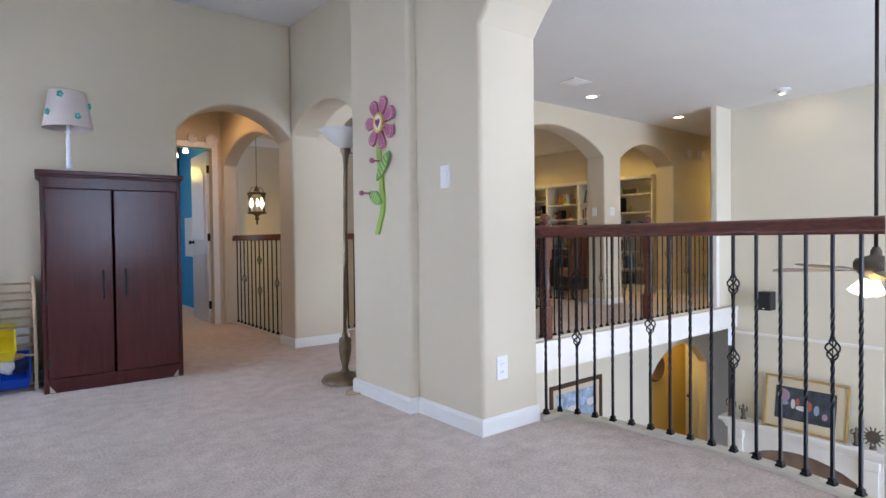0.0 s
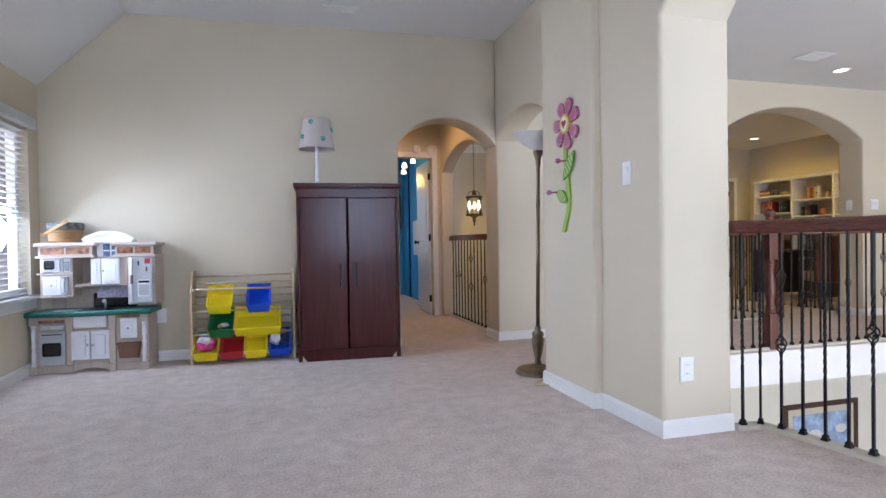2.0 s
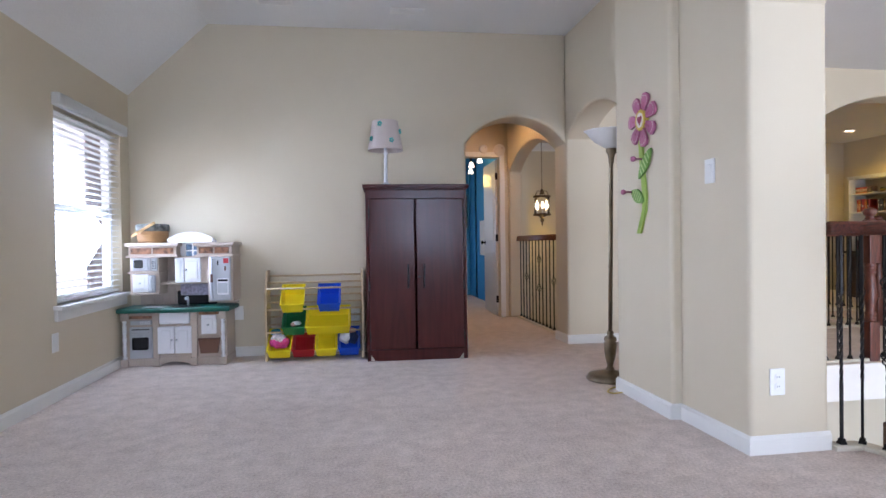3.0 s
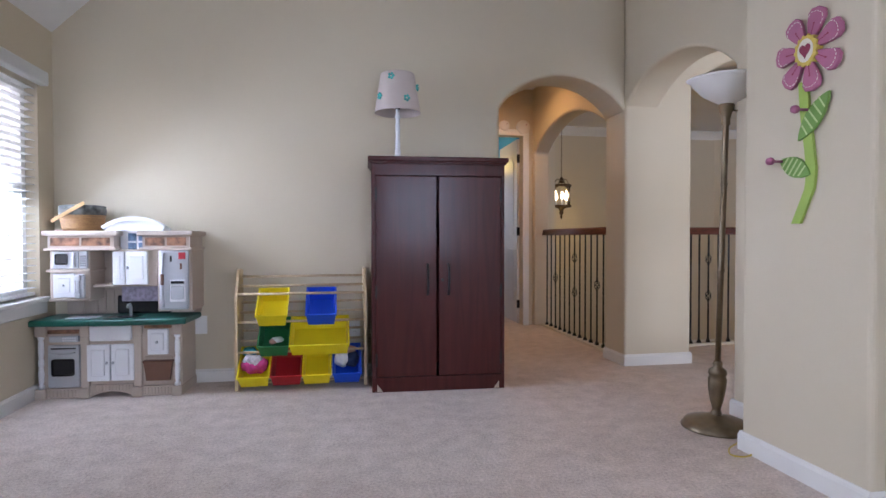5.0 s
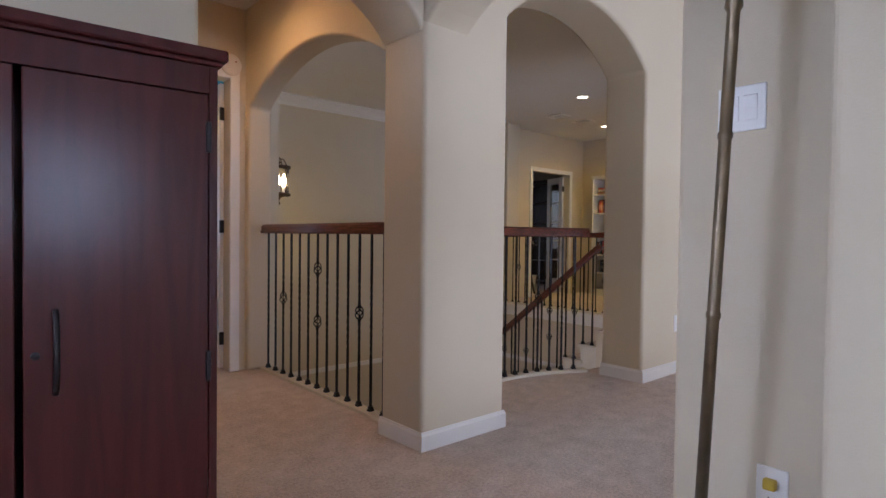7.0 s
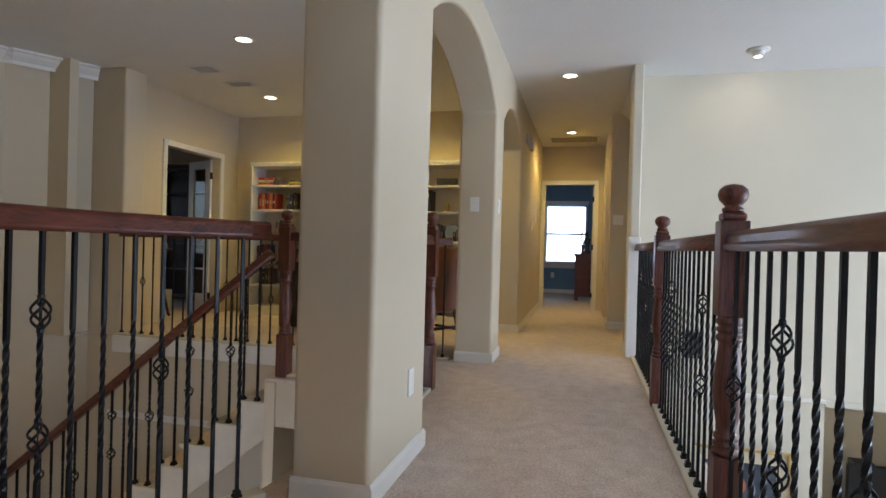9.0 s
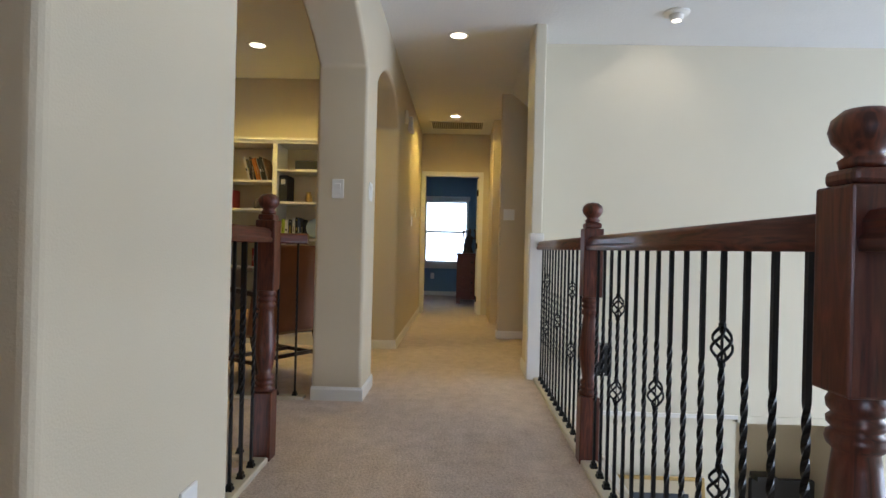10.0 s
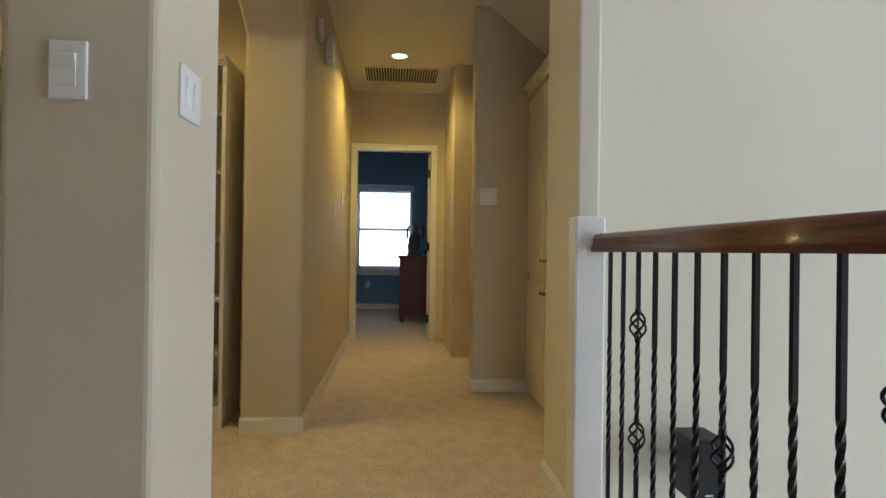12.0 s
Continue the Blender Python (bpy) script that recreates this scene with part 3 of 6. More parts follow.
line += [(-0.01, n * TREAD, -n * RISE - 0.35), (-0.01, 0.0, -0.42)]
slab(bm, line, (0.04, 0, 0))
part("stringer", bm, STRIP, stairs, "cream painted stringer")
slope = RISE / TREAD
part("handrail", sweep(B(), [(0, 0.0, 0.86), (0, n * TREAD, 0.86 - n * RISE)], HAND), RAILWOOD_Y, stairs, "polished red-brown sloping handrail", True)
for i in range(2 * n - 1):
    y = 0.10 + i * TREAD / 2
    step = int(y / TREAD) + 1
    z = -step * RISE + 0.004
    hgt = 0.86 - y * slope - z + 0.01
    kind = ("twist", "twist", "single", "twist", "twist", "double")[i % 6]
    baluster(kind, stairs, Matrix.Translation((0, y, z)) @ Matrix.Diagonal((1, 1, hgt / RAIL_H, 1)))

# lights


def downlight(x, y, z, power, colour=WARM, label="round recessed ceiling downlight with a white trim, lit"):
    top = empty("recessed_light", label, "ceiling light", "recessed lights", where=(x, y, z))
    part("trim_ring", lathe(B(), [(0.062, -0.002), (0.066, -0.008), (0.088, -0.007), (0.092, 0.0)], 28, caps=False), TRIM, top, "white trim ring", True)
    part("lamp_face", lathe(B(), [(0.001, -0.0035), (0.062, -0.003), (0.062, 0.0)], 24), CAN_GLOW, top, "glowing warm lamp face")
    spot("downlight_beam", (x, y, z - 0.012), power, colour, 155)
    return top


downlight(5.18, 4.645, H, 6)
downlight(7.20, 4.645, H, 9)
downlight(9.95, 4.69, H, 95)
downlight(5.76, 7.32, H, 8)
downlight(7.52, 8.13, H, 62)
downlight(7.48, 6.375, H, 92)
downlight(8.30, 5.42, -0.344, 70)

# ---- skirting, plates and small fittings ----
skirting("baseboard_north", [(0.60, 5.224), (-2.30, 5.3286)][::-1])
skirting("baseboard_west", [(-2.30, 5.328), (-2.30, -2.6)][::-1])
skirting("baseboard_pier", [(2.09, 5.505), (2.09, 5.19), (1.55, 5.19), (1.55, 5.505)][::-1])
skirting("baseboard_flower_wall", [(1.70, 2.42), (1.30, 2.42), (1.30, 2.95)][::-1])
skirting("baseboard_flower", [(1.30, 2.95), (1.245, 2.95), (1.245, 3.58), (1.55, 3.58), (1.55, 4.03), (1.82, 4.03)][::-1])
skirting("baseboard_column", [(4.15, 5.505), (4.15, 5.19), (3.45, 5.19), (3.45, 5.505)][::-1])
skirting("baseboard_column_two", [(6.585, 5.505), (6.585, 5.19), (6.19, 5.19), (6.19, 5.505)][::-1])
skirting("baseboard_hall", [(11.09, 5.19), (8.03, 5.19), (8.03, 5.505)][::-1])
skirting("baseboard_hall_south", [(6.95, 4.06), (7.36, 4.06)][::-1])
skirting("baseboard_corner", [(8.87, 3.76), (8.87, 4.165), (9.0, 4.165)][::-1])


def plate(kind, where, turn, gang=1, label="white plastic light switch plate"):
    """A switch or socket plate in a wall; its face looks along local -y."""
    name = "light_switch" if kind == "switch" else "wall_outlet"
    top = empty(name, label, "light switch" if kind == "switch" else "outlet", where=where, turn=turn)
    w = 0.075 + 0.046 * (gang - 1)
    part("cover_plate", box(B(), -w / 2, w / 2, -0.006, 0.002, -0.06, 0.06, 0.003), PLASTIC_W, top)
    for g in range(gang):
        u = (g - (gang - 1) / 2) * 0.046
        if kind == "switch":
            bm = B()
            slab(bm, [(u - 0.017, -0.006, -0.034), (u - 0.017, -0.006, 0.034), (u - 0.017, -0.013, 0.030), (u - 0.017, -0.008, 0.0), (u - 0.017, -0.0075, -0.032)], (0.034, 0, 0))
            part("rocker", bm, PLASTIC_W, top)
        elif kind == "socket":
            for s in (-0.021, 0.021):
                bm = B()
                lathe(bm, [(0.017, 0.0), (0.017, -0.003)], 18, (u, -0.006, s), "y")
                part("socket_face", bm, PLASTIC_W, top)
                for e in (-0.006, 0.006):
                    part("slot", box(B(), u + e - 0.001, u + e + 0.001, -0.0098, -0.0088, s - 0.002, s + 0.006), IRON, top)
    return top


plate("switch", (1.298, 2.69, 1.30), -90)
plate("socket", (1.43, 2.418, 0.323), 0, label="white plastic wall outlet low on the column")
plate("switch", (1.548, 3.855, 1.315), -90, 2, "white two-gang switch plate beside the arch")
plate("socket", (1.548, 3.76, 0.325), -90, label="white wall outlet with a yellow plug in it")
plate("switch", (6.188, 5.365, 1.325), -90)
plate("switch", (6.355, 5.188, 1.325), 0, 2, "white two-gang switch plate on the column")
plate("blank", (3.92, 5.188, 0.36), 0, label="white blank wall plate low on the column")
plate("switch", (8.868, 4.065, 1.355), -90, 2, "white two-gang switch plate in the hall")
plate("switch", (9.48, 5.188, 1.29), 0)
plate("blank", (10.1, 5.188, 1.43), 0, label="small white thermostat plate in the hall")
plate("blank", (-2.298, 4.06, 0.37), 90, label="white blank wall plate under the window")
plate("socket", (-0.42, 5.259, 0.33), 0, label="white wall outlet behind the toy rack")
plate("blank", (-1.42, 5.295, 0.38), 0, label="white wall plate beside the play kitchen")

ALARM = material("white_alarm_plastic", (0.72, 0.68, 0.62), 0.5, vary=0.02)


def alarm(where, axis, r, label):
    top = empty("smoke_alarm", label, "smoke alarm", where=where)
    d = -1
    bm = B()
    lathe(bm, [(r, 0.0), (r, d * 0.018), (r * 0.9, d * 0.026), (r * 0.55, d * 0.03), (0.001, d * 0.031)], 28, axis=axis)
    bmesh.ops.recalc_face_normals(bm, faces=bm.faces[:])
    part("housing", bm, ALARM, top, "", True)
    bm = B()
    o = (0.4 * r, 0, 0.3 * r) if axis == "y" else (0.3 * r, 0.4 * r, 0)
    lathe(bm, [(0.006, d * 0.028), (0.006, d * 0.034)], 10, o, axis)
    bmesh.ops.recalc_face_normals(bm, faces=bm.faces[:])
    part("test_button", bm, material("alarm_button", (0.35, 0.1, 0.08), 0.5), top)
    return top


alarm((1.23, 7.198, 2.15), "y", 0.055, "round white chime cover above the bedroom door")
alarm((1.44, 7.198, 2.14), "y", 0.075, "round white smoke alarm above the bedroom door")
alarm((8.50, 5.188, 2.32), "y", 0.07, "round white smoke alarm high on the hall wall")
bm = B()
box(bm, 8.80, 8.95, 5.135, 5.189, 2.24, 2.40, 0.012)
solid("door_chime_box", bm, ALARM, "small white chime box high on the hall wall", "chime box")


def vent(x0, x1, y0, y1, z, bars, label, along_x=True):
    top = empty("air_vent", label, "air vent", where=((x0 + x1) / 2, (y0 + y1) / 2, z))
    w, d = (x1 - x0) / 2, (y1 - y0) / 2
    bm = B()
    for a in ((-w, w, -d, -d + 0.02), (-w, w, d - 0.02, d), (-w, -w + 0.02, -d + 0.02, d - 0.02), (w - 0.02, w, -d + 0.02, d - 0.02)):
        box(bm, a[0], a[1], a[2], a[3], -0.010, 0.0)
    part("frame", bm, TRIM, top)
    # no duct behind the slats: its shade is painted as a black plate
    part("duct_shade", box(B(), -w + 0.018, w - 0.018, -d + 0.018, d - 0.018, -0.003, -0.001), IRON, top, "black plate that stands for the duct's shade")
    for i in range(bars):
        if along_x:
            y = -d + 0.025 + (2 * d - 0.05) * (i + 0.5) / bars
            o = part("slat", box(B(), -w + 0.02, w - 0.02, y - 0.004, y + 0.004, -0.009, -0.003), TRIM, top)
        else:
            x = -w + 0.025 + (2 * w - 0.05) * (i + 0.5) / bars
            o = part("slat", box(B(), x - 0.004, x + 0.004, -d + 0.02, d - 0.02, -0.009, -0.003), TRIM, top)
    return top


vent(4.33, 4.63, 4.24, 4.46, H, 8, "white louvred ceiling vent over the gallery")
vent(10.25, 10.72, 4.30, 5.03, H, 26, "wide louvred return-air grille in the hall ceiling")
vent(6.30, 6.55, 8.05, 8.35, H, 7, "white louvred ceiling vent in the library")
vent(6.85, 7.05, 8.0, 8.3, H, 7, "small ceiling vent in the library")
vent(-0.10, 0.18, 4.75, 4.87, HP, 4, "small white ceiling vent in the playroom")
vent(-1.15, -0.87, 4.70, 4.82, HP, 4, "small white ceiling vent in the playroom")

spotlight = empty("ceiling_spotlight", "white swivel ceiling spotlight aimed at the great room wall", "ceiling light", where=(6.72, 3.10, H))
part("canopy", lathe(B(), [(0.085, -0.016), (0.09, -0.006), (0.09, 0.0)], 28), TRIM, spotlight, "", True)
bm = B()
lathe(bm, [(0.03, -0.06), (0.045, -0.05), (0.05, -0.02), (0.03, -0.012)], 24)
part("lamp_head", bm, TRIM, spotlight, "", True)
part("lamp_face", lathe(B(), [(0.001, -0.0625), (0.029, -0.062), (0.029, -0.059)], 20), CAN_GLOW, spotlight, "glowing lamp face")
sp = spot("spotlight_beam", (6.76, 3.10, H - 0.075), 4.5, (1.0, 0.9, 0.72), 110)
sp.matrix_world = look((6.76, 3.10, H - 0.075), (7.36, 3.05, 2.1))

# ---- windows ----
GLASS = glass("window_glass")
SLAT = material("white_blind_slat", (0.80, 0.80, 0.78), 0.5, vary=0.02)
sn, sl = SLAT.node_tree.nodes, SLAT.node_tree.links
thin = sn.new("ShaderNodeBsdfTranslucent")
thin.inputs["Color"].default_value = (0.85, 0.86, 0.86, 1)
both = sn.new("ShaderNodeMixShader")
both.inputs["Fac"].default_value = 0.45
sl.new(sn["Principled BSDF"].outputs["BSDF"], both.inputs[1])
sl.new(thin.outputs["BSDF"], both.inputs[2])
sl.new(both.outputs["Shader"], sn["Material Output"].inputs["Surface"])
VINYL = material("white_vinyl_frame", (0.75, 0.75, 0.73), 0.4, vary=0.02)


def window(name, x, y0, y1, z0, z1, face, label, slats):
    """A sash window in a wall of constant x; face +1: the room lies towards +x."""
    top = tagged(new(name), label, "window", "", "structure")
    top.location = (x, (y0 + y1) / 2, z0)
    w, h = (y1 - y0) / 2, z1 - z0
    f = face

    def bx(bm, d0, d1, a, b, c, d, bev=0.0):
        return box(bm, min(f * d0, f * d1), max(f * d0, f * d1), a, b, c, d, bev)

    bm = B()
    for a, b, c, d in ((-w, -w + 0.045, 0, h), (w - 0.045, w, 0, h), (-w + 0.045, w - 0.045, 0, 0.05), (-w + 0.045, w - 0.045, h - 0.05, h)):
        bx(bm, -0.13, -0.07, a, b, c, d)
    part("window_frame", bm, VINYL, top)
    bm = B()
    bx(bm, -0.125, -0.075, -w + 0.045, w - 0.045, h * 0.5 - 0.025, h * 0.5 + 0.025)
    part("sash_rail", bm, VINYL, top)
    for c, d in ((0.05, h * 0.5 - 0.025), (h * 0.5 + 0.025, h - 0.05)):
        o = part("pane", bx(B(), -0.102, -0.098, -w + 0.045, w - 0.045, c, d), GLASS, top)
        o.visible_shadow = False
    bm = B()
    bx(bm, -0.07, 0.05, -w - 0.05, w + 0.05, -0.028, 0.0, 0.006)
    bx(bm, 0.0, 0.022, -w - 0.04, w + 0.04, -0.10, -0.028, 0.004)
    part("window_sill", bm, TRIM, top)
    bm = B()
    bx(bm, 0.0, 0.055, -w - 0.03, w + 0.03, h - 0.01, h + 0.075, 0.012)
    part("blind_valance", bm, SLAT, top, "white blind valance")
    bm = B()
    bx(bm, -0.055, -0.02, -w + 0.012, w - 0.012, 0.012, 0.030, 0.003)
    part("bottom_rail", bm, SLAT, top)
    bm = B()
    slab(bm, [(f * -0.062, -w + 0.012, 0.003), (f * -0.037, -w + 0.012, 0.0062), (f * -0.012, -w + 0.012, 0.003), (f * -0.012, -w + 0.012, 0.0), (f * -0.037, -w + 0.012, 0.0032), (f * -0.062, -w + 0.012, 0.0)], (0, 2 * w - 0.024, 0))
    first = part("slat", bm, SLAT, top)
    first.matrix_basis = pose(0, 0, 0.055)
    for i in range(1, slats):
        again(first, top, pose(0, 0, 0.055 + (h - 0.09) * i / (slats - 1)))
    for y in (-w * 0.6, w * 0.6):
        part("lift_cord", bx(B(), -0.038, -0.036, y - 0.001, y + 0.001, 0.02, h - 0.02), SLAT, top)
    return top


window("window_1", -2.30, 4.10, 5.14, 0.60, 1.88, 1, "added unseen sash window with open white blinds and daylight behind", 28)
# unseen window, made up to go with the added west light
window("added_window_2", -2.30, 0.45, 2.15, 0.60, 1.88, 1, "added unseen sash window with open white blinds", 28)
south = window("window_4", 0.0, -0.7, 0.7, 0.75, 2.15, 1, "wide white sash window with raised blinds", 2)
south.matrix_world = pose(0.3, -2.6, 0.75, 0, 0, 90)
window("window_3", 14.40, 4.43, 5.34, 0.66, 1.98, -1, "bright sash window with white blinds in the far bedroom", 28)
OUT = glow("bright_overcast_distance", (0.92, 0.96, 1.0), 5.5)
structure("backdrop_west", box(B(), -9.0, -8.9, -6, 14, -3, 9), OUT, "bright distance outside the windows")
OUT_EAST = glow("hazy_distance", (0.90, 0.95, 1.0), 0.62)
structure("backdrop_east", box(B(), 20.0, 20.1, -2, 12, -3, 9), OUT_EAST, "bright distance outside the far window")
BRICK = material("pale_red_brick", (0.48, 0.36, 0.31), 0.9, vary=0.15, scale=5)
MORTAR = material("grey_mortar", (0.60, 0.57, 0.54), 0.95, vary=0.1)
neighbour = empty("neighbour_house_wall", "pale red brick house corner outside the window", "house", where=(-5.2, 10.6, -3))
part("wall", box(B(), -0.3, 0.3, 0.0, 2.4, 0, 7.2), MORTAR, neighbour)
bm = B()
box(bm, 0.30, 0.312, 0.0, 0.20, 0, 0.062)
br = part("brick", bm, BRICK, neighbour)
br.matrix_basis = pose(0, 0.0, 2.9)
for r in range(42):
    for k in range(7):
        if r + k:
            again(br, neighbour, pose(0, 0.215 * k + (0.1 if r % 2 else 0.0), 2.9 + 0.075 * r))

# ---- doors and casings ----
DOORPAINT = material("white_door_paint", (0.66, 0.65, 0.63), 0.42, vary=0.02)


def casing(name, axis, u0, u1, v, h, side, w=0.065, d=0.018):
    """Door casing on one face of a wall; side -1: it stands proud towards lower v."""
    bm = B()
    for a, b, c, e in ((u0 - w, u0, 0, h + w), (u1, u1 + w, 0, h + w), (u0, u1, h, h + w)):
        lo, hi = (v - d, v + 0.002) if side < 0 else (v - 0.002, v + d)
        if axis == "x":
            box(bm, a, b, lo, hi, c, e, 0.004)
        else:
            box(bm, lo, hi, a, b, c, e, 0.004)
    return structure(name, bm, TRIM)


casing("trim_blue_door", "x", 0.64, 1.44, 7.2, 2.05, -1)
casing("trim_far_door", "y", 4.33, 5.12, 11.09, 2.05, -1)
casing("trim_study_door", "x", 7.07, 8.06, 9.18, 2.05, -1)


def panel_door(name, where, turn, w, label, knob=True, glazed=False):
    """A two-panel leaf that hangs from its hinge edge at local x = 0."""
    top = tagged(new(name), label, "door", "", "structure")
    top.matrix_world = pose(*where, 0, 0, turn)
    bm = B()
    if glazed:
        for a, b, c, d in ((0, 0.11, 0, 2.03), (w - 0.11, w, 0, 2.03), (0.11, w - 0.11, 0, 0.24), (0.11, w - 0.11, 1.92, 2.03)):
            box(bm, a, b, -0.018, 0.018, c, d, 0.003)
        for i in range(1, 5):
            z = 0.24 + 1.68 * i / 5
            box(bm, 0.11, w - 0.11, -0.012, 0.012, z - 0.011, z + 0.011)
        part("leaf", bm, DOORPAINT, top)
        part("pane", box(B(), 0.11, w - 0.11, -0.002, 0.002, 0.24, 1.92), GLASS, top)
    else:
        box(bm, 0, w, -0.017, 0.017, 0.008, 2.035, 0.003)
        part("leaf", bm, DOORPAINT, top)
        for z0, z1, arch in ((0.25, 0.82, False), (0.98, 1.88, True)):
            for s in (-1, 1):
                out = [(0.12, s * 0.0172, z0), (w - 0.12, s * 0.0172, z0)]
                out += [(u, s * 0.0172, z) for u, z in arch_points(0.12, w - 0.12, z1 - 0.10, z1, 10)][::-1] if arch else [(w - 0.12, s * 0.0172, z1), (0.12, s * 0.0172, z1)]
                bm = B()
                slab(bm, out, (0, s * 0.007, 0))
                bm2 = part("panel", bm, DOORPAINT, top)
                mb = bm2.modifiers.new("soft", "BEVEL")
                mb.width, mb.segments = 0.006, 2
    for z in (0.22, 1.02, 1.82):
        part("hinge", box(B(), -0.012, 0.002, -0.02, 0.02, z - 0.045, z + 0.045), IRON, top, "dark metal hinge")
    if knob:
        for s in (-1, 1):
            bm = B()
            lathe(bm, [(0.026, 0.017), (0.026, 0.023), (0.010, 0.027), (0.010, 0.045), (0.024, 0.052), (0.028, 0.062), (0.020, 0.074), (0.001, 0.078)], 18, (w - 0.065, 0, 0.96), "y")
            if s < 0:
                bmesh.ops.scale(bm, vec=(1, -1, 1), verts=bm.verts[:])
                bmesh.ops.recalc_face_normals(bm, faces=bm.faces[:])
            part("door_handle", bm, IRON, top, "dark round door knob", True)
    return top


panel_door("door_1", (1.43, 7.315, 0), 88, 0.76, "white two-panel door standing open into the blue bedroom")
panel_door("door_2", (11.21, 4.335, 0), -5, 0.78, "white panel door standing open into the far bedroom")
panel_door("door_3", (8.05, 9.305, 0), 70, 0.49, "white glazed study door standing open", False, True)

# ---- playroom furniture ----
DARKMETAL = material("dark_bronze_metal", (0.03, 0.025, 0.025), 0.4, 0.7, vary=0.15)
WHITEPLASTIC = material("white_toy_plastic", (0.78, 0.78, 0.80), 0.32, vary=0.02)
ARMOIRE = wood("dark_cherry_laminate", (0.050, 0.006, 0.005), (0.074, 0.010, 0.008), 0.50, (5, 5, 0.4), 0.5, coat_rough=0.2)
ARMOIRE.node_tree.nodes["Principled BSDF"].inputs["Specular IOR Level"].default_value = 0.12


def armoire():
    w, d, h = 0.83, 0.40, 1.45
    top = empty("armoire", "dark cherry two-door wooden wardrobe with scuffed doors", "wardrobe", where=(-0.328, 4.815, 0), turn=-3.0)
    for x in (0.0, w - 0.022):
        part("side_panel", box(B(), x, x + 0.022, 0.0, d, 0.0, h - 0.043, 0.002), ARMOIRE, top)
    part("back_panel", box(B(), 0.022, w - 0.022, d - 0.015, d - 0.005, 0.02, h - 0.043), ARMOIRE, top)
    part("bottom_shelf", box(B(), 0.022, w - 0.022, 0.021, d - 0.016, 0.07, 0.09), ARMOIRE, top)
    bm = B()
    box(bm, -0.022, w + 0.022, -0.024, d + 0.01, h - 0.030, h, 0.006)
    box(bm, -0.010, w + 0.010, -0.011, d, h - 0.042, h - 0.030, 0.003)
    part("crown", bm, ARMOIRE, top)
    part("frieze", box(B(), 0.022, w - 0.022, 0.0, 0.02, h - 0.115, h - 0.043, 0.002), ARMOIRE, top)
    part("plinth", box(B(), 0.022, w - 0.022, 0.0, 0.02, 0.0, 0.092, 0.002), ARMOIRE, top)
    for k, (a, b) in enumerate(((0.026, w / 2 - 0.018), (w / 2 - 0.003, w - 0.026))):
        door = part("door", box(B(), a, b, -0.010, 0.010, 0.097, h - 0.120, 0.003), ARMOIRE, top)
        hx = b - 0.055 if k == 0 else a + 0.06
        pts = [(hx, -0.012 - 0.030 * math.sin(math.pi * i / 12) ** 0.6, 0.60 + 0.19 * i / 12) for i in range(13)]
        part("handle", sweep(B(), pts, ring_section(0.0065, 8), up=(1, 0, 0)), DARKMETAL, door, "dark bow handle", True)
        ex = a if k == 0 else b
        for z in (0.20, 0.62, 1.22):
            part("hinge", box(B(), ex - 0.006, ex + 0.006, -0.016, -0.006, z - 0.04, z + 0.04, 0.002), DARKMETAL, door)
        if k:
            part("lock", lathe(B(), [(0.009, -0.010), (0.009, -0.016), (0.001, -0.017)], 14, (a + 0.022, 0, 0.69), "y"), DARKMETAL, door, "small metal lock")
    # pale triangular protectors on the two bottom corners
    for x in (0.03, w - 0.07):
        bm = B()
        slab(bm, [(x, -0.0015, 0.004), (x + 0.035, -0.0015, 0.004), (x + (0.0 if x < 0.1 else 0.035), -0.0015, 0.05)], (0, 0.003, 0))
        part("corner_protector", bm, material("pale_corner_protector", (0.5, 0.42, 0.33), 0.9), top, "pale corner protector")
    return top


armoire()

SHADE = material("cream_lamp_fabric", (0.62, 0.53, 0.49), 0.85, vary=0.03, bump=0.3, bump_scale=220)
TURQ = material("turquoise_sequins", (0.05, 0.42, 0.38), 0.3, vary=0.4, scale=60)
lamp = empty("table_lamp", "white table lamp with a cream shade and turquoise flower brooches", "lamp", where=(-0.145, 5.02, 1.45))
part("foot", lathe(B(), [(0.062, 0.0), (0.064, 0.012), (0.050, 0.022), (0.022, 0.032), (0.018, 0.04)], 28), WHITEPLASTIC, lamp, "", True)
part("stem", lathe(B(), [(0.016, 0.038), (0.020, 0.06), (0.014, 0.08), (0.017, 0.10), (0.013, 0.16), (0.016, 0.22), (0.012, 0.27), (0.019, 0.285), (0.012, 0.30), (0.012, 0.34)], 20), WHITEPLASTIC, lamp, "", True)
part("bulb_holder", lathe(B(), [(0.016, 0.335), (0.016, 0.39), (0.008, 0.40)], 16), DARKMETAL, lamp)
bm = B()
prof = [(0.150, 0.31), (0.145, 0.335), (0.110, 0.555), (0.108, 0.56), (0.106, 0.555), (0.141, 0.335), (0.148, 0.31)]
lathe(bm, prof, 40, caps=False)
part("shade", bm, SHADE, lamp, "cream drum shade", True)
bm = B()
for i in range(3):
    a = i * 2 * math.pi / 3
    sweep(bm, [(0.008 * math.cos(a), 0.008 * math.sin(a), 0.39), (0.128 * math.cos(a), 0.128 * math.sin(a), 0.43)], ring_section(0.002, 5), up=(0, 0, 1))
part("spider", bm, DARKMETAL, lamp)
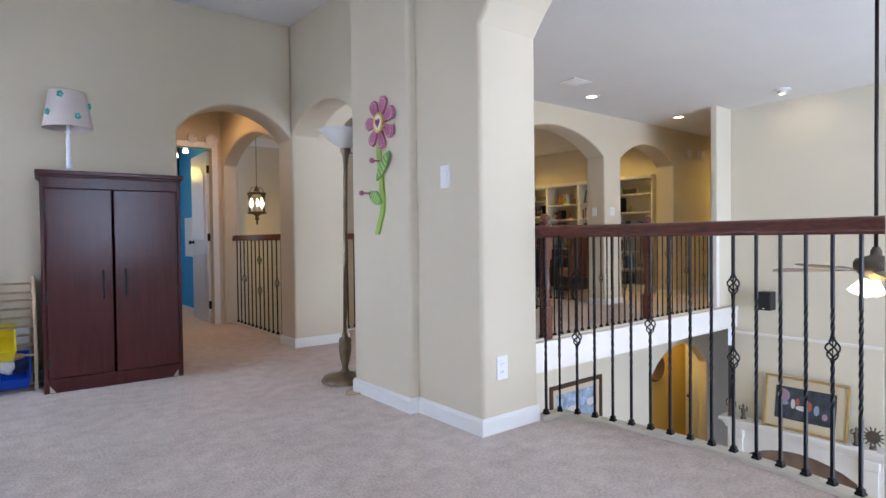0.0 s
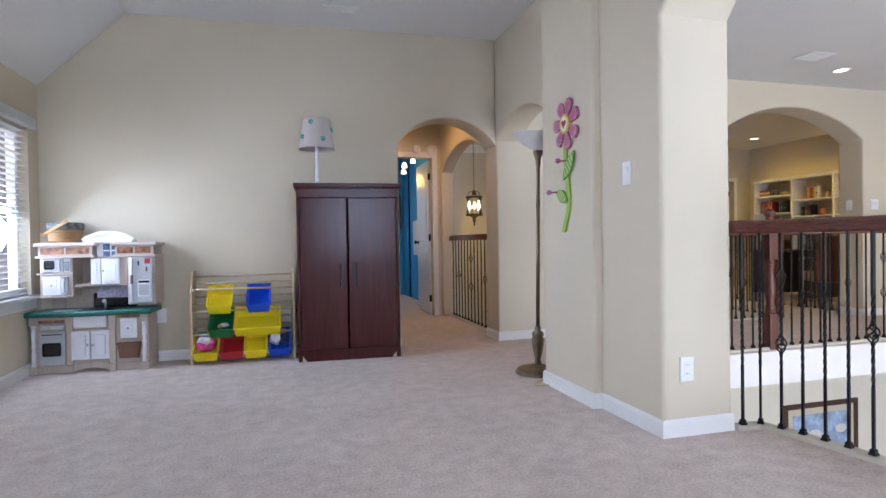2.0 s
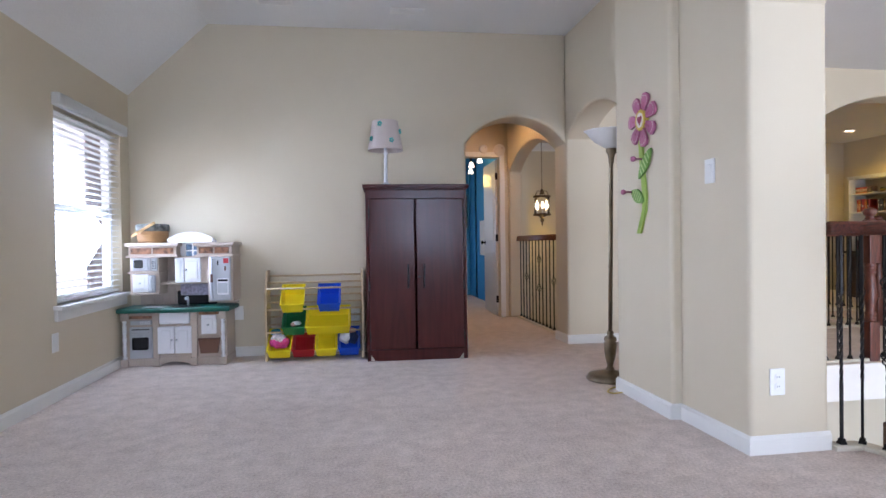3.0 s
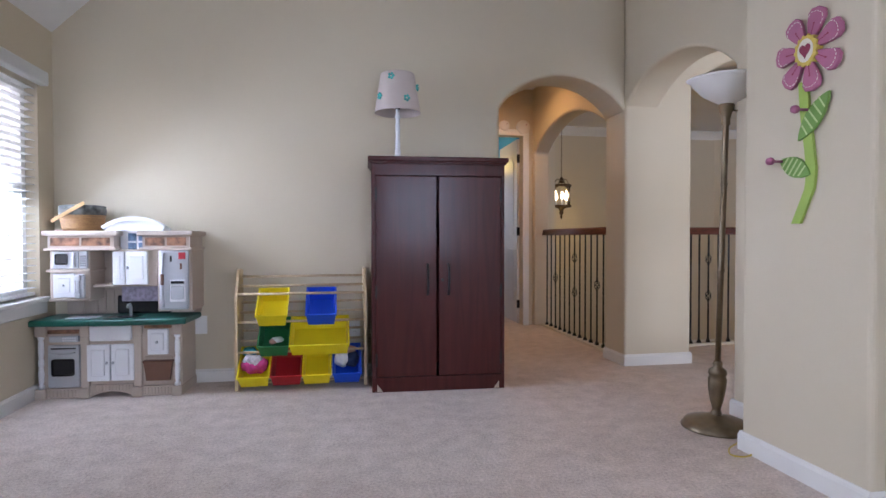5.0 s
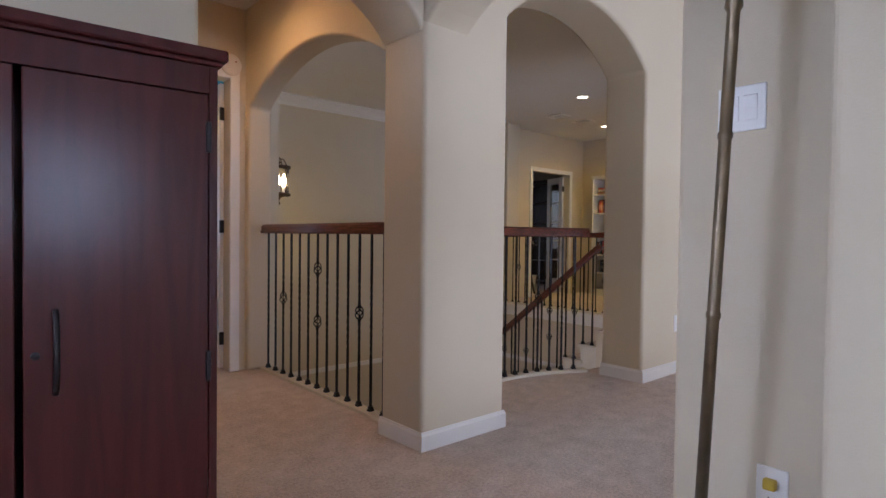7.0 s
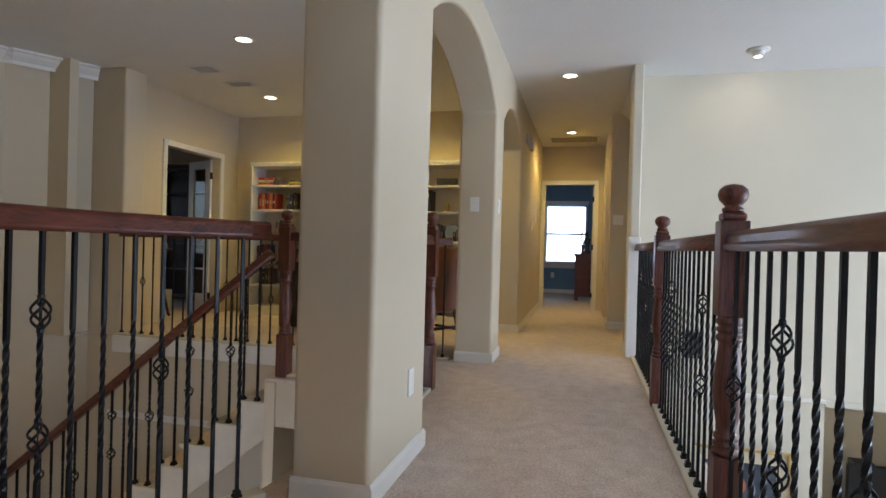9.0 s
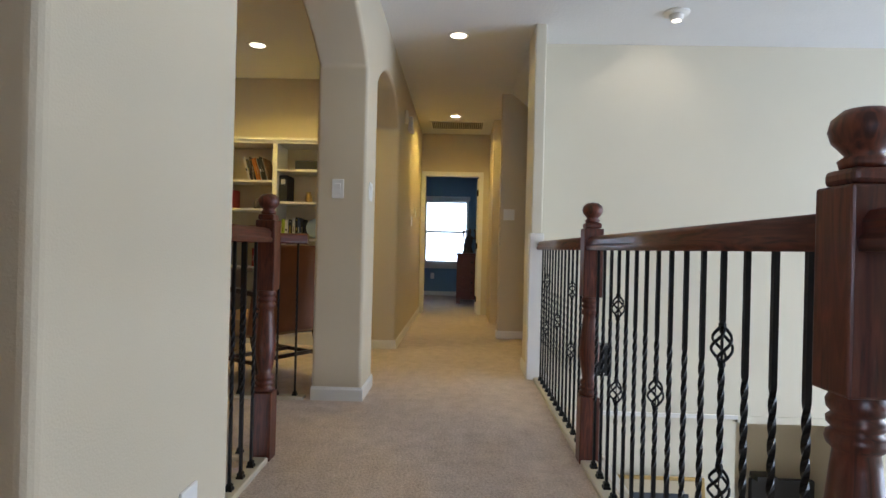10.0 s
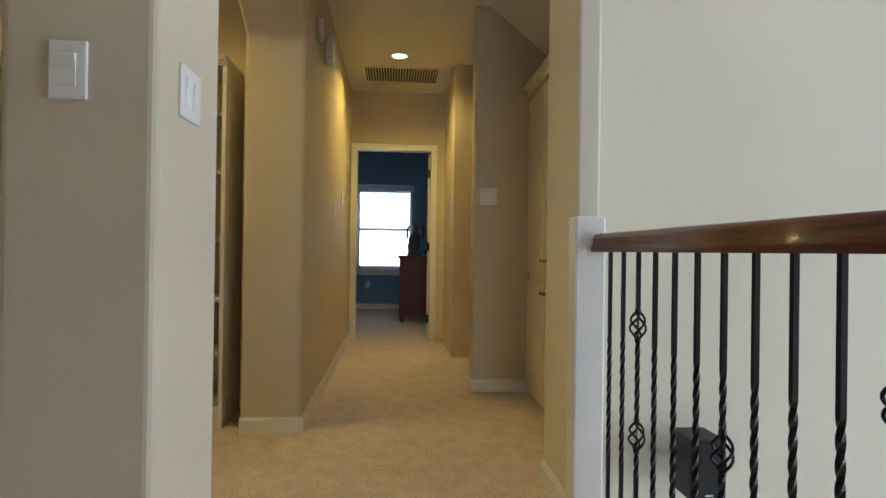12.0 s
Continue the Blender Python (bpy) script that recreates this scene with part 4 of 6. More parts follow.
for ang, z in ((-150, 0.40), (-72, 0.38), (-115, 0.52), (-20, 0.47)):
    a = radians(ang)
    r = 0.150 - 0.035 * (z - 0.31) / 0.245 + 0.003
    bm = B()
    for k in range(5):
        b = k * 2 * math.pi / 5
        u, v = 0.014 * math.cos(b), 0.014 * math.sin(b)
        p = Vector((r * math.cos(a) - u * math.sin(a), r * math.sin(a) + u * math.cos(a), z + v))
        bmesh.ops.create_icosphere(bm, subdivisions=1, radius=0.010, matrix=Matrix.Translation(p))
    part("brooch", bm, TURQ, lamp, "turquoise flower brooch")

# floor lamp that leans a little
BRONZE = material("aged_bronze_metal", (0.20, 0.155, 0.10), 0.38, 0.75, vary=0.22, scale=14)
MILK = material("frosted_white_glass", (0.72, 0.70, 0.66), 0.35, vary=0.05, scale=9)
fl = empty("floor_lamp", "tall bronze torchiere floor lamp with a frosted glass bowl, unlit", "floor lamp", where=(1.322, 3.856, 0))
part("base", lathe(B(), [(0.160, 0.0), (0.163, 0.010), (0.150, 0.022), (0.146, 0.034), (0.115, 0.042), (0.06, 0.056), (0.03, 0.066)], 40), BRONZE, fl, "", True)
bm = B()
lathe(bm, [(0.022, 0.06), (0.030, 0.072), (0.022, 0.085), (0.020, 0.10), (0.034, 0.15), (0.042, 0.21), (0.044, 0.25), (0.036, 0.265), (0.044, 0.275), (0.040, 0.295), (0.020, 0.31), (0.024, 0.325), (0.016, 0.34)], 24)
o = part("vase", bm, BRONZE, fl, "", True)
o.matrix_basis = pose(0, 0, 0, 2.6, -0.3, 0)
bm = B()
lathe(bm, [(0.014, 0.33), (0.014, 0.78), (0.0165, 0.785), (0.0165, 0.795), (0.014, 0.80), (0.014, 1.20), (0.0165, 1.205), (0.0165, 1.215), (0.014, 1.22), (0.014, 1.49), (0.020, 1.50), (0.018, 1.52), (0.024, 1.55), (0.034, 1.57), (0.036, 1.59), (0.030, 1.60)], 20)
o = part("pole", bm, BRONZE, fl, "", True)
o.matrix_basis = pose(0, 0, 0, 2.6, -0.3, 0)
bm = B()
outer = [(0.034, 1.595), (0.07, 1.615), (0.115, 1.643), (0.148, 1.680), (0.168, 1.707), (0.184, 1.715)]
lathe(bm, outer + [(r - 0.004, h + 0.002) for r, h in outer[::-1]], 40, caps=False)
o = part("glass_bowl", bm, MILK, fl, "frosted white glass bowl", True)
o.matrix_basis = pose(0, 0, 0, 2.6, -0.3, 0)
bm = B()
lathe(bm, [(0.004, 0.0), (0.004, 0.03)], 8, (0.022, -0.071, 1.565), "x")
part("switch_key", bm, BRONZE, fl)
YELLOW = material("yellow_cord_rubber", (0.52, 0.36, 0.03), 0.5, vary=0.05)
cord = [(1.40, 3.80, 0.008), (1.36, 3.70, 0.006), (1.28, 3.64, 0.006), (1.17, 3.56, 0.006), (1.15, 3.50, 0.006), (1.22, 3.49, 0.006), (1.27, 3.55, 0.008), (1.36, 3.68, 0.012), (1.44, 3.74, 0.05), (1.50, 3.755, 0.16), (1.525, 3.76, 0.27), (1.528, 3.76, 0.30)]
cu = bpy.data.curves.new("power_cord", "CURVE")
cu.dimensions, cu.bevel_depth, cu.bevel_resolution = "3D", 0.0035, 2
sp_ = cu.splines.new("BEZIER")
sp_.bezier_points.add(len(cord) - 1)
for bp_, c in zip(sp_.bezier_points, cord):
    bp_.co, bp_.handle_left_type, bp_.handle_right_type = c, "AUTO", "AUTO"
cu.materials.append(YELLOW)
tagged(new("power_cord", cu), "thin yellow power cord curling over the carpet to the outlet", "cord")
plug = B()
box(plug, 1.517, 1.540, 3.745, 3.775, 0.332, 0.36, 0.005)
solid("plug", plug, YELLOW, "yellow plug in the wall outlet", "plug")

# wall flower, drawn in the plane of the wall: u towards -y, v up
PINK = material("pink_painted_wood", (0.42, 0.13, 0.22), 0.55, vary=0.06, scale=12)
DEEP = material("crimson_paint", (0.26, 0.02, 0.06), 0.5, vary=0.05)
YEL = material("yellow_paint", (0.62, 0.46, 0.08), 0.55, vary=0.05)
CREAM = material("cream_paint", (0.72, 0.68, 0.56), 0.55, vary=0.02)
LEAF = material("leaf_green_paint", (0.16, 0.32, 0.06), 0.55, vary=0.06)
STEMG = material("lime_green_paint", (0.32, 0.46, 0.08), 0.55, vary=0.06)
LIME = material("pale_lime_paint", (0.48, 0.60, 0.25), 0.55, vary=0.04)
flower = empty("wall_flower", "pink painted wooden flower with coat pegs, hung on the wall", "wall decoration", where=(1.245, 3.215, 1.66))


def flat(pts, depth, start=0.0):
    """An outline of (u, v) pairs as a plate that stands out from the wall."""
    bm = B()
    slab(bm, [(-start, -u, v) for u, v in pts], (-depth, 0, 0))
    return bm


def petal(a, scale=1.0):
    base = [(-0.012, 0.035), (-0.034, 0.10), (-0.040, 0.128), (-0.030, 0.150), (0.0, 0.158), (0.030, 0.150), (0.040, 0.128), (0.034, 0.10), (0.012, 0.035)]
    return [((u * math.cos(a) - v * math.sin(a)) * scale, (u * math.sin(a) + v * math.cos(a)) * scale) for u, v in base]


for k in range(7):
    a = radians(-18 + k * 360 / 7)
    p = part("petal", flat(petal(a), 0.016, 0.006), PINK, flower)
    mb = p.modifiers.new("soft", "BEVEL")
    mb.width, mb.segments, mb.limit_method = 0.003, 2, "ANGLE"
    bm = B()
    ring = petal(a, 0.9)[1:8]
    for q, r in zip(ring, ring[1:]):
        q, r = Vector(q), Vector(r)
        n = max(1, round((r - q).length / 0.016))
        for i in range(n):
            c0, c1 = q + (r - q) * (i + 0.15) / n, q + (r - q) * (i + 0.75) / n
            t = (c1 - c0).normalized() * 0.0013
            nrm = Vector((-t.y, t.x))
            slab(bm, [(-0.0224, -(c0 + nrm).x, (c0 + nrm).y), (-0.0224, -(c1 + nrm).x, (c1 + nrm).y), (-0.0224, -(c1 - nrm).x, (c1 - nrm).y), (-0.0224, -(c0 - nrm).x, (c0 - nrm).y)], (-0.0006, 0, 0))
    part("stitching", bm, CREAM, p, "white dashed stitching")
    d = Vector((-math.sin(a), math.cos(a)))
    c0, c1, nn = d * 0.055, d * 0.098, Vector((-d.y, d.x)) * 0.0016
    bm = B()
    slab(bm, [(-0.0224, -(c + e).x, (c + e).y) for c, e in ((c0, nn), (c1, nn), (c1, -nn), (c0, -nn))], (-0.0006, 0, 0))
    lathe(bm, [(0.004, -0.0224), (0.004, -0.0232)], 10, (0, -c1.x, c1.y), "x")
    part("stamen", bm, DEEP, p, "dark painted stamen")
scal = [((0.052 + 0.004 * math.cos(14 * t)) * math.cos(t), (0.058 + 0.004 * math.cos(14 * t)) * math.sin(t)) for t in np.linspace(0, 2 * math.pi, 84, endpoint=False)]
part("yellow_disc", flat(scal, 0.026, 0.004), YEL, flower)
part("cream_disc", flat([(0.036 * math.cos(t), 0.044 * math.sin(t)) for t in np.linspace(0, 2 * math.pi, 32, endpoint=False)], 0.002, 0.0295), CREAM, flower)
heart = [(0.0016 * 16 * math.sin(t) ** 3, 0.0019 * (13 * math.cos(t) - 5 * math.cos(2 * t) - 2 * math.cos(3 * t) - math.cos(4 * t))) for t in np.linspace(0, 2 * math.pi, 40, endpoint=False)]
part("heart", flat(heart, 0.002, 0.031), DEEP, flower)
bend = [(-0.028, -0.11), (-0.020, -0.22), (0.002, -0.36), (0.014, -0.45), (0.008, -0.52), (-0.018, -0.575), (-0.056, -0.655)]
mid = [(float(np.interp(-v, [-q[1] for q in bend], [q[0] for q in bend])), v) for v in np.linspace(-0.11, -0.655, 22)]
part("stem", flat([(u - 0.021, v) for u, v in mid] + [(u + 0.021, v) for u, v in mid[::-1]], 0.012, 0.002), STEMG, flower)


def leaf(u0, v0, u1, v1, w):
    a, b = Vector((u0, v0)), Vector((u1, v1))
    n = Vector((-(b - a).y, (b - a).x)).normalized() * w
    up = [a + (b - a) * f + n * math.sin(math.pi * f) ** 0.8 for f in np.linspace(0, 1, 12)]
    dn = [a + (b - a) * f - n * math.sin(math.pi * f) ** 0.8 for f in np.linspace(1, 0, 12)][1:-1]
    lf = part("leaf", flat([(p.x, p.y) for p in up + dn], 0.012, 0.010), LEAF, flower)
    for f in (0.2, 0.34, 0.48, 0.62, 0.76):
        c, h = a + (b - a) * f, n * math.sin(math.pi * f) ** 0.8 * 0.93
        sl = (b - a).normalized()
        q = [c - h - sl * 0.004, c + h + sl * 0.010, c + h + sl * 0.017, c - h + sl * 0.003]
        part("stripe", flat([(p.x, p.y) for p in q], 0.0008, 0.0222), LIME, lf, "pale green stripe")
    return lf


leaf(-0.040, -0.335, 0.098, -0.175, 0.036)
leaf(0.016, -0.470, -0.130, -0.400, 0.038)
for u, v in ((0.005, -0.225), (-0.118, -0.405)):
    bm = B()
    lathe(bm, [(0.005, -0.02), (0.005, -0.06), (0.013, -0.066), (0.016, -0.076), (0.013, -0.087), (0.001, -0.091)], 16, (0, -u, v), "x")
    bmesh.ops.recalc_face_normals(bm, faces=bm.faces[:])
    part("peg", bm, PINK, flower, "pink ball-ended peg", True)

# ---- toy rack ----
PINE = wood("pale_pine", (0.50, 0.36, 0.21), (0.62, 0.47, 0.30), 0.5, (12, 12, 1.2))
BIN = {"yellow": material("yellow_bin_plastic", (0.86, 0.68, 0.012), 0.38, vary=0.03), "blue": material("blue_bin_plastic", (0.016, 0.09, 0.60), 0.38, vary=0.03),
       "green": material("green_bin_plastic", (0.01, 0.16, 0.055), 0.38, vary=0.03), "red": material("red_bin_plastic", (0.42, 0.02, 0.025), 0.38, vary=0.03)}
RX, RF, RW, RD = -1.165, 5.01, 0.815, 0.24
rack = empty("toy_rack", "pale pine toy rack with wooden dowels for plastic bins", "toy rack", where=(RX, RF, 0))
for x in (0.0, RW - 0.018):
    bm = B()
    slab(bm, [(x, 0.0, 0.0), (x, 0.055, 0.0), (x, 0.075, 0.03), (x, RD - 0.065, 0.03), (x, RD - 0.045, 0.0), (x, RD, 0.0), (x, RD, 0.735), (x, RD - 0.02, 0.75), (x, 0.13, 0.75), (x, 0.10, 0.735), (x, 0.0, 0.56)], (0.018, 0, 0))
    part("side_panel", bm, PINE, rack)
for y, z in ((0.02, 0.045), (0.02, 0.235), (0.02, 0.425), (0.03, 0.60), (0.20, 0.16), (0.20, 0.345), (0.20, 0.53), (0.20, 0.70), (0.12, 0.10), (0.12, 0.29), (0.12, 0.475), (0.12, 0.645)):
    part("dowel", lathe(B(), [(0.0085, 0.016), (0.0085, RW - 0.016)], 12, (0, y, z), "x"), PINE, rack, "", True)


def bin_(colour, x, row_z, w, label, length=0.255, height=0.10):
    """A tapered plastic bin that leans forward on the front dowel."""
    top = empty("toy_bin", label, "toy bin", "plastic toy bins", where=(RX + x, RF - 0.015, row_z))
    top.matrix_world = pose(RX + x, RF - 0.012, row_z, 36, 0, 0)
    t, tp = 0.004, 0.012
    bm = B()
    o = [(0 + tp, tp, 0), (w - tp, tp, 0), (w - tp, length - tp, 0), (tp, length - tp, 0)]
    rim = [(0, 0, height), (w, 0, height), (w, length, height), (0, length, height)]
    irim = [(t, t, height), (w - t, t, height), (w - t, length - t, height), (t, length - t, height)]
    ib = [(tp + t, tp + t, t), (w - tp - t, tp + t, t), (w - tp - t, length - tp - t, t), (tp + t, length - tp - t, t)]
    vs = [[bm.verts.new(p) for p in ring] for ring in (o, rim, irim, ib)]
    for a, b in zip(vs, vs[1:]):
        for i in range(4):
            bm.faces.new((a[i], a[(i + 1) % 4], b[(i + 1) % 4], b[i]))
    bm.faces.new(vs[0][::-1])
    bm.faces.new(vs[3])
    bmesh.ops.recalc_face_normals(bm, faces=bm.faces[:])
    part("tub", bm, BIN[colour], top)
    bm = B()
    sweep(bm, [(-0.002, -0.002, height - 0.004), (w + 0.002, -0.002, height - 0.004), (w + 0.002, length + 0.002, height - 0.004), (-0.002, length + 0.002, height - 0.004)], [(-0.008, -0.007), (0.003, -0.007), (0.003, 0.006), (-0.008, 0.006)], closed=True)
    bmesh.ops.recalc_face_normals(bm, faces=bm.faces[:])
    part("rim", bm, BIN[colour], top)
    return top


bin_("yellow", 0.135, 0.395, 0.185, "yellow plastic toy bin, empty")
bin_("blue", 0.435, 0.395, 0.185, "blue plastic toy bin, empty")
bin_("green", 0.145, 0.205, 0.185, "green plastic toy bin with a few small toys")
bin_("yellow", 0.335, 0.205, 0.365, "wide yellow plastic toy bin, empty")
bin_("yellow", 0.025, 0.018, 0.185, "yellow plastic toy bin with a soft toy in it")
bin_("red", 0.22, 0.018, 0.185, "red plastic toy bin, empty")
bin_("yellow", 0.41, 0.018, 0.175, "yellow plastic toy bin, empty")
bin_("blue", 0.60, 0.018, 0.175, "blue plastic toy bin with soft toys in it")


def lump(name, where, size, mat, label, seed):
    """A soft crumpled toy."""
    bm = B()
    bmesh.ops.create_icosphere(bm, subdivisions=3, radius=1)
    for v in bm.verts:
        k = 1 + 0.35 * noise.noise(v.co * 1.6 + Vector((seed, seed * 2, 0))) + 0.12 * noise.noise(v.co * 4 + Vector((seed, 0, 0)))
        v.co = Vector((v.co.x * size[0] * k, v.co.y * size[1] * k, v.co.z * size[2] * k))
    ob = solid(name, bm, mat, label, "soft toy", smooth=True)
    ob.location = where
    return ob


PLUSH_P = material("pink_plush", (0.62, 0.06, 0.24), 0.95, vary=0.2, scale=30, bump=0.5, bump_scale=150)
PLUSH_W = material("white_plush", (0.75, 0.72, 0.72), 0.95, vary=0.1, scale=30, bump=0.5, bump_scale=150)
PLUSH_B = material("navy_plush", (0.03, 0.05, 0.12), 0.95, vary=0.2, scale=30, bump=0.5, bump_scale=150)
PLUSH_S = material("skin_coloured_plush", (0.55, 0.30, 0.24), 0.95, vary=0.1, scale=30)
PLUSH_T = material("teal_plush", (0.03, 0.33, 0.42), 0.95, vary=0.2, scale=30, bump=0.5, bump_scale=150)
PLUSH_D = material("pale_spotted_plush", (0.74, 0.66, 0.70), 0.95, vary=0.35, scale=42, bump=0.4, bump_scale=150)
lump("soft_toy", (RX + 0.115, RF + 0.055, 0.150), (0.082, 0.075, 0.055), PLUSH_P, "bright pink soft toy in a yellow bin", 1.0)
lump("soft_toy", (RX + 0.105, RF + 0.035, 0.182), (0.060, 0.050, 0.040), PLUSH_D, "pale spotted soft toy on top of a pink one", 2.3)
lump("soft_toy", (RX + 0.080, RF + 0.095, 0.225), (0.045, 0.050, 0.028), PLUSH_T, "teal cloth toy in a yellow bin", 7.1)
lump("soft_toy", (RX + 0.655, RF + 0.045, 0.170), (0.048, 0.050, 0.050), PLUSH_W, "white soft toy in a blue bin", 3.1)
lump("soft_toy", (RX + 0.715, RF + 0.060, 0.165), (0.048, 0.055, 0.050), PLUSH_B, "navy soft toy in a blue bin", 4.6)
lump("soft_toy", (RX + 0.690, RF + 0.085, 0.215), (0.055, 0.040, 0.030), PLUSH_S, "tan soft toy in a blue bin", 5.2)
lump("small_toy", (RX + 0.255, RF + 0.055, 0.305), (0.034, 0.026, 0.018), PLUSH_W, "small grey toy in a green bin", 6.4)
lump("small_toy", (RX + 0.225, RF + 0.045, 0.295), (0.022, 0.022, 0.015), PLUSH_S, "small tan toy in a green bin", 8.4)

# ---- play kitchen ----
TAN = material("tan_toy_plastic", (0.50, 0.41, 0.34), 0.45, vary=0.03)
GREENTOP = material("dark_green_toy_counter", (0.008, 0.10, 0.075), 0.35, vary=0.1, scale=25)
SILVER = material("silver_toy_plastic", (0.50, 0.52, 0.55), 0.32, 0.35, vary=0.04)
BLACK = material("black_gloss_plastic", (0.015, 0.015, 0.018), 0.25, vary=0.1)
BROWN = material("brown_toy_plastic", (0.16, 0.075, 0.045), 0.5, vary=0.06)
FRUIT = material("fruit_print_border", (0.28, 0.13, 0.07), 0.5, vary=0.75, scale=26)
TILEPRINT = material("lilac_tile_print", (0.42, 0.38, 0.50), 0.45, vary=0.35, scale=45)
KX, KF, KD = -2.285, 5.03, 0.285
kit = empty("play_kitchen", "tan plastic toy kitchen with a dark green worktop and white doors", "toy kitchen", where=(KX, KF, 0), turn=-3.5)
kit.scale = (1.0, 1.0, 1.012)


def kbox(name, mat, x0, x1, y0, y1, z0, z1, bevel=0.006, parent=kit, label=""):
    return part(name, box(B(), x0, x1, y0, y1, z0, z1, bevel), mat, parent, label)


def kprof(z0, z1):
    h = z1 - z0
    return [(r, z0 + h * f) for r, f in ((0.017, 0.0), (0.017, 0.06), (0.010, 0.08), (0.014, 0.14), (0.016, 0.30), (0.011, 0.42), (0.016, 0.47), (0.016, 0.53), (0.011, 0.58), (0.016, 0.72), (0.014, 0.88), (0.010, 0.93), (0.017, 0.95), (0.017, 1.0))]


# lower cabinet
bm = B()
box(bm, 0.0, 0.82, 0.03, KD, 0.06, 0.43, 0.006)
part("lower_body", bm, TAN, kit)
for x0, x1 in ((0.0, 0.06), (0.245, 0.30), (0.54, 0.595), (0.765, 0.825)):
    kbox("foot_block", TAN, x0, x1, -0.008, KD, 0.0, 0.062)
    kbox("pilaster_cap", TAN, x0, x1, 0.0, 0.05, 0.365, 0.428)
for x0, x1 in ((0.25, 0.295), (0.545, 0.59)):
    kbox("pilaster", TAN, x0, x1, 0.008, 0.04, 0.062, 0.366, 0.004)
for x in (0.03, 0.795):
    part("turned_post", lathe(B(), kprof(0.06, 0.368), 18, (x, 0.012, 0)), WHITEPLASTIC, kit, "white turned post", True)
bm = B()
slab(bm, [(0.30, 0.012, 0.0)] + [(u, 0.012, z) for u, z in arch_points(0.31, 0.53, 0.012, 0.035, 10)] + [(0.54, 0.012, 0.0), (0.54, 0.012, 0.075), (0.30, 0.012, 0.075)], (0, 0.05, 0))
part("arched_plinth", bm, TAN, kit)
for x0, x1 in ((0.06, 0.245), (0.595, 0.765)):
    kbox("plinth", TAN, x0, x1, 0.012, 0.06, 0.004, 0.062, 0.003)
    for i in range(9):
        u = x0 + (x1 - x0) * (i + 0.5) / 9
        kbox("flute", TAN, u - 0.006, u + 0.006, 0.006, 0.014, 0.010, 0.050, 0.002)
for i in range(11):
    u = 0.315 + 0.21 * (i + 0.5) / 11
    kbox("flute", TAN, u - 0.006, u + 0.006, 0.006, 0.014, 0.042, 0.070, 0.002)
oven = kbox("oven_door", SILVER, 0.066, 0.240, 0.010, 0.034, 0.065, 0.315)
kbox("oven_window", BLACK, 0.090, 0.215, 0.004, 0.012, 0.135, 0.235, 0.012, oven, "black oven window")
part("oven_handle", sweep(B(), [(0.082 + 0.142 * i / 8, 0.002 - 0.012 * math.sin(math.pi * i / 8), 0.272 - 0.008 * math.sin(math.pi * i / 8)) for i in range(9)], ring_section(0.005, 8)), SILVER, oven, "", True)
kbox("oven_slot", BLACK, 0.085, 0.222, 0.006, 0.012, 0.292, 0.300, 0.002, oven)
panel = kbox("control_panel", SILVER, 0.072, 0.236, 0.012, 0.034, 0.332, 0.368)
for i in range(6):
    for j in range(2):
        kbox("button", WHITEPLASTIC, 0.150 + i * 0.013, 0.158 + i * 0.013, 0.008, 0.013, 0.338 + j * 0.014, 0.347 + j * 0.014, 0.001, panel)
kbox("fruit_border", FRUIT, 0.065, 0.24, 0.012, 0.03, 0.382, 0.404, 0.002)
kbox("fruit_border", FRUIT, 0.605, 0.76, 0.012, 0.03, 0.405, 0.425, 0.002)
kbox("sink_apron", WHITEPLASTIC, 0.300, 0.532, -0.004, 0.05, 0.335, 0.432, 0.012, label="white sink front")
for a, b, kx in ((0.283, 0.413, 0.398), (0.419, 0.550, 0.434)):
    d = kbox("cupboard_door", WHITEPLASTIC, a, b, 0.004, 0.03, 0.098, 0.315, 0.006, label="white toy cupboard door")
    kbox("raised_panel", WHITEPLASTIC, a + 0.028, b - 0.028, -0.001, 0.006, 0.13, 0.285, 0.005, d)
    part("knob", lathe(B(), [(0.004, 0.003), (0.009, -0.006), (0.009, -0.010), (0.001, -0.013)], 14, (kx, 0, 0.208), "y"), SILVER, d, "silver knob", True)
dr = kbox("drawer", WHITEPLASTIC, 0.625, 0.742, 0.004, 0.03, 0.248, 0.400, 0.006, label="white toy drawer front")
kbox("raised_panel", WHITEPLASTIC, 0.648, 0.719, -0.001, 0.006, 0.275, 0.375, 0.005, dr)
part("knob", lathe(B(), [(0.004, 0.003), (0.009, -0.006), (0.009, -0.010), (0.001, -0.013)], 14, (0.683, 0, 0.323), "y"), SILVER, dr, "silver knob", True)
# flat plate, no hollow: the recess's shade is put into the darker tan
kbox("basket_recess_shade", material("tan_shadowed_recess", (0.40, 0.32, 0.26), 0.6), 0.605, 0.762, 0.026, 0.032, 0.085, 0.235, 0.001)
bm = B()
slab(bm, [(0.620, -0.002, 0.095), (0.752, -0.002, 0.095), (0.768, -0.002, 0.205), (0.604, -0.002, 0.205)], (0, 0.03, 0))
tb = part("toy_drawer_tub", bm, BROWN, kit, "brown pull-out tub")
part("tub_rim", box(B(), 0.600, 0.772, -0.008, 0.03, 0.200, 0.214, 0.004), BROWN, tb)
# counter, sink and taps
bm = B()
